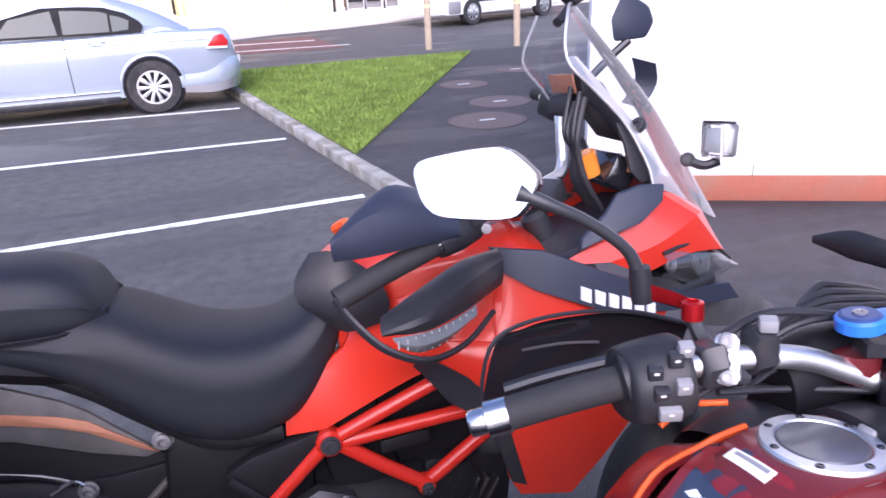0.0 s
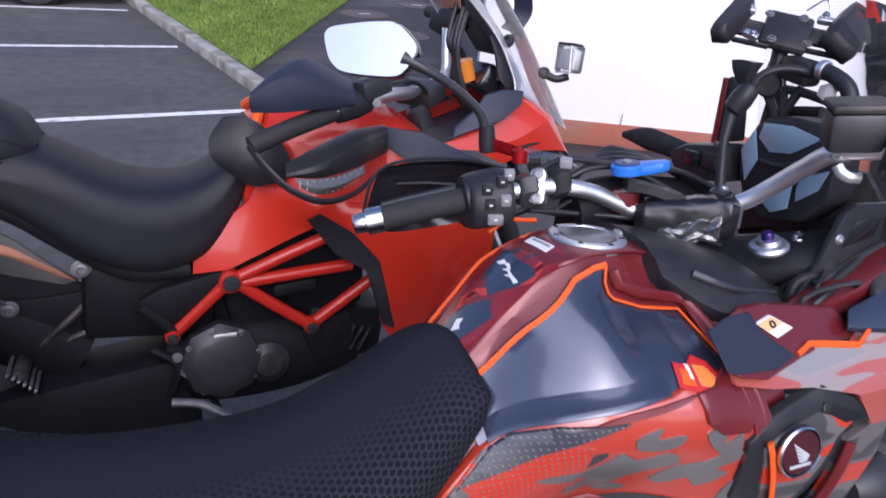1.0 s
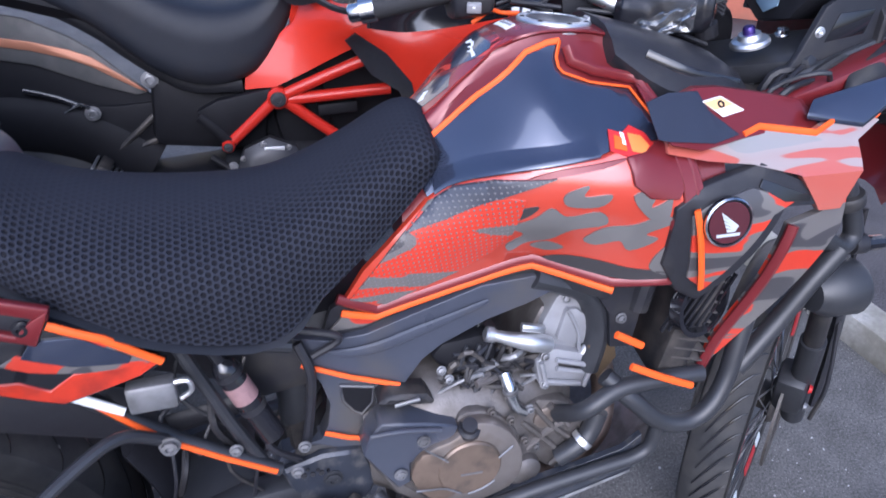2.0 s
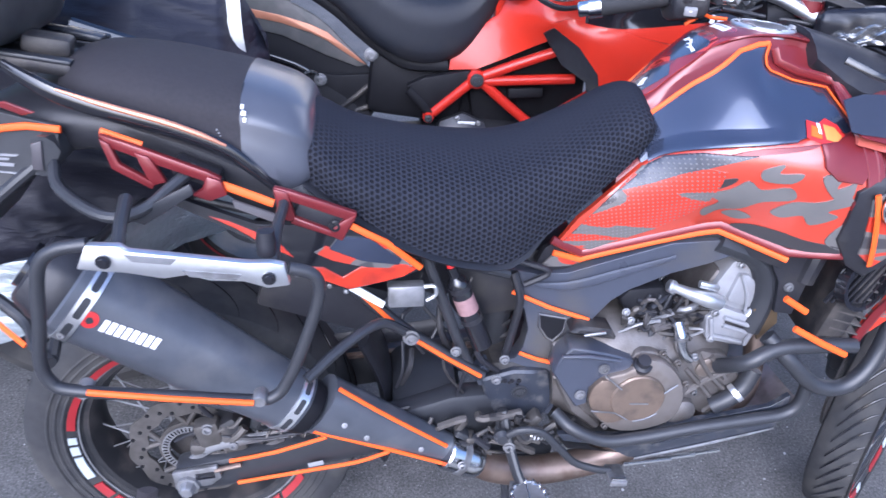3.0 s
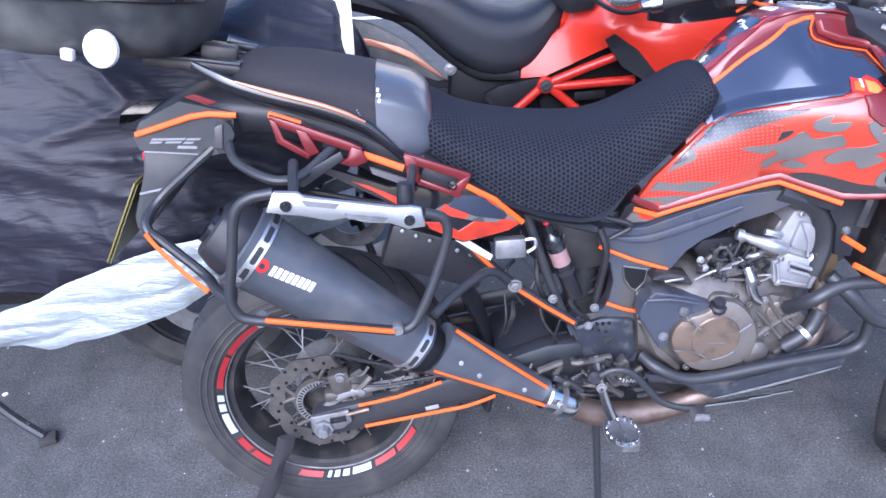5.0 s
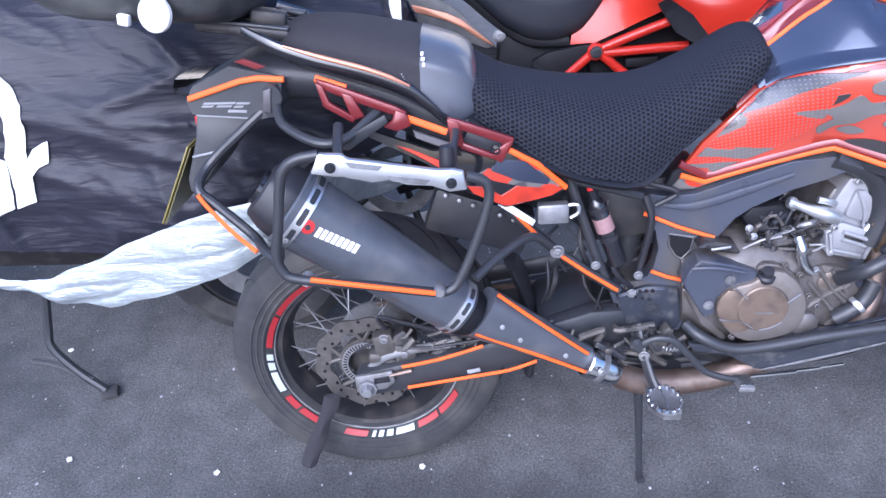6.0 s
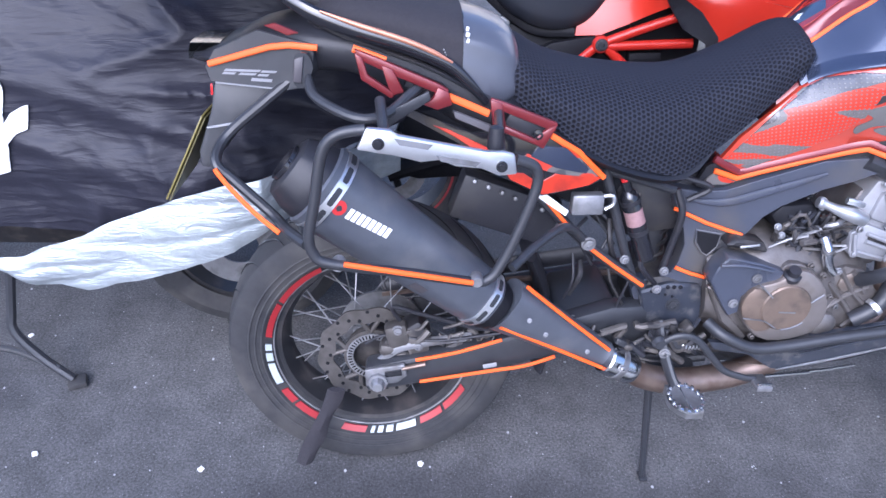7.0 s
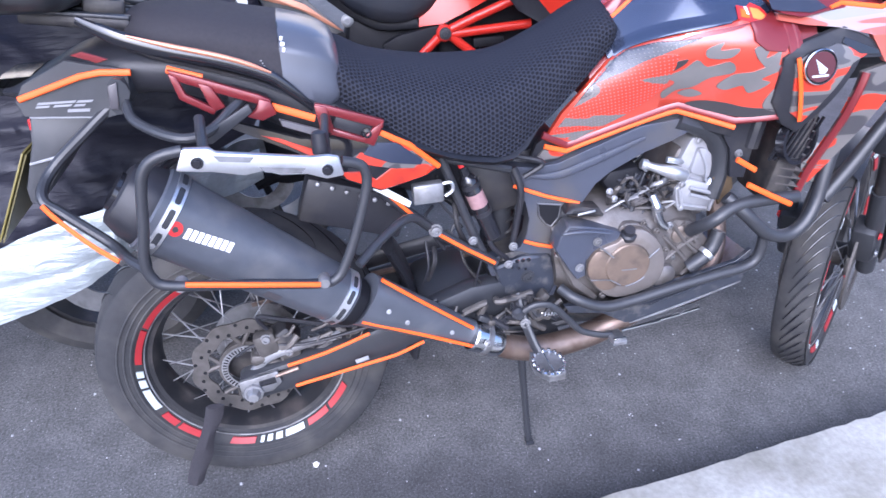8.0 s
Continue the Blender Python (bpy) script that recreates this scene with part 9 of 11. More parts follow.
# joints and brackets under the cradle
part("cradle_post", tube([(1.312, 0.003, 1.465), (1.306, 0.0, 1.44), (1.30, 0.0, 1.415)], [0.012, 0.011, 0.014], 10, 3), BLACKP, am)
part("cradle_foot", box((1.30, -0.045, 1.432), (0.03, 0.055, 0.034), (8, 0, -10), 0.008), BLACKP, am)
part("lock_joint", lathe([(0.015, -0.012), (0.018, -0.008), (0.018, 0.008), (0.015, 0.012), (0, 0.012)], (1.298, 0.0, 1.408), (-0.8, -0.5, 0.1), 18), DARKENG, am)
for q0, q1 in (((1.30, 0.006, 1.40), (1.30, -0.022, 1.362)), ((1.305, -0.02, 1.40), (1.302, -0.03, 1.365)), ((1.30, -0.03, 1.372), (1.31, -0.045, 1.41))):
    part("mount_bracket", tube([q0, q1], 0.0065, 8, 1), BLACKP, am)
part("cross_arm", tube([(1.308, -0.018, 1.404), (1.31, -0.055, 1.402), (1.31, -0.098, 1.394)], 0.0065, 8, 2), BLACKM, am)
part("rubber_pad", tube([(1.33, -0.016, 1.371), (1.33, -0.042, 1.375), (1.33, -0.068, 1.378)], 0.008, 10, 2), GRIPR, am)
part("elbow_tube", tube([(1.292, -0.078, 1.436), (1.29, -0.10, 1.433), (1.29, -0.125, 1.42), (1.288, -0.137, 1.398), (1.28, -0.142, 1.38)], 0.0105, 12, 4), BLACKP, am)
part("elbow_ring", lathe([(0.010, -0.005), (0.013, -0.004), (0.013, 0.004), (0.010, 0.005)], (1.291, -0.086, 1.437), (0, -1, -0.1), 16, closed=True), ALU, am)
part("mount_nut", lathe([(0.0125, -0.008), (0.0125, 0.008), (0.006, 0.010), (0, 0.010)], (1.285, -0.102, 1.409), (-0.7, -0.6, 0.3), 6), ALUM, am)
# dash and fairing
ds = part("dash_unit", slab([(1.368, y, z) for y, z in ((0.096, 1.294), (0.070, 1.338), (0.053, 1.352), (0.0, 1.358), (-0.045, 1.354), (-0.078, 1.325), (-0.078, 1.245), (-0.04, 1.205), (0.03, 1.19), (0.075, 1.22), (0.09, 1.25))], (0.06, 0, 0.0), 0.008), BLACKP, adv, "instrument panel with pale blue display")
for nm, pts in (("display", ((0.058, 1.319), (0.052, 1.343), (0.0, 1.346), (-0.052, 1.335), (-0.006, 1.305), (0.033, 1.300))), ("side_lens", ((0.088, 1.294), (0.067, 1.331), (0.053, 1.284), (0.071, 1.246))), ("lower_lens", ((0.034, 1.222), (0.010, 1.259), (-0.018, 1.264), (-0.017, 1.222), (0.011, 1.208))), ("corner_lens", ((-0.026, 1.255), (-0.031, 1.275), (-0.074, 1.294), (-0.062, 1.261), (-0.029, 1.236)))):
    part(nm, slab([(1.3665, y, z) for y, z in pts], (-0.003, 0, 0), 0.001), SCREENB, ds, "pale blue display" if nm == "display" else "")
part("dash_rib", tube([(1.362, 0.045, 1.285), (1.360, 0.0, 1.286), (1.360, -0.07, 1.316)], 0.004, 6, 3), BLACKM, ds)
# dark inner shroud, cable loops and a fluid pot beyond the bar
ish = part("inner_shroud", loft([[(x, y0, zt - 0.11), (x, y0 - 0.012, zt - 0.05), (x, y0 - 0.004, zt - 0.012), (x, y0 + 0.02, zt), (x, y0 + 0.05, zt - 0.02), (x, y0 + 0.06, zt - 0.1)] for x, y0, zt in ((1.06, 0.10, 1.235), (1.10, 0.10, 1.258), (1.17, 0.10, 1.258), (1.25, 0.10, 1.248), (1.32, 0.10, 1.235), (1.37, 0.095, 1.20))], 3, 3), DEEPK, adv, "black inner cockpit shroud")
for k in range(5):
    part("cable_loop", tube([(1.03 + 0.01 * k, 0.125, 1.245 + 0.004 * k), (1.08 + 0.012 * k, 0.112 + 0.008 * k, 1.275 + 0.004 * k), (1.16, 0.10 + 0.012 * k, 1.274 + 0.005 * k), (1.25, 0.09 + 0.012 * k, 1.262), (1.33, 0.06, 1.22 - 0.006 * k)], 0.0045, 8, 5), BLACKP, ish)
part("fluid_pot", lathe([(0, 0), (0.022, 0.0), (0.024, 0.012), (0.024, 0.03), (0, 0.032)], (1.13, 0.085, 1.215), (0, 0, 1), 18), CANDY, ish, "dark red fluid pot")
# dark cockpit side panels; a dark plate added behind blocks the view through
ipn = part("inner_panel", slab([(x, -0.105, z) for x, z in ((1.30, 1.10), (1.345, 1.165), (1.375, 1.235), (1.40, 1.25), (1.48, 1.245), (1.57, 1.225), (1.57, 1.19), (1.50, 1.165), (1.40, 1.125))], (0, 0.012, 0), 0.004), BLACKP, adv, "black inner cockpit panel")
part("panel_rib", tube([(1.335, -0.108, 1.135), (1.42, -0.108, 1.165), (1.53, -0.108, 1.20)], 0.006, 8, 2), BLACKM, ipn)
part("panel_recess", slab([(x, -0.107, z) for x, z in ((1.385, 1.185), (1.40, 1.225), (1.46, 1.23), (1.45, 1.195))], (0, 0.004, 0), 0.001), GLOSSK, ipn)
part("panel_clip", bolt((1.372, -0.106, 1.20), (0, -1, 0), 0.006, 0.004), ALU, ipn)
part("cockpit_block_plate", slab([(1.47, y, z) for y, z in ((-0.12, 1.0), (-0.115, 1.22), (-0.06, 1.28), (0.09, 1.28), (0.15, 1.24), (0.16, 1.0))], (0.012, 0, 0), 0.004), DARKENG, adv)
fin = part("fairing_fin", slab([(1.385, 0.165, 1.29), (1.385, 0.163, 1.39), (1.385, 0.155, 1.404), (1.385, 0.128, 1.387), (1.385, 0.118, 1.30)], (0.02, 0.0, 0.0), 0.004), BLACKP, adv, "dark fairing fin with red edge")
part("red_edge", rod((1.383, 0.165, 1.29), (1.383, 0.16, 1.40), 0.005, 8), CANDY, fin)
blk = part("switch_block", slab([(1.355, 0.245, 1.262), (1.355, 0.20, 1.283), (1.355, 0.11, 1.297), (1.355, 0.10, 1.235), (1.355, 0.215, 1.215)], (0.08, 0, 0.0), 0.008), BLACKP, adv, "black cockpit trim with switches")
part("switch_key", box((1.352, 0.178, 1.262), (0.008, 0.034, 0.026), (0, 0, 0), 0.003), GLOSSK, blk)
part("switch_key", box((1.352, 0.135, 1.265), (0.008, 0.034, 0.028), (0, 0, 0), 0.003), DARKENG, blk)
part("hand_guard", tube([(0.0, 0, 0), (0.06, 0, 0.006), (0.16, 0, 0.0)], [0.006, 0.022, 0.018], 12, 4, flat=0.45), BLACKP, adv, "black tapered hand guard end").matrix_basis = pose(1.355, 0.372, 1.268, 0, 4, -78)
part("wind_screen", loft([[(1.50, -0.17, 1.2), (1.52, 0, 1.22), (1.50, 0.17, 1.2)], [(1.47, -0.16, 1.35), (1.49, 0, 1.37), (1.47, 0.16, 1.35)], [(1.42, -0.13, 1.5), (1.44, 0, 1.53), (1.42, 0.13, 1.5)]], 4, 4, closed=False), CLEAR, adv, "clear low windscreen")
part("screen_bracket", tube([(1.40, 0.09, 1.20), (1.42, 0.1, 1.30), (1.43, 0.09, 1.42)], 0.014, 8, 3, flat=0.5), BLACKP, adv)
# gloss black sheet; the shade of the cavity is in its colour
part("cockpit_cowl", loft([[(1.28, -0.19, 1.06), (1.30, 0, 1.07), (1.28, 0.20, 1.06)], [(1.42, -0.18, 1.08), (1.44, 0, 1.09), (1.42, 0.2, 1.08)], [(1.60, -0.13, 1.07), (1.64, 0, 1.08), (1.60, 0.14, 1.07)]], 3, 3, closed=False), GLOSSK, adv, "black sheet for the shaded cockpit cavity")
part("fairing_inner", slab([(1.38, -0.185, 1.10), (1.40, -0.165, 1.14), (1.52, -0.13, 1.20), (1.56, -0.12, 1.16), (1.45, -0.17, 1.08)], (0, 0.02, 0.01), 0.006), BLACKP, adv)
part("key_switch", lathe([(0.02, 0), (0.021, 0.02), (0.012, 0.024), (0, 0.02)], (1.285, 0.035, 1.17), (-0.35, 0, 1), 18), BLACKP, adv)
part("horn_box", box((1.43, -0.10, 1.105), (0.08, 0.05, 0.05), (0, 20, 30), 0.01), DARKENG, adv)
rc = random.Random(33)
for k in range(16):
    x0, y0 = rc.uniform(1.26, 1.34), rc.uniform(-0.15, 0.06)
    part("cockpit_cable", tube([(x0, y0, 1.06), (x0 + rc.uniform(0.0, 0.06), y0 + rc.uniform(-0.05, 0.04), rc.uniform(1.10, 1.15)), (x0 + rc.uniform(0.06, 0.14), y0 + rc.uniform(-0.05, 0.05), rc.uniform(1.08, 1.16)), (x0 + rc.uniform(0.14, 0.22), y0 + rc.uniform(-0.03, 0.06), 1.08)], rc.choice((0.004, 0.005, 0.007)), 7, 4), rc.choice((BLACKP, GRIPR, BLACKM)), adv)
part("nose_cowl", loft([[(1.42, -0.18, 1.12), (1.5, 0, 1.17), (1.42, 0.18, 1.12)], [(1.60, -0.15, 1.08), (1.68, 0, 1.1), (1.60, 0.15, 1.08)], [(1.66, -0.12, 0.98), (1.73, 0, 0.98), (1.66, 0.12, 0.98)], [(1.60, -0.1, 0.9), (1.66, 0, 0.9), (1.60, 0.1, 0.9)]], 4, 3, closed=False), CANDY, adv)
part("headlamp", loft([[(1.645, -0.13, 1.05), (1.70, 0, 1.06), (1.645, 0.13, 1.05)], [(1.655, -0.12, 0.99), (1.72, 0, 0.99), (1.655, 0.12, 0.99)]], 2, 3, closed=False), SMOKE, adv)
part("curly_cord", tube([(1.44 + 0.005 * k + 0.012 * math.sin(k * 1.3), -0.235 + 0.012 * math.cos(k * 1.3), 1.10 - 0.006 * k) for k in range(24)], 0.002, 5, 3), node_mat("yellow_cord", (0.6, 0.55, 0.2), 0.5), adv, "thin yellow coiled cord")

# left mirror and hand guard
MPOLY = [(0.739, 0.343, 1.446), (0.748, 0.339, 1.459), (0.797, 0.303, 1.468), (0.832, 0.275, 1.47), (0.856, 0.247, 1.437), (0.842, 0.25, 1.408), (0.826, 0.259, 1.39), (0.757, 0.315, 1.393), (0.743, 0.33, 1.41)]
for _ in range(2):
    # round the corners of the outline
    MPOLY = [tuple(a + (b - a) * f for a, b in zip(p, q)) for p, q in zip(MPOLY, MPOLY[1:] + MPOLY[:1]) for f in (0.2, 0.8)]
MN = Vector((-0.6, -0.75, 0.2)).normalized()
MPOLY = [(x + 0.003, y, z + 0.005) for x, y, z in MPOLY]
mc = sum((Vector(p) for p in MPOLY), Vector()) / len(MPOLY)
mr = part("mirror", slab([mc + (Vector(p) - mc) * 1.03 for p in MPOLY], -MN * 0.022, 0.006), GLOSSK, adv, "angular black mirror with bright glass")
part("mirror_glass", slab([mc + (Vector(p) - mc) * 0.985 + MN * 0.0012 for p in MPOLY], MN * 0.0015, 0), MIRROR, mr)
part("mirror_stalk", tube([(0.838, 0.262, 1.425), (0.87, 0.245, 1.408), (0.91, 0.24, 1.385), (0.95, 0.235, 1.352), (0.966, 0.235, 1.325), (0.97, 0.235, 1.295)], [0.011, 0.0075, 0.007, 0.007, 0.008, 0.011], 12, 5), BLACKM, mr, "black mirror stalk")
part("stalk_boot", lathe([(0.012, 0.03), (0.014, 0.0), (0.013, -0.012), (0, -0.014)], (0.972, 0.233, 1.295), (-0.1, 0, 1), 14), BLACKP, mr)
part("mirror_adapter", loft([[(0.966, 0.242, 1.304), (0.975, 0.222, 1.306), (0.975, 0.222, 1.290), (0.966, 0.242, 1.288)], [(0.985, 0.212, 1.300), (0.990, 0.192, 1.302), (0.990, 0.192, 1.286), (0.985, 0.212, 1.284)], [(1.0, 0.184, 1.297), (0.996, 0.166, 1.298), (0.996, 0.166, 1.282), (1.0, 0.184, 1.281)]], 2, 1), CANDYB, mr, "anodised red mirror adapter")
part("adapter_post", lathe([(0.012, -0.016), (0.012, 0.003), (0.007, 0.005), (0.006, 0.001), (0, 0.001)], (0.994, 0.170, 1.294), (0, 0, 1), 16), CANDYB, mr)
part("adapter_stem", tube([(0.994, 0.170, 1.28), (0.996, 0.160, 1.262), (0.998, 0.145, 1.25)], 0.009, 10, 2), BLACKM, mr)
part("hand_guard", loft([[(0.79, 0.30, 1.15), (0.795, 0.295, 1.195), (0.81, 0.285, 1.25), (0.83, 0.27, 1.262)], [(0.86, 0.305, 1.14), (0.87, 0.31, 1.19), (0.87, 0.298, 1.247), (0.88, 0.28, 1.263)], [(0.95, 0.29, 1.15), (0.96, 0.30, 1.20), (0.965, 0.29, 1.245), (0.97, 0.27, 1.258)], [(1.03, 0.25, 1.17), (1.04, 0.255, 1.2), (1.045, 0.25, 1.228), (1.04, 0.235, 1.24)]], 4, 3, closed=False), GLOSSK, adv, "black left hand guard")
part("guard_slit", tube([(0.845, 0.296, 1.225), (0.90, 0.298, 1.222), (0.945, 0.288, 1.218)], 0.002, 6, 2), SHINYV, adv)
part("guard_edge", tube([(0.79, 0.298, 1.152), (0.79, 0.294, 1.195), (0.808, 0.284, 1.251), (0.875, 0.284, 1.266), (0.97, 0.27, 1.26), (1.04, 0.24, 1.24)], 0.003, 6, 4), BLACKP, adv)

# ---- top case on the tail rack ----
top_case = thing("top_case", "worn dark grey top case with round white reflector", "luggage case", LEAN_H @ Matrix.Translation((-0.015, 0.02, -0.022)))
tray = part("rack_tray", box((-0.17, 0, 1.16), (0.18, 0.2, 0.02), (0, 8, 0), 0.006), DARKENG, top_case, "scuffed mounting tray")
for yy in (-0.09, -0.03, 0.03, 0.09):
    part("tray_slat", box((-0.17, yy, 1.172), (0.18, 0.02, 0.008), (0, 8, 0), 0.003), BLACKM, tray)
part("tray_latch", box((-0.13, -0.04, 1.175), (0.07, 0.05, 0.03), (0, 10, 10), 0.008), DARKENG, tray)
part("latch_tongue", box((-0.10, 0.03, 1.175), (0.06, 0.03, 0.012), (0, 12, 0), 0.004), BLACKM, tray)
DUSTY = node_mat("dusty_dark_plastic", (0.035, 0.037, 0.040), 0.4, var=0.35, scale=30, bump=0.15, bscale=300, dirt=(0.12, 0.12, 0.115), dirt_amount=0.7, dirt_scale=9)


def case_ring(z, gx, gy, cx=-0.36):
    pts = []
    for k in range(16):
        a = 2 * math.pi * k / 16
        ca, sa = math.cos(a), math.sin(a)
        pts.append((cx + gx * (abs(ca) ** 0.6) * (1 if ca > 0 else -1), gy * (abs(sa) ** 0.6) * (1 if sa > 0 else -1), z + 0.10 * (-(cx + gx * ca) - 0.30)))
    return pts


lower = part("case_base", loft([case_ring(1.185, 0.13, 0.14, -0.33), case_ring(1.20, 0.18, 0.20, -0.34), case_ring(1.25, 0.22, 0.235, -0.36), case_ring(1.29, 0.235, 0.25, -0.36)], 3, 2), DUSTY, top_case)
part("case_lid", loft([case_ring(1.30, 0.235, 0.25, -0.36), case_ring(1.31, 0.24, 0.255, -0.36), case_ring(1.42, 0.235, 0.25, -0.36), case_ring(1.50, 0.20, 0.21, -0.36), case_ring(1.52, 0.12, 0.12, -0.36)], 3, 2), DUSTY, top_case)
part("lid_seam", tube([Vector(p) for p in case_ring(1.296, 0.238, 0.253, -0.36)], 0.006, 6, 2, closed=True), GLOSSK, top_case)
part("clear_hinge", box((-0.13, -0.16, 1.31), (0.05, 0.02, 0.07), (0, 0, 20), 0.008), SMOKE, top_case)
rf = part("round_reflector", lathe([(0, 0.006), (0.026, 0.005), (0.031, 0.0), (0.031, -0.008), (0, -0.01)], (-0.275, -0.232, 1.215), (-0.25, -1, 0.15), 30), WHITEP, top_case, "round white reflector")
part("small_reflector", box((-0.335, -0.215, 1.205), (0.022, 0.014, 0.02), (0, 10, -12), 0.004), WHITEP, top_case, "small white reflector")


# ---- red sport-touring motorcycle ----
duc = thing("sport_touring_motorcycle", "red sport-touring motorcycle with black seat and trellis frame", "motorcycle", pose(0, 0.953, 0, -8, 0, -2))
yd = spline_field([(0.57, 0.79, -0.125), (0.65, 0.8, -0.145), (0.73, 0.99, -0.13), (0.83, 0.9, -0.19), (0.9, 1.0, -0.2), (0.95, 1.03, -0.22), (0.82, 0.94, -0.22), (0.97, 0.7, -0.24), (1.0, 0.64, -0.23), (1.08, 0.63, -0.24), (1.22, 0.9, -0.28), (0.92, 0.93, -0.25), (1.1, 1.06, -0.26), (1.3, 1.0, -0.25), (1.47, 0.96, -0.2), (0.97, 1.1, -0.22), (1.0, 0.85, -0.27)])


def vinyl_ring(x, zt, zb, hw, c=0.035):
    return mirrored([(x, 0, zt), (x, -hw * 0.5, zt - c * 0.15), (x, -hw * 0.82, zt - c * 0.6), (x, -hw * 0.97, zt - c * 1.5), (x, -hw, zt * 0.45 + zb * 0.55), (x, -hw * 0.88, zb), (x, 0, zb)])


part("rider_seat", loft([vinyl_ring(0.06, 1.10, 1.03, 0.115), vinyl_ring(0.16, 1.09, 1.0, 0.125), vinyl_ring(0.25, 1.085, 0.95, 0.135), vinyl_ring(0.31, 1.075, 0.90, 0.145), vinyl_ring(0.37, 1.045, 0.85, 0.152), vinyl_ring(0.45, 1.005, 0.815, 0.156), vinyl_ring(0.53, 0.99, 0.81, 0.152), vinyl_ring(0.60, 1.0, 0.835, 0.14), vinyl_ring(0.65, 1.035, 0.89, 0.128), vinyl_ring(0.69, 1.09, 0.955, 0.112), vinyl_ring(0.715, 1.12, 1.02, 0.095)], 5, 4), VINYL, duc, "smooth black vinyl rider seat")
part("pillion_seat", loft([vinyl_ring(-0.16, 1.15, 1.05, 0.09), vinyl_ring(-0.10, 1.178, 1.05, 0.115), vinyl_ring(0.05, 1.18, 1.05, 0.125), vinyl_ring(0.2, 1.168, 1.046, 0.125), vinyl_ring(0.27, 1.14, 1.048, 0.112), vinyl_ring(0.303, 1.09, 1.058, 0.085)], 5, 4), VINYL, duc, "black vinyl pillion seat")
part("seat_piping", tube([(-0.10, -0.118, 1.065), (0.10, -0.129, 1.056), (0.22, -0.122, 1.052), (0.27, -0.104, 1.058), (0.303, -0.075, 1.08)], 0.004, 6, 4), GLOSSK, duc)
part("seat_base", tube([(0.05, -0.085, 1.01), (0.16, -0.09, 0.985), (0.25, -0.095, 0.935), (0.31, -0.095, 0.885), (0.37, -0.10, 0.84), (0.45, -0.115, 0.80), (0.565, -0.125, 0.80)], 0.016, 10, 4, flat=0.5), DEEPK, duc)
part("seat_bolt", bolt((0.350, -0.088, 0.814), (0, -1, 0), 0.015, 0.012), ALUM, duc)
part("grab_handle", tube([(-0.30, -0.14, 1.09), (-0.2, -0.18, 1.12), (-0.05, -0.185, 1.13), (0.06, -0.17, 1.11)], 0.013, 8, 4), BLACKP, duc)
part("tail_cowl", loft([mirrored([(-0.42, 0, 1.10), (-0.42, -0.05, 1.08), (-0.42, -0.04, 1.03), (-0.42, 0, 1.02)]), mirrored([(-0.25, 0, 1.12), (-0.25, -0.11, 1.09), (-0.25, -0.1, 1.03), (-0.25, 0, 1.02)]), mirrored([(0.0, 0, 1.07), (0.0, -0.12, 1.06), (0.0, -0.11, 1.01), (0.0, 0, 1.0)]), mirrored([(0.25, 0, 1.04), (0.25, -0.11, 1.0), (0.25, -0.09, 0.94), (0.25, 0, 0.94)])], 3, 2), DEEPK, duc)
# rear hugger plank and heat shield seen under the seat
part("side_shield", plate_xz([(-0.05, 0.99), (0.10, 0.955), (0.186, 0.912), (0.228, 0.882), (0.269, 0.841), (0.312, 0.801), (0.339, 0.777), (0.31, 0.77), (0.22, 0.80), (0.10, 0.85), (-0.05, 0.88)], -0.058, 0.012, 0.003), GUARDGREY, duc, "scuffed grey heat shield with copper edge")
part("shield_edge", plate_xz([(-0.05, 0.93), (0.10, 0.905), (0.182, 0.883), (0.226, 0.865), (0.268, 0.832), (0.311, 0.80), (0.336, 0.778), (0.311, 0.789), (0.266, 0.816), (0.223, 0.843), (0.179, 0.862), (0.10, 0.885), (-0.05, 0.91)], -0.0625, 0.006, 0.001), COPPER, duc, "scratched copper coloured edge")
part("lower_shield", plate_xz([(-0.05, 0.905), (0.10, 0.88), (0.179, 0.858), (0.266, 0.812), (0.334, 0.774), (0.37, 0.744), (0.31, 0.677), (0.24, 0.60), (-0.05, 0.62)], -0.05, 0.012, 0.003), DEEPK, duc, "black lower shield")
part("shield_slot", tube([(0.06, -0.058, 0.79), (0.13, -0.058, 0.77), (0.18, -0.057, 0.745)], 0.007, 8, 2, flat=0.4), GLOSSK, duc)
part("hanger_plate", plate_xz([(0.19, 0.75), (0.25, 0.745), (0.40, 0.755), (0.46, 0.735), (0.36, 0.65), (0.27, 0.63), (0.23, 0.60), (0.215, 0.62)], -0.06, 0.02, 0.005), DEEPK, duc)
part("hanger_strut", tube([(0.245, -0.065, 0.635), (0.31, -0.065, 0.69), (0.385, -0.060, 0.755)], 0.008, 8, 2), DARKENG, duc)
part("hanger_strut", tube([(0.30, -0.060, 0.64), (0.37, -0.060, 0.67), (0.425, -0.055, 0.72)], 0.008, 8, 2), DARKENG, duc)
part("hanger_bolt", bolt((0.204, -0.066, 0.732), (0, -1, 0), 0.014, 0.012), ALUM, duc)
part("hanger_wire", tube([(0.14, -0.060, 0.735), (0.18, -0.065, 0.755), (0.20, -0.070, 0.745)], 0.004, 6, 2), CHROME, duc)
dp = part("passenger_peg", box((0.215, -0.100, 0.61), (0.03, 0.09, 0.02), (0, 40, 0), 0.005), DARKENG, duc)
for k in range(6):
    part("peg_tooth", box((0.195 + 0.009 * k, -0.11, 0.622 - 0.009 * k), (0.006, 0.09, 0.008), (0, 40, 0), 0.001), ALU, dp)
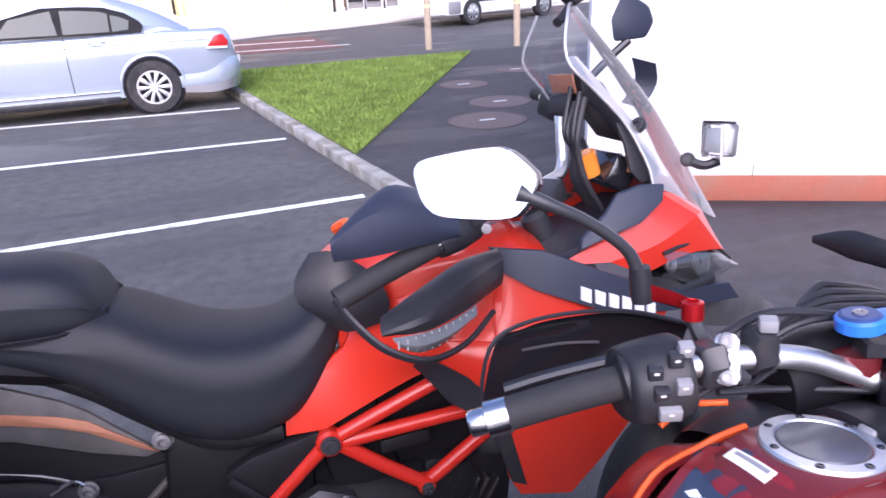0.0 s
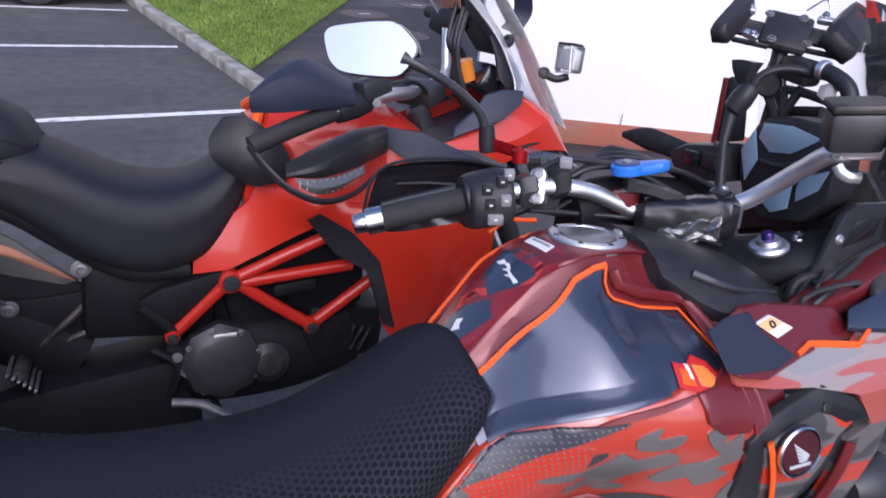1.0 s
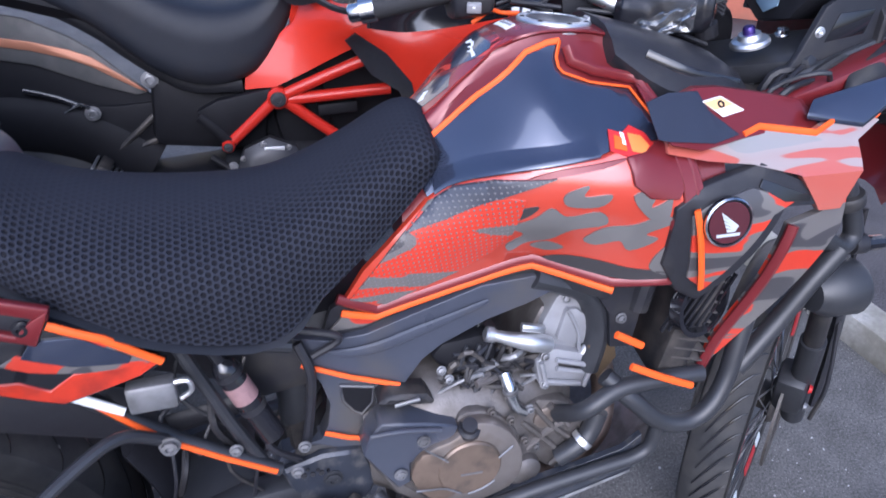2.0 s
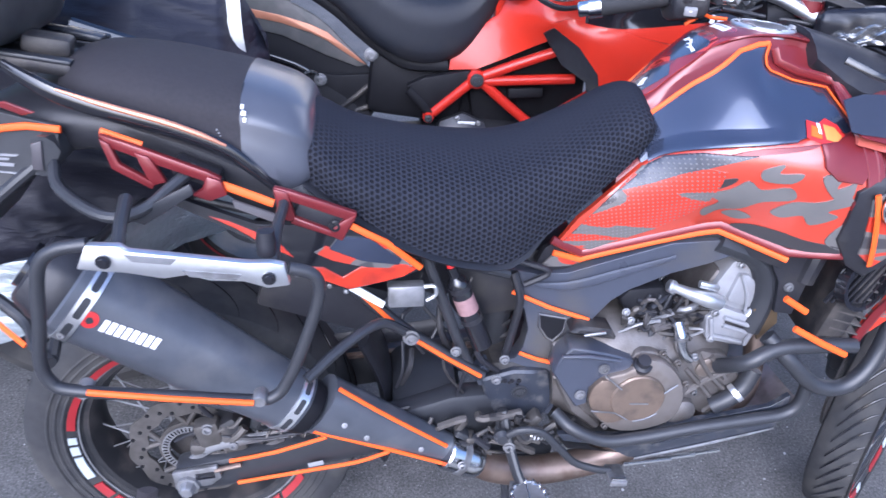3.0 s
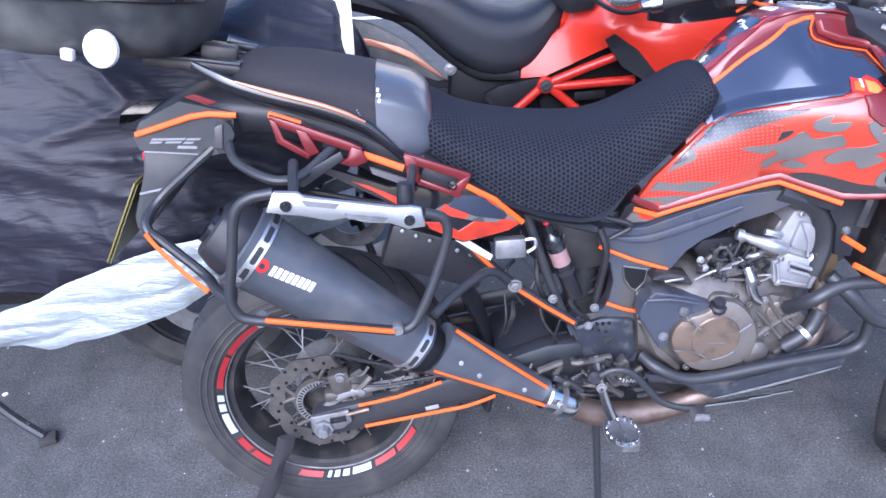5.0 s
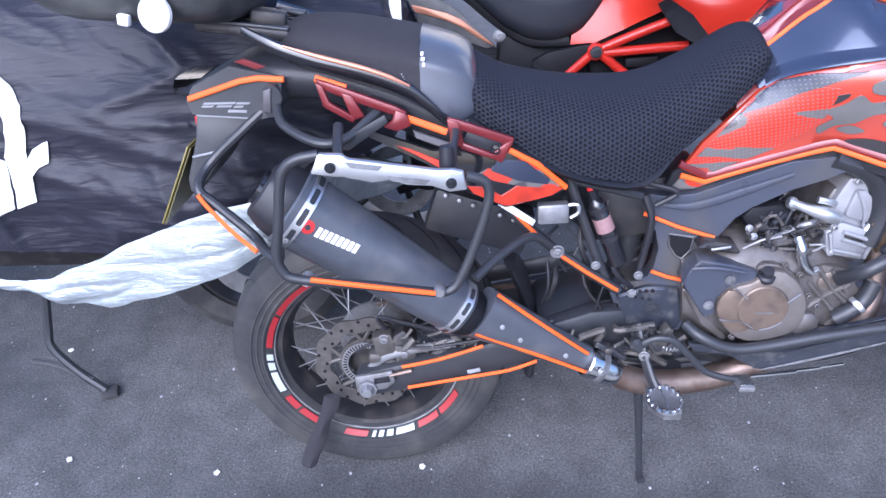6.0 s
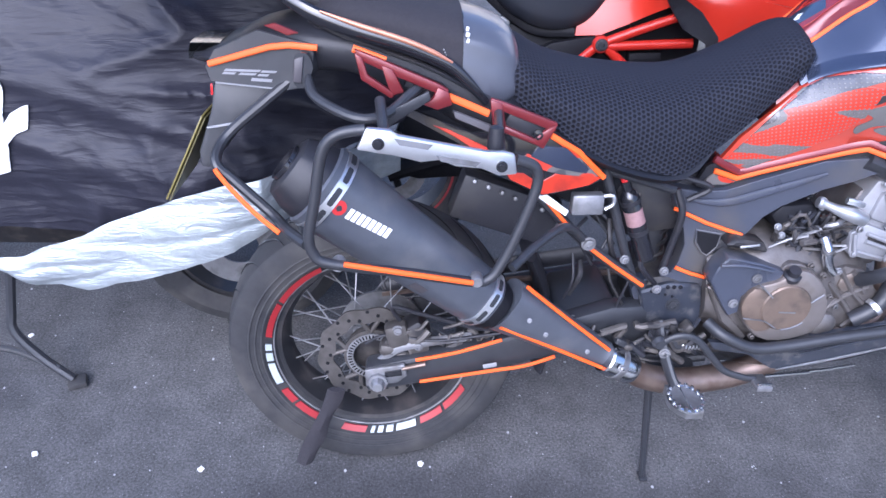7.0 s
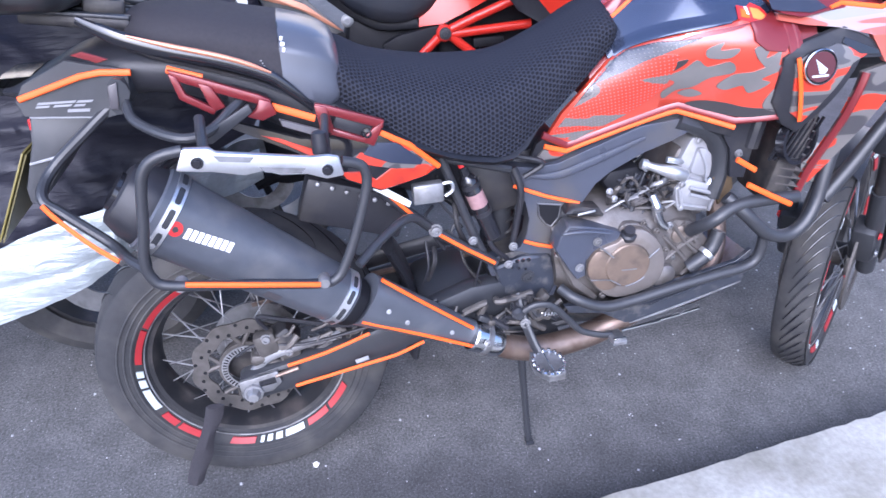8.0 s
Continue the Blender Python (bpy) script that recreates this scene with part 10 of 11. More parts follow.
part("battery_cover", plate_xz([(0.45, 0.745), (0.50, 0.77), (0.63, 0.795), (0.635, 0.765), (0.55, 0.70), (0.52, 0.65)], -0.145, 0.03, 0.006), DEEPK, duc)
part("cover_chevron", tube([(0.455, -0.15, 0.735), (0.50, -0.152, 0.69), (0.525, -0.15, 0.655)], 0.012, 8, 2, flat=0.4), DEEPK, duc)
# plain near-black blocks fill the shaded space under seat and tank
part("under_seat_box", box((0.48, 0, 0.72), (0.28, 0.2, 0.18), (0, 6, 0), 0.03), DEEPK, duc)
part("inner_shade_block", box((0.78, 0, 0.76), (0.4, 0.16, 0.24), (0, 0, 0), 0.03), DEEPK, duc)
# trellis frame
for pts in ([(0.645, -0.145, 0.772), (0.745, -0.155, 0.816), (0.87, -0.165, 0.866)], [(0.655, -0.145, 0.765), (0.78, -0.15, 0.775), (0.92, -0.16, 0.787)], [(0.66, -0.145, 0.765), (0.74, -0.145, 0.70), (0.821, -0.145, 0.639)], [(0.821, -0.145, 0.639), (0.89, -0.15, 0.687), (0.97, -0.155, 0.742)], [(0.64, -0.145, 0.77), (0.58, -0.14, 0.715), (0.515, -0.14, 0.658)]):
    part("frame_tube", tube(pts, 0.0145, 14, 2), FRAMERED, duc, "red steel frame tube")
for p, r_ in (((0.645, -0.145, 0.772), 0.026), ((0.821, -0.148, 0.639), 0.018), ((0.515, -0.145, 0.658), 0.016)):
    nd = part("frame_node", lathe([(r_, -0.015), (r_, 0.012), (r_ * 0.8, 0.018), (0, 0.018)], p, (0, -1, 0), 22), FRAMERED, duc)
    part("node_bolt", bolt((p[0], p[1] - 0.018, p[2]), (0, -1, 0), r_ * 0.55, 0.008), BLACKM, nd)
part("throttle_unit", box((0.79, -0.12, 0.735), (0.10, 0.04, 0.03), (0, -4, 0), 0.006), DEEPK, duc)
# engine
de = part("engine_case", loft([mirrored([(0.50, 0, 0.62), (0.50, -0.10, 0.60), (0.50, -0.11, 0.5), (0.50, 0, 0.44)]), mirrored([(0.62, 0, 0.66), (0.62, -0.12, 0.63), (0.62, -0.13, 0.48), (0.62, 0, 0.42)]), mirrored([(0.80, 0, 0.66), (0.80, -0.11, 0.62), (0.80, -0.12, 0.48), (0.80, 0, 0.42)]), mirrored([(0.95, 0, 0.62), (0.95, -0.1, 0.58), (0.95, -0.1, 0.5), (0.95, 0, 0.45)])], 3, 3), DEEPK, duc, "dark grey twin cylinder engine")
cc = part("clutch_cover", lathe([(0.092, 0.0), (0.09, 0.03), (0.07, 0.045), (0.055, 0.05), (0, 0.05)], (0.615, -0.12, 0.575), (0, -1, 0.15), 8), node_mat("grey_clutch_cover", (0.035, 0.035, 0.04), 0.42, metal=0.3, var=0.2, scale=50, bump=0.15), de, "faceted grey clutch cover")
part("cover_name_bar", box((0.635, -0.168, 0.545), (0.045, 0.004, 0.008), (0, 4, 0), 0), ALUM, cc)
part("cover_top_mark", box((0.625, -0.155, 0.645), (0.05, 0.004, 0.012), (30, 0, 0), 0.001), WHITEDECAL, cc)
for k in range(8):
    a = 2 * math.pi * k / 8 + 0.2
    part("cover_bolt", bolt((0.615 + 0.082 * math.cos(a), -0.145, 0.575 + 0.082 * math.sin(a)), (0, -1, 0), 0.006, 0.008), ALUM, cc)
part("alternator_cover", lathe([(0.05, 0), (0.05, 0.03), (0.03, 0.045), (0, 0.045)], (0.72, -0.11, 0.55), (0, -1, 0.1), 16), DARKENG, de)
part("cylinder_rear", box((0.70, 0, 0.72), (0.14, 0.2, 0.2), (0, -12, 0), 0.02), DEEPK, duc)
part("cylinder_front", box((0.92, 0, 0.58), (0.2, 0.2, 0.14), (0, 8, 0), 0.02), DEEPK, duc)
for k in range(6):
    part("engine_rib", box((0.86 + 0.02 * k, -0.115, 0.60 - 0.006 * k), (0.008, 0.03, 0.07), (0, 30, 0), 0.002), DARKENG, de)
part("belt_cover", plate_xz([(0.80, 0.62), (0.92, 0.66), (0.94, 0.56), (0.84, 0.52)], -0.13, 0.03, 0.006), DEEPK, duc)
part("swing_arm", tube([(0.0, -0.12, 0.32), (0.25, -0.11, 0.40), (0.50, -0.09, 0.46)], 0.03, 10, 3), DEEPK, duc)
part("lower_hoses", tube([(0.47, -0.12, 0.62), (0.52, -0.14, 0.58), (0.50, -0.13, 0.50)], 0.010, 8, 3), DEEPK, duc)
for p in ((0.52, -0.14, 0.60), (0.53, -0.14, 0.565)):
    part("case_bolt", bolt(p, (0, -1, 0), 0.009, 0.008), ALUM, duc)
part("rear_brake_pedal", tube([(0.50, -0.16, 0.50), (0.56, -0.17, 0.49), (0.62, -0.18, 0.45)], 0.010, 8, 3), ALUM, duc)
# rear and front wheels
dw = part("rear_wheel", lathe([(0.215, -0.075), (0.26, -0.09), (0.30, -0.08), (0.327, -0.04), (0.332, 0), (0.327, 0.04), (0.30, 0.08), (0.26, 0.09), (0.215, 0.075)], (0.0, 0, 0.332), (0, 1, 0), 56, closed=True), RUBBER, duc)
part("rim", lathe([(0.22, -0.075), (0.22, 0.075), (0.205, 0.07), (0.2, 0), (0.205, -0.07)], (0.0, 0, 0.332), (0, 1, 0), 48, closed=True), RIMK, dw)
for k in range(5):
    a = 2 * math.pi * k / 5
    part("spoke", rod((0.03 * math.cos(a), -0.02, 0.332 + 0.03 * math.sin(a)), (0.21 * math.cos(a), -0.03, 0.332 + 0.21 * math.sin(a)), 0.014, 8), RIMK, dw)
part("rim_stripe", lathe([(0.218, -0.0765), (0.226, -0.0775), (0.226, -0.0785), (0.218, -0.0775)], (0.0, 0, 0.332), (0, 1, 0), 48, closed=True), REDT, dw)
part("rear_disc", lathe([(0.08, -0.095), (0.13, -0.095), (0.13, -0.09), (0.08, -0.09)], (0.0, 0, 0.332), (0, 1, 0), 40, closed=True), ALUM, dw)
dfw = part("front_wheel", lathe([(0.215, -0.05), (0.26, -0.06), (0.30, -0.052), (0.316, -0.03), (0.32, 0), (0.316, 0.03), (0.30, 0.052), (0.26, 0.06), (0.215, 0.05)], (1.59, 0, 0.32), (0, 1, 0), 48, closed=True), RUBBER, duc)
part("rim", lathe([(0.22, -0.05), (0.22, 0.05), (0.2, 0.045), (0.2, -0.045)], (1.59, 0, 0.32), (0, 1, 0), 40, closed=True), RIMK, dfw)
for k in range(5):
    a = 2 * math.pi * k / 5
    part("spoke", rod((1.59 + 0.03 * math.cos(a), 0, 0.32 + 0.03 * math.sin(a)), (1.59 + 0.21 * math.cos(a), 0, 0.32 + 0.21 * math.sin(a)), 0.014, 8), RIMK, dfw)
for s in (-1, 1):
    part("fork_leg", rod((1.59, s * 0.1, 0.32), (1.30, s * 0.1, 0.95), 0.028, 14), BLACKM, duc)
part("side_stand", tube([(0.60, 0.12, 0.36), (0.64, 0.20, 0.18), (0.67, 0.26, -0.03)], 0.012, 8, 2), BLACKM, duc)
# tank and red bodywork
secs = []
for x, zt, hw, zb in ((0.69, 1.10, 0.10, 0.93), (0.74, 1.13, 0.13, 0.95), (0.82, 1.155, 0.16, 0.95), (0.92, 1.165, 0.19, 0.95), (1.02, 1.15, 0.20, 0.95), (1.10, 1.10, 0.19, 0.96)):
    secs.append(mirrored([(x, 0, zt), (x, -hw * 0.6, zt - 0.012), (x, -hw * 0.92, zt - 0.05), (x, -hw, zt - 0.10), (x, -hw * 0.95, zb), (x, 0, zb)]))
part("fuel_tank", loft(secs, 4, 3), RED, duc, "glossy red fuel tank")
part("tank_band", tube([(0.71, -0.10, 1.08), (0.73, -0.09, 1.125), (0.745, 0.0, 1.15), (0.73, 0.09, 1.125)], 0.012, 8, 4), ORANGE, duc)
part("side_panel", side_panel([(0.569, 0.79), (0.642, 0.798), (0.72, 0.835), (0.829, 0.894), (0.95, 0.955), (0.96, 1.0), (0.975, 1.08), (0.90, 1.07), (0.82, 1.04), (0.745, 1.02), (0.715, 0.985), (0.695, 0.945), (0.63, 0.893), (0.575, 0.846)], yd, 0, 0.014), RED, duc, "red tank side panel")
wing = part("front_fairing", side_panel([(0.82, 0.945), (0.87, 0.96), (0.95, 0.955), (1.05, 0.93), (1.23, 0.90), (1.215, 0.77), (1.135, 0.665), (1.09, 0.607), (0.99, 0.622), (0.967, 0.665), (0.945, 0.82), (0.90, 0.885)], yd, -0.004, 0.014), RED, duc, "red front fairing flank")
part("fairing_top", side_panel([(0.95, 0.955), (0.955, 1.0), (0.97, 1.09), (1.03, 1.045), (1.15, 1.0), (1.30, 0.97), (1.25, 0.90), (1.05, 0.93)], yd, -0.002, 0.014), RED, duc)
part("black_strake", side_panel([(0.808, 0.915), (0.83, 0.935), (0.90, 0.89), (0.955, 0.825), (0.985, 0.70), (1.0, 0.645), (0.97, 0.66), (0.93, 0.80), (0.867, 0.835)], yd, -0.008, 0.012), BLACKP, duc, "matt black fairing strake")
nv = part("tank_shroud", side_panel([(0.962, 1.12), (1.05, 1.108), (1.137, 1.068), (1.292, 0.998), (1.463, 0.972), (1.49, 0.935), (1.30, 0.958), (1.147, 0.99), (1.026, 1.043), (0.972, 1.08)], yd, -0.012, 0.014), NAVYD, duc, "dark blue shroud with white maker blocks")
for k in range(6):
    x0, z0 = 1.104 + 0.026 * k, 1.018 - 0.0096 * k
    part("maker_block", side_panel([(x0, z0), (x0 + 0.003, z0 + 0.023), (x0 + 0.0205, z0 + 0.0145), (x0 + 0.0175, z0 - 0.0085)], yd, -0.0165, 0.006, bevel=0), WHITEDECAL, nv)
nose = part("nose_fairing", loft([[(1.10, -0.20, 1.06), (1.20, -0.215, 1.055), (1.27, -0.215, 1.02)], [(1.20, -0.19, 1.10), (1.30, -0.215, 1.075), (1.37, -0.21, 1.045)], [(1.315, -0.17, 1.178), (1.40, -0.195, 1.115), (1.465, -0.185, 1.035)], [(1.35, -0.10, 1.185), (1.455, -0.12, 1.115), (1.525, -0.1, 1.0)], [(1.37, 0.0, 1.185), (1.50, 0.0, 1.115), (1.575, 0.0, 0.99)], [(1.35, 0.10, 1.185), (1.455, 0.12, 1.115), (1.525, 0.1, 1.0)], [(1.315, 0.17, 1.185), (1.40, 0.2, 1.125), (1.48, 0.18, 1.03)], [(1.20, 0.19, 1.10), (1.30, 0.215, 1.075), (1.37, 0.21, 1.045)], [(1.10, 0.20, 1.06), (1.20, 0.215, 1.055), (1.27, 0.215, 1.02)]], 4, 1, closed=False), RED, duc, "red nose fairing", smooth=14.0)
part("nose_inner", loft([[(1.08, -0.16, 1.06), (1.10, -0.20, 1.065)], [(1.19, -0.15, 1.085), (1.205, -0.19, 1.105)], [(1.32, -0.13, 1.15), (1.32, -0.17, 1.19)], [(1.36, -0.06, 1.17), (1.38, -0.08, 1.21)], [(1.37, 0.06, 1.17), (1.38, 0.08, 1.21)], [(1.32, 0.13, 1.15), (1.32, 0.17, 1.19)]], 3, 2, closed=False), NAVYD, nose)
part("cockpit_floor", loft([[(1.02, -0.18, 1.06), (1.05, 0, 1.08), (1.02, 0.18, 1.06)], [(1.2, -0.16, 1.06), (1.22, 0, 1.07), (1.2, 0.16, 1.06)], [(1.36, -0.12, 1.12), (1.40, 0, 1.13), (1.36, 0.12, 1.12)]], 3, 3, closed=False), BLACKP, duc)
LT = [(1.311, -0.215, 1.054), (1.36, -0.205, 1.061), (1.406, -0.19, 1.057), (1.459, -0.165, 1.039), (1.524, -0.13, 0.991)]
LB = [(1.303, -0.215, 1.008), (1.359, -0.205, 0.989), (1.406, -0.19, 0.964), (1.462, -0.165, 0.967), (1.527, -0.13, 0.968)]
hl = part("headlamp", loft([[p, ((p[0] + q[0]) / 2 + 0.012, (p[1] + q[1]) / 2 - 0.014, (p[2] + q[2]) / 2), q] for p, q in zip(LT, LB)], 4, 4, closed=False), LAMPGLASS, duc, "clear headlamp lens")
part("lamp_back", loft([[(p[0] - 0.008, p[1] + 0.016, p[2]), (p[0], p[1] + 0.055, (p[2] + q[2]) / 2), (q[0] - 0.008, q[1] + 0.016, q[2])] for p, q in zip(LT, LB)], 3, 3, closed=False), DEEPK, hl)
for c_, r_ in (((1.335, -0.205, 1.028), 0.018), ((1.425, -0.172, 1.012), 0.036)):
    rf = part("reflector", lathe([(r_, 0.0), (r_ * 0.96, 0.004), (r_ * 0.7, -0.008), (0.004, -0.016), (0, -0.016)], c_, (0.5, -0.85, 0.15), 24), ALUM, hl)
    part("bulb_cap", lathe([(0.006, -0.012), (0.006, 0.0), (0, 0.002)], c_, (0.5, -0.85, 0.15), 10), DARKENG, rf)
part("lens_rim", tube([(p[0], p[1] - 0.003, p[2] + 0.002) for p in LT], 0.004, 8, 3), BLACKP, hl)
part("beak", loft([[(1.409, -0.19, 0.957), (1.39, -0.20, 0.935), (1.367, -0.19, 0.913)], [(1.485, -0.15, 0.965), (1.48, -0.16, 0.92), (1.468, -0.15, 0.857)], [(1.616, -0.08, 0.892), (1.62, -0.085, 0.85), (1.617, -0.08, 0.81)], [(1.75, 0.0, 0.81), (1.76, 0.0, 0.79), (1.751, 0.0, 0.762)], [(1.616, 0.08, 0.892), (1.62, 0.085, 0.85), (1.617, 0.08, 0.81)], [(1.50, 0.15, 0.95), (1.49, 0.16, 0.91), (1.48, 0.15, 0.857)]], 3, 3, closed=False), GUARDGREY, duc, "dusty grey beak")
part("vent_strip", tube([(1.26, -0.262, 0.975), (1.33, -0.25, 0.985), (1.42, -0.22, 0.99)], 0.012, 8, 2, flat=0.4), BLACKP, duc)
# windscreen
SCR = [((1.198, 1.521), (1.209, 1.526), (1.232, 1.535)), ((1.175, 1.433), (1.203, 1.433), (1.288, 1.457)), ((1.221, 1.372), (1.27, 1.351), (1.34, 1.392)), ((1.275, 1.303), (1.317, 1.283), (1.40, 1.309)), ((1.31, 1.223), (1.357, 1.216), (1.47, 1.19)), ((1.316, 1.183), (1.414, 1.126), (1.543, 1.065))]
SCW = (0.075, 0.11, 0.125, 0.145, 0.165, 0.175)
rows = []
for (p, q, r), w_ in zip(SCR, SCW):
    rows.append([(p[0], -w_, p[1]), (q[0], -0.85 * w_, q[1]), (r[0], -0.35 * w_, r[1]), (r[0] + 0.012, 0, r[1] + 0.004), (r[0], 0.35 * w_, r[1]), (q[0], 0.85 * w_, q[1]), (p[0], w_, p[1])])
scr2 = part("windscreen", loft(rows, 4, 4, closed=False), CLEAR, duc, "tall clear windscreen with pale sheen edge")
part("edge_band", loft([[(p[0] - 0.002, -w_ - 0.003, p[1]), ((p[0] + q[0]) / 2, -0.93 * w_ - 0.003, (p[1] + q[1]) / 2 + 0.002), (q[0], -0.85 * w_ - 0.003, q[1])] for (p, q, r), w_ in zip(SCR[1:], SCW[1:])], 4, 3, closed=False), SKYEDGE, scr2, "pale screen edge with sky sheen put into its colour")
part("screen_edge", tube([rows[k][0] for k in range(5, -1, -1)] + [rows[0][3]], 0.003, 8, 4), SKYEDGE, scr2)
part("screen_edge", tube([rows[k][6] for k in range(6)], 0.003, 8, 4), SKYEDGE, scr2)
part("screen_bolt", bolt((1.312, -0.13, 1.294), (-0.7, -0.6, 0.3), 0.012, 0.008), BLACKP, scr2)
part("screen_support", slab([(1.262, -0.13, 1.306), (1.284, -0.13, 1.302), (1.34, -0.145, 1.235), (1.345, -0.15, 1.185), (1.305, -0.15, 1.183), (1.285, -0.145, 1.21), (1.28, -0.135, 1.26)], (0, 0.012, 0), 0.004), BLACKP, duc, "black inner screen panel")
part("instrument_pod", slab([(1.218, -0.07, 1.405), (1.273, -0.07, 1.382), (1.293, -0.07, 1.352), (1.35, -0.07, 1.285), (1.312, -0.07, 1.252), (1.264, -0.07, 1.318), (1.223, -0.07, 1.356)], (0.02, 0.15, 0), 0.012), BLACKP, duc, "dark instrument pod")
part("pod_face", slab([(1.214, -0.055, 1.40), (1.214, 0.06, 1.40), (1.222, 0.06, 1.362), (1.222, -0.055, 1.362)], (-0.004, 0, 0), 0.001), COPPER, duc)
for k, (dy, dz) in enumerate(((0, 0), (0.02, 0.01), (0.045, -0.01), (0.06, 0.02))):
    part("cable", tube([(1.215, -0.10 + dy, 1.355 + dz), (1.188, -0.12 + dy, 1.29), (1.188 + 0.006 * k, -0.12 + dy, 1.25), (1.203, -0.12 + dy, 1.194), (1.235, -0.12 + dy, 1.135)], 0.006, 8, 4), BLACKP, duc)
part("clutch_master", box((1.235, 0.02, 1.335), (0.07, 0.06, 0.045), (0, 10, 30), 0.012), BLACKP, duc)
part("lower_pod", box((1.29, -0.03, 1.20), (0.06, 0.16, 0.07), (0, 30, 0), 0.014), GLOSSK, duc)
tc2 = part("screen_clamp", slab([(1.206, -0.03, 1.562), (1.249, -0.03, 1.588), (1.275, -0.03, 1.548), (1.239, -0.03, 1.53)], (0.0, 0.05, 0), 0.008), BLACKP, duc, "black clamp on the screen top")
for p in ((1.232, -0.032, 1.56), (1.25, -0.032, 1.57)):
    part("clamp_screw", bolt(p, (0, -1, 0), 0.006, 0.004), CHROME, tc2)
part("clamp_foot", tube([(1.239, -0.01, 1.535), (1.21, -0.02, 1.51), (1.195, -0.03, 1.50)], 0.010, 8, 3), BLACKP, tc2)
# dark blocks added to hide the ground between the wheels, where shade lies
part("shade_fill_box", box((0.30, -0.03, 0.44), (0.52, 0.2, 0.26), (0, -6, 0), 0.05), DEEPK, duc, "plain dark block added for the shaded exhaust and swing arm")
part("shade_fill_arch", tube([(-0.30, -0.02, 0.60), (-0.1, -0.02, 0.70), (0.15, -0.02, 0.68), (0.32, -0.02, 0.58)], 0.09, 12, 4, flat=0.6), DEEPK, duc)
part("inner_rim", slab([(1.142, -0.212, 1.085), (1.265, -0.218, 1.122), (1.314, -0.215, 1.158), (1.326, -0.2, 1.187), (1.28, -0.19, 1.189), (1.232, -0.19, 1.178), (1.204, -0.195, 1.144), (1.15, -0.2, 1.105)], (0, 0.012, 0), 0.004), NAVYD, duc, "dark blue inner fairing rim")
# action camera in a clear housing
ac = part("action_camera", box((1.425, -0.225, 1.262), (0.035, 0.06, 0.062), (0, 8, 15), 0.006), CLEAR, duc, "action camera in a clear housing")
part("camera_body", box((1.425, -0.225, 1.26), (0.024, 0.048, 0.046), (0, 8, 15), 0.004), WHITEP, ac)
part("housing_frame", tube([(1.41, -0.252, 1.23), (1.41, -0.252, 1.292), (1.41, -0.196, 1.292), (1.41, -0.196, 1.23)], 0.003, 6, 1, closed=True), ALU, ac)
part("housing_frame", box((1.425, -0.225, 1.294), (0.034, 0.05, 0.005), (0, 8, 15), 0.002), DARKENG, ac)
part("camera_arm", tube([(1.375, -0.205, 1.225), (1.40, -0.215, 1.215), (1.425, -0.225, 1.222)], 0.009, 8, 3), BLACKP, ac)
part("suction_base", lathe([(0.014, 0), (0.013, 0.006), (0.006, 0.010), (0, 0.010)], (1.372, -0.203, 1.228), (-0.3, -0.9, 0.3), 18), BLACKP, ac)
# handlebar turned right, guards, mirror
part("handlebar", tube([(0.70, -0.37, 1.128), (0.80, -0.35, 1.16), (0.89, -0.325, 1.185), (0.97, -0.26, 1.19), (1.05, -0.16, 1.18), (1.13, -0.03, 1.175), (1.19, 0.035, 1.176), (1.235, 0.075, 1.182), (1.256, 0.1, 1.205), (1.26, 0.11, 1.255), (1.266, 0.125, 1.30), (1.29, 0.19, 1.325), (1.33, 0.36, 1.335)], 0.0145, 14, 5), ALU, duc, "polished aluminium handlebar")
part("grip", tube([(0.67, -0.375, 1.118), (0.75, -0.36, 1.146), (0.84, -0.338, 1.172)], 0.018, 16, 3), GRIPR, duc, "black rubber grip")
part("throttle_housing", tube([(0.835, -0.338, 1.172), (0.87, -0.328, 1.182), (0.905, -0.315, 1.19)], [0.026, 0.03, 0.026], 12, 3), BLACKP, duc)
part("master_cylinder", box((0.915, -0.325, 1.215), (0.07, 0.04, 0.04), (0, -15, 20), 0.008), BLACKM, duc)
part("lever_bolt", bolt((0.917, -0.345, 1.185), (-0.3, -1, 0.3), 0.006, 0.006), ALUM, duc)
part("guard_blade", loft([[(0.668, -0.40, 1.205), (0.675, -0.385, 1.215), (0.68, -0.37, 1.19), (0.672, -0.39, 1.18)], [(0.72, -0.385, 1.235), (0.735, -0.33, 1.25), (0.74, -0.33, 1.20), (0.725, -0.385, 1.178)], [(0.79, -0.37, 1.24), (0.79, -0.30, 1.265), (0.80, -0.30, 1.20), (0.80, -0.37, 1.18)], [(0.87, -0.36, 1.205), (0.88, -0.30, 1.225), (0.88, -0.30, 1.19), (0.87, -0.355, 1.18)]], 4, 3), NAVYD, duc, "dark blue hand guard blade")
lg = part("lower_guard", loft([[(0.722, -0.425, 1.075), (0.727, -0.40, 1.09), (0.735, -0.38, 1.075), (0.728, -0.415, 1.066)], [(0.79, -0.425, 1.092), (0.80, -0.36, 1.112), (0.81, -0.36, 1.07), (0.79, -0.415, 1.062)], [(0.87, -0.378, 1.112), (0.88, -0.31, 1.13), (0.88, -0.31, 1.075), (0.87, -0.365, 1.066)], [(0.95, -0.32, 1.125), (0.955, -0.27, 1.13), (0.955, -0.27, 1.085), (0.95, -0.31, 1.08)]], 4, 3), BLACKP, duc, "black hand guard with smoked indicator")
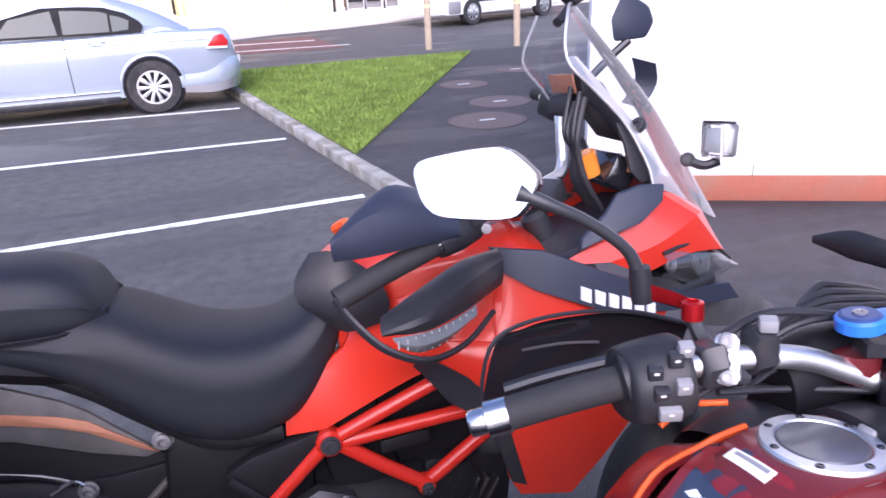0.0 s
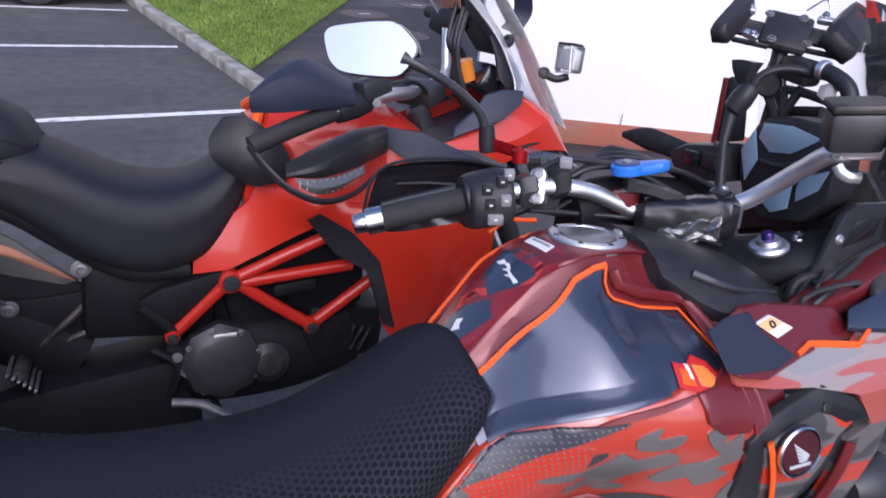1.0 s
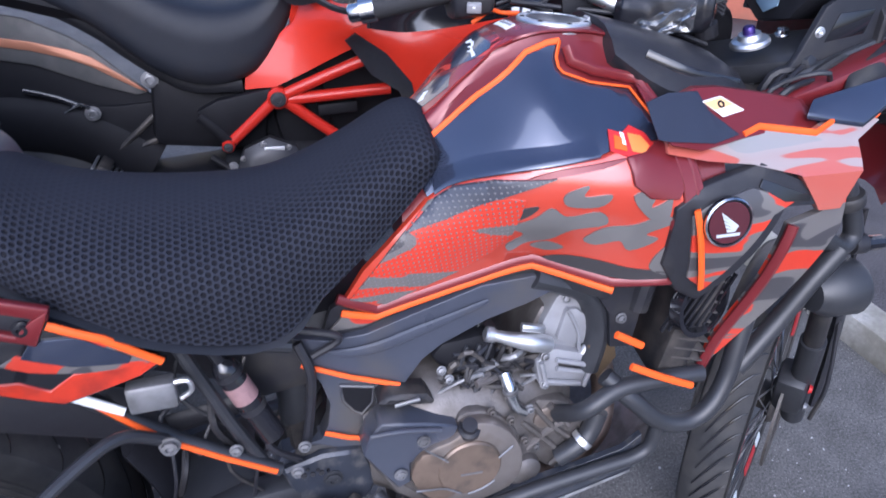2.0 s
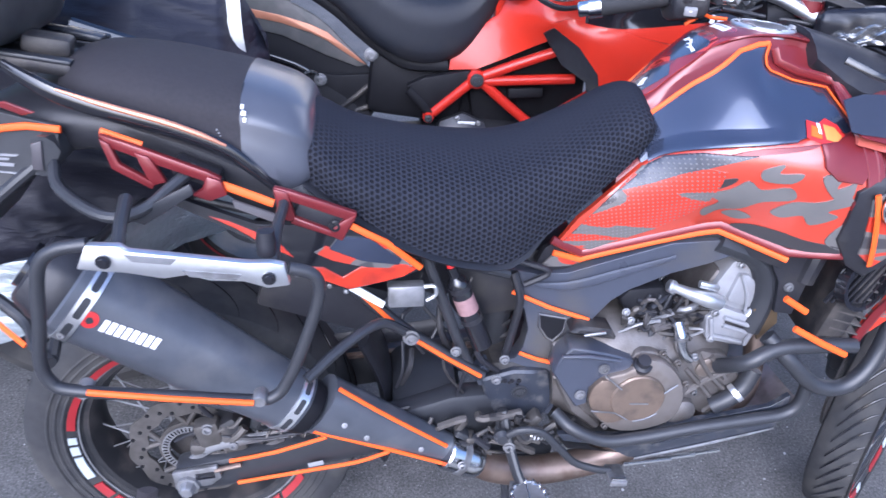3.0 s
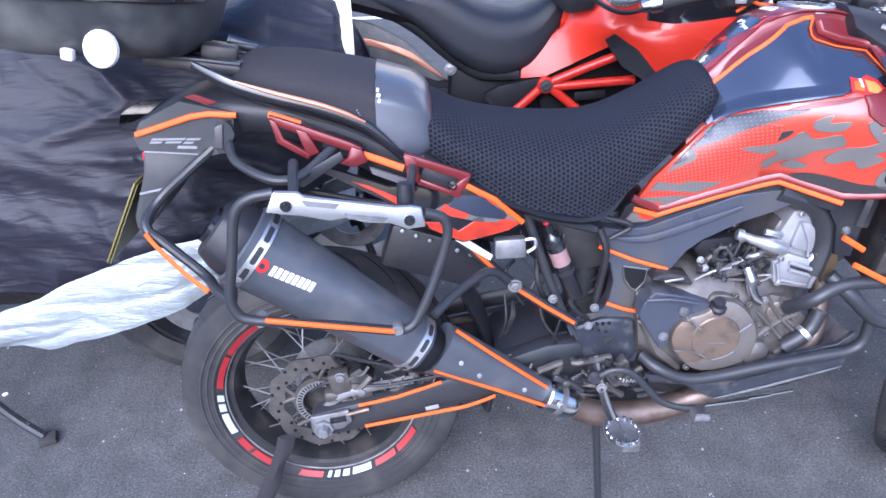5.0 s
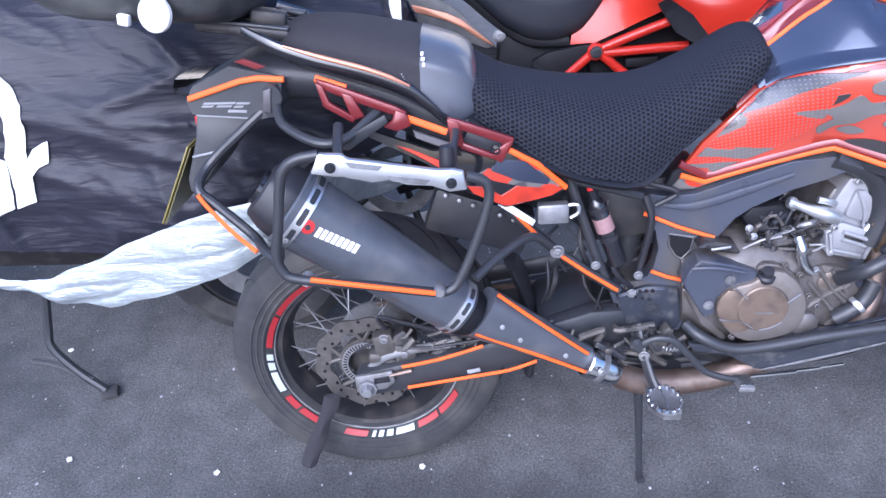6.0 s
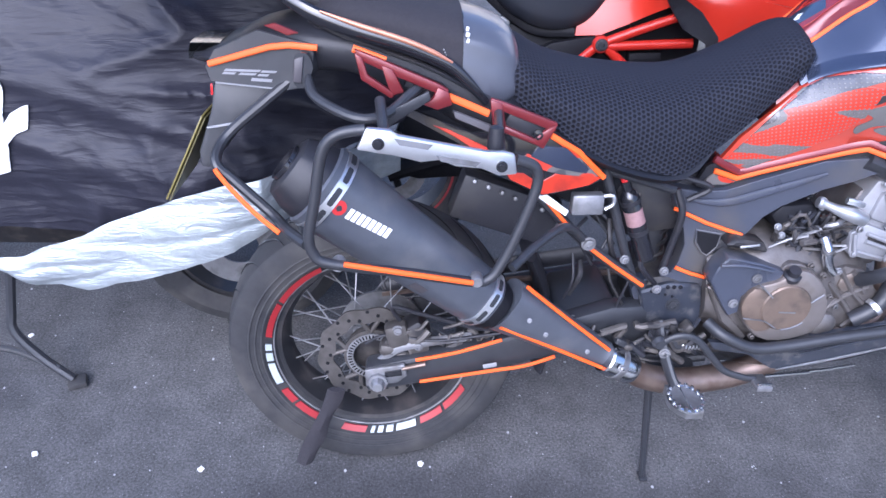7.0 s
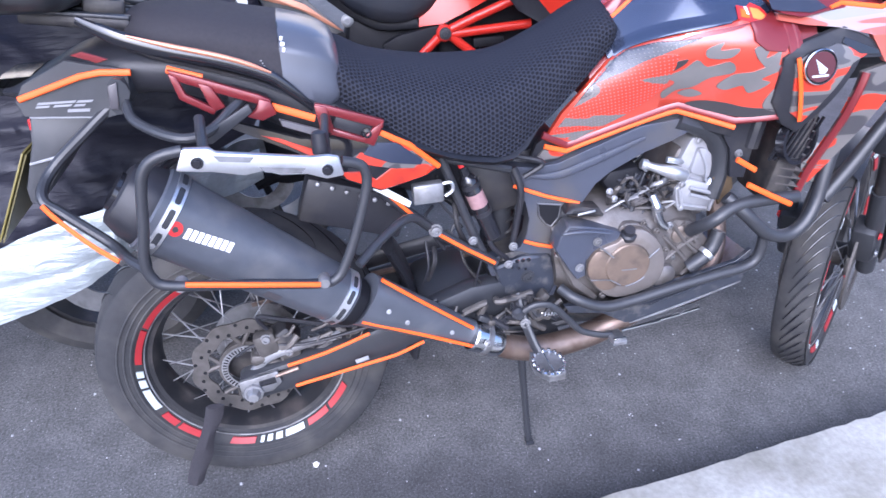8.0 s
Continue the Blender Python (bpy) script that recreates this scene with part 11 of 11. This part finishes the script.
ind = part("indicator", loft([[(0.736, -0.43, 1.067), (0.742, -0.434, 1.058), (0.748, -0.43, 1.05)], [(0.779, -0.42, 1.062), (0.778, -0.43, 1.047), (0.777, -0.42, 1.033)], [(0.83, -0.39, 1.059), (0.829, -0.402, 1.044), (0.828, -0.39, 1.029)], [(0.89, -0.35, 1.066), (0.886, -0.362, 1.053), (0.881, -0.35, 1.041)]], 4, 3, closed=False), node_mat("smoky_indicator_lens", (0.11, 0.115, 0.12), 0.2, var=0.3, scale=90, bump=0.2, bscale=200, coat=0.5), lg, "ribbed smoky indicator lens")
for k in range(11):
    f = k / 10
    x_, y_ = 0.745 + 0.135 * f, -0.433 + 0.075 * f ** 1.3
    part("indicator_rib", rod((x_, y_ - 0.002, 1.063 - 0.004 * math.sin(3.1 * f)), (x_ - 0.001, y_ - 0.002, 1.050 - 0.018 * math.sin(3.1 * f)), 0.0018, 5), GREYDECAL, ind)
part("guard_strut", tube([(0.668, -0.37, 1.118), (0.69, -0.40, 1.085), (0.73, -0.42, 1.045), (0.79, -0.42, 1.018), (0.86, -0.385, 1.02), (0.92, -0.34, 1.045)], 0.008, 8, 4, flat=0.6), BLACKP, lg)
part("tank_knee_pad", loft([[(0.655, -0.11, 1.13), (0.622, -0.135, 1.09), (0.624, -0.15, 1.05), (0.66, -0.15, 1.015)], [(0.70, -0.15, 1.135), (0.695, -0.178, 1.09), (0.70, -0.188, 1.03), (0.70, -0.17, 0.99)], [(0.76, -0.165, 1.09), (0.775, -0.178, 1.06), (0.78, -0.182, 1.03), (0.77, -0.175, 1.0)]], 3, 3, closed=False), BLACKP, duc)
for k in range(5):
    part("cable", tube([(0.91, -0.31, 1.20), (0.98, -0.24 + 0.02 * k, 1.21 + 0.006 * k), (1.08, -0.14 + 0.03 * k, 1.20), (1.16 + 0.02 * k, -0.05 + 0.02 * k, 1.14)], 0.005, 6, 4), BLACKP, duc)
part("top_clamp", box((1.13, -0.03, 1.165), (0.07, 0.12, 0.05), (0, -20, 30), 0.012), BLACKM, duc)
part("fork_cap", lathe([(0.028, -0.03), (0.028, 0.02), (0.018, 0.03), (0, 0.03)], (1.12, -0.06, 1.11), (-0.4, 0, 1), 18), BLACKM, duc)
part("riser", box((1.185, 0.03, 1.165), (0.06, 0.05, 0.04), (0, 10, 40), 0.012), ALU, duc)
part("fluid_pot", lathe([(0.0, 0), (0.024, 0.0), (0.026, 0.02), (0.026, 0.05), (0.0, 0.052)], (1.24, -0.06, 1.195), (-0.3, 0, 1), 18), node_mat("amber_fluid", (0.6, 0.2, 0.02), 0.2, var=0.2, scale=30), duc, "amber brake fluid pot")
part("amber_tube", tube([(1.27, -0.09, 1.18), (1.30, -0.1, 1.2), (1.31, -0.11, 1.24)], 0.010, 8, 3), node_mat("amber_tube", (0.6, 0.25, 0.08), 0.3, var=0.1), duc)
lm = part("left_mirror", slab([(1.443, 0.2, 1.459), (1.437, 0.2, 1.51), (1.472, 0.2, 1.573), (1.539, 0.2, 1.536), (1.552, 0.2, 1.499), (1.529, 0.2, 1.463)], (0.02, 0.03, 0), 0.008), NAVYD, duc, "dark backed mirror")
part("mirror_stalk", tube([(1.49, 0.21, 1.46), (1.44, 0.22, 1.42), (1.36, 0.25, 1.34)], 0.010, 8, 3), BLACKM, lm)
part("left_guard", loft([[(1.52, 0.25, 1.42), (1.54, 0.27, 1.36), (1.50, 0.27, 1.31)], [(1.57, 0.22, 1.40), (1.585, 0.24, 1.35), (1.55, 0.25, 1.29)]], 3, 3, closed=False), NAVYD, duc)
part("left_controls", box((1.31, 0.25, 1.32), (0.06, 0.07, 0.06), (20, 0, 20), 0.012), BLACKP, duc)
part("left_grip", tube([(1.325, 0.30, 1.325), (1.34, 0.38, 1.34), (1.34, 0.44, 1.345)], 0.018, 12, 3), GRIPR, duc)
for k in range(4):
    part("left_cable", tube([(1.30, 0.22, 1.30), (1.32 + 0.01 * k, 0.12, 1.24 - 0.02 * k), (1.27, 0.02 + 0.02 * k, 1.14)], 0.006, 6, 4), BLACKP, duc)

# ---- covered motorcycle behind, seen only by its cover, stand and wheel ----
cover_bike = thing("covered_motorcycle", "motorcycle under a creased black nylon cover with silver hem", "motorcycle cover")
stations = [(0.12, 0.60, 0.78, 0.34, 1.00), (0.05, 0.42, 0.74, 0.25, 1.15), (-0.10, 0.34, 0.70, 0.22, 1.18), (-0.30, 0.30, 0.64, 0.23, 1.12), (-0.50, 0.27, 0.60, 0.25, 1.08), (-0.70, 0.26, 0.50, 0.26, 1.10), (-0.95, 0.26, 0.52, 0.26, 1.16), (-1.25, 0.25, 0.55, 0.28, 1.2), (-1.6, 0.27, 0.58, 0.30, 1.15), (-1.95, 0.36, 0.62, 0.34, 1.0), (-2.2, 0.5, 0.66, 0.4, 0.8)]
NX, NV = 260, 120


def interp(col, x):
    xs = [s[0] for s in stations][::-1]
    ysv = [s[col] for s in stations][::-1]
    return float(np.interp(x, xs, ysv))


b2 = bmesh.new()
grid = []
CY = 0.60
for i in range(NX + 1):
    x = 0.12 - 2.32 * i / NX
    y_out, z_hem, _, z_top = interp(1, x), interp(2, x), interp(3, x), interp(4, x)
    row = []
    for j in range(NV + 1):
        u = j / NV
        s = abs(2 * u - 1)
        side = -1 if u < 0.5 else 1
        hw = (CY - y_out)
        # arch: straight skirt at the sides, rounded top
        ang = (1 - s) * math.pi / 2
        yy = CY + side * hw * (math.cos(ang) ** 0.55)
        zz = z_hem + (z_top - z_hem) * (math.sin(ang) ** 0.9)
        # draped folds: broad swells, slanting pleats and small sharp creases
        la, lb = 0.93 * x - 0.37 * zz, 0.37 * x + 0.93 * zz
        low = min(1.0, max(0.0, (0.86 - zz) / 0.25))
        swell = noise.noise((x * 2.2, yy * 1.6 + 7, zz * 2.2)) * 0.05
        pleat = 1 - abs(noise.noise((la * 1.6 + 3, yy * 1.5, lb * 8 + 0.5 * math.sin(la * 4))))
        droop = 1 - abs(noise.noise((x * 6 + zz * 3.0, yy * 2.0 + 4, zz * 3.5 - x)))
        crease = 1 - abs(noise.noise((la * 5 + 1.7, yy * 4 + 2, lb * 19)))
        small = 1 - abs(noise.noise((x * 24 + zz * 16, yy * 9, zz * 22 - x * 8)))
        fold = swell + 0.030 * pleat ** 4 * (1 - 0.6 * low) + 0.026 * droop ** 4 * low + 0.007 * crease ** 5 + 0.003 * small ** 6 * (0.4 + low) - 0.02
        row.append(b2.verts.new((x + fold * 0.2, yy + side * fold, zz + fold * 0.4)))
    grid.append(row)
for ra, rb in zip(grid, grid[1:]):
    for j in range(NV):
        b2.faces.new((ra[j], ra[j + 1], rb[j + 1], rb[j]))
NEARPTS = [tuple(v.co) for row in grid for v in row[4:NV // 2 - 8]]
part("cover_cloth", b2, COVER, cover_bike, smooth=80)
# silver hem along the near edge
b2 = bmesh.new()
hem = [(0.04, 0.73, 0.54, 0.44), (-0.04, 0.69, 0.55, 0.43), (-0.12, 0.56, 0.60, 0.47), (-0.19, 0.38, 0.66, 0.53), (-0.27, 0.24, 0.689, 0.545), (-0.355, 0.225, 0.676, 0.494), (-0.47, 0.225, 0.635, 0.451), (-0.60, 0.225, 0.582, 0.408), (-0.73, 0.225, 0.524, 0.373), (-0.85, 0.225, 0.474, 0.386), (-0.925, 0.235, 0.462, 0.432), (-1.0, 0.25, 0.466, 0.428), (-1.3, 0.27, 0.5, 0.46), (-1.7, 0.3, 0.55, 0.5)]
xs_ = [h[0] for h in hem][::-1]
rows = []
for i in range(301):
    x = 0.04 - 1.74 * i / 300
    yy, zt, zb = (float(np.interp(x, xs_, [h[k] for h in hem][::-1])) for k in (1, 2, 3))
    row = []
    for j in range(25):
        u = j / 24
        z = zt + (zb - zt) * u
        f = noise.noise((x * 4 + z * 3, 1.3, z * 7 - x * 2)) * 0.022 + (1 - abs(noise.noise((x * 3 - z * 16, 2.3, z * 3 + x * 2)))) ** 5 * 0.007 + (1 - abs(noise.noise((x * 7 + z * 9, 8.3, z * 18 - x * 5)))) ** 8 * 0.003
        row.append(b2.verts.new((x, yy - 0.03 + f - 0.04 * u * (1 - u), z + noise.noise((x * 12, 5, 0)) * 0.008)))
    rows.append(row)
for ra, rb in zip(rows, rows[1:]):
    for j in range(24):
        b2.faces.new((ra[j], ra[j + 1], rb[j + 1], rb[j]))
part("silver_hem", b2, FOIL, cover_bike, "crinkled silver coated hem", smooth=80)
# pale tag at the front end of the cover
b2 = bmesh.new()
rows = []
for k in range(12):
    u = k / 11
    rows.append([b2.verts.new((-0.02 + 0.09 * v + 0.02 * u + 0.01 * math.sin(3 * u + v), 0.52 + 0.03 * math.sin(6 * u + 2 * v), 1.20 - 0.30 * u)) for v in (0, 0.33, 0.66, 1)])
for ra, rb in zip(rows, rows[1:]):
    for j in range(3):
        b2.faces.new((ra[j], ra[j + 1], rb[j + 1], rb[j]))
part("pale_flap", b2, WHITEP, cover_bike, "pale fabric flap", smooth=80)
# printed shapes on the cover


NEAR = np.array(NEARPTS)


def cloth_y(x, z):
    """Depth of the near side of the cloth at (x, z)."""
    d = (NEAR[:, 0] - x) ** 2 + (NEAR[:, 2] - z) ** 2
    i = np.argsort(d)[:6]
    w = 1 / (d[i] + 1e-6)
    return float((NEAR[i, 1] * w).sum() / w.sum())


def cover_shape(poly):
    return side_panel(poly, cloth_y, -0.006, 0.003, 0.012, 0)


part("printed_shape", cover_shape([(-0.921, 0.997), (-0.87, 0.973), (-0.845, 0.948), (-0.823, 0.907), (-0.822, 0.858), (-0.834, 0.804), (-0.887, 0.788), (-0.871, 0.84), (-0.865, 0.884), (-0.872, 0.919), (-0.885, 0.949), (-0.928, 0.961)]), WHITEDECAL, cover_bike, "white printed curve", smooth=0)
part("printed_shape", cover_shape([(-0.887, 0.786), (-0.835, 0.803), (-0.838, 0.78), (-0.82, 0.803), (-0.793, 0.817), (-0.779, 0.821), (-0.793, 0.766), (-0.815, 0.759), (-0.839, 0.734), (-0.85, 0.697), (-0.856, 0.663), (-0.911, 0.644), (-0.9, 0.707)]), WHITEDECAL, cover_bike, "white printed hook", smooth=0)
part("printed_shape", cover_shape([(-0.916, 0.787), (-0.89, 0.779), (-0.907, 0.708), (-0.918, 0.645), (-0.959, 0.631), (-1.01, 0.616)]), WHITEDECAL, cover_bike, "white printed stroke", smooth=0)
# wheel and stand under the cover
cw = part("wheel", lathe([(0.21, -0.06), (0.26, -0.075), (0.30, -0.06), (0.32, 0), (0.30, 0.06), (0.26, 0.075), (0.21, 0.06)], (-0.42, 0.55, 0.32), (0, 1, 0), 44, closed=True), RUBBER, cover_bike)
part("rim", lathe([(0.215, -0.05), (0.215, 0.05), (0.2, 0.05), (0.2, -0.05)], (-0.42, 0.55, 0.32), (0, 1, 0), 36, closed=True), RIMK, cw)
part("disc", lathe([(0.06, -0.08), (0.13, -0.08), (0.13, -0.075), (0.06, -0.075)], (-0.42, 0.55, 0.32), (0, 1, 0), 36, closed=True), ALUM, cw)
# plain dark block added under the cloth for the shade around the engine
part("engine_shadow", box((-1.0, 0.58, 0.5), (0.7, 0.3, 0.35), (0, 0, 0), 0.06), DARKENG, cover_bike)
part("wheel", lathe([(0.21, -0.07), (0.26, -0.085), (0.30, -0.07), (0.32, 0), (0.30, 0.07), (0.26, 0.085), (0.21, 0.07)], (-1.85, 0.58, 0.32), (0, 1, 0), 44, closed=True), RUBBER, cover_bike)
part("side_stand", tube([(-0.98, 0.33, 0.34), (-1.0, 0.30, 0.22), (-1.0, 0.28, 0.165), (-0.945, 0.262, 0.09), (-0.868, 0.245, 0.02)], 0.013, 8, 4), BLACKM, cover_bike, "bent black side stand")
part("stand_foot", box((-0.858, 0.242, 0.012), (0.05, 0.045, 0.02), (0, 0, 20), 0.006), RUBBER, cover_bike)
part("stand_arm", tube([(-1.07, 0.275, 0.115), (-1.0, 0.27, 0.10), (-0.90, 0.252, 0.055)], 0.010, 8, 3), BLACKM, cover_bike)

# loose grit and pale litter specks
rs = random.Random(9)
bm = bmesh.new()
for k in range(900):
    x, y = rs.uniform(-1.6, 2.2), rs.uniform(-0.9, 1.6)
    s = rs.choice((0.0012, 0.0015, 0.0018, 0.002, 0.0025, 0.003, 0.0042))
    bmesh.ops.create_icosphere(bm, subdivisions=1, radius=s, matrix=Matrix.Translation((x, y, s * 0.35)) @ Matrix.Diagonal((1, rs.uniform(0.6, 1.3), 0.6, 1)))
tagged(part("grit", bm, node_mat("pale_grit", (0.33, 0.33, 0.34), 0.8, var=0.6, scale=60)), "pale grit and small litter specks on the asphalt", "grit", kind="stuff")
for (px, py) in ((-0.875, 0.0), (-1.07, 0.44), (0.099, -0.04), (-0.45, -0.05)):
    b2 = bmesh.new()
    bmesh.ops.create_icosphere(b2, subdivisions=2, radius=0.008)
    for v in b2.verts:
        v.co += Vector((rs.uniform(-1, 1), rs.uniform(-1, 1), rs.uniform(-1, 1))) * 0.003
        v.co.z *= 0.35
    o = tagged(part("gum_speck", b2, WHITEP), "flattened white speck of litter on asphalt", "litter", "litter specks")
    o.location = (px, py, 0.004)
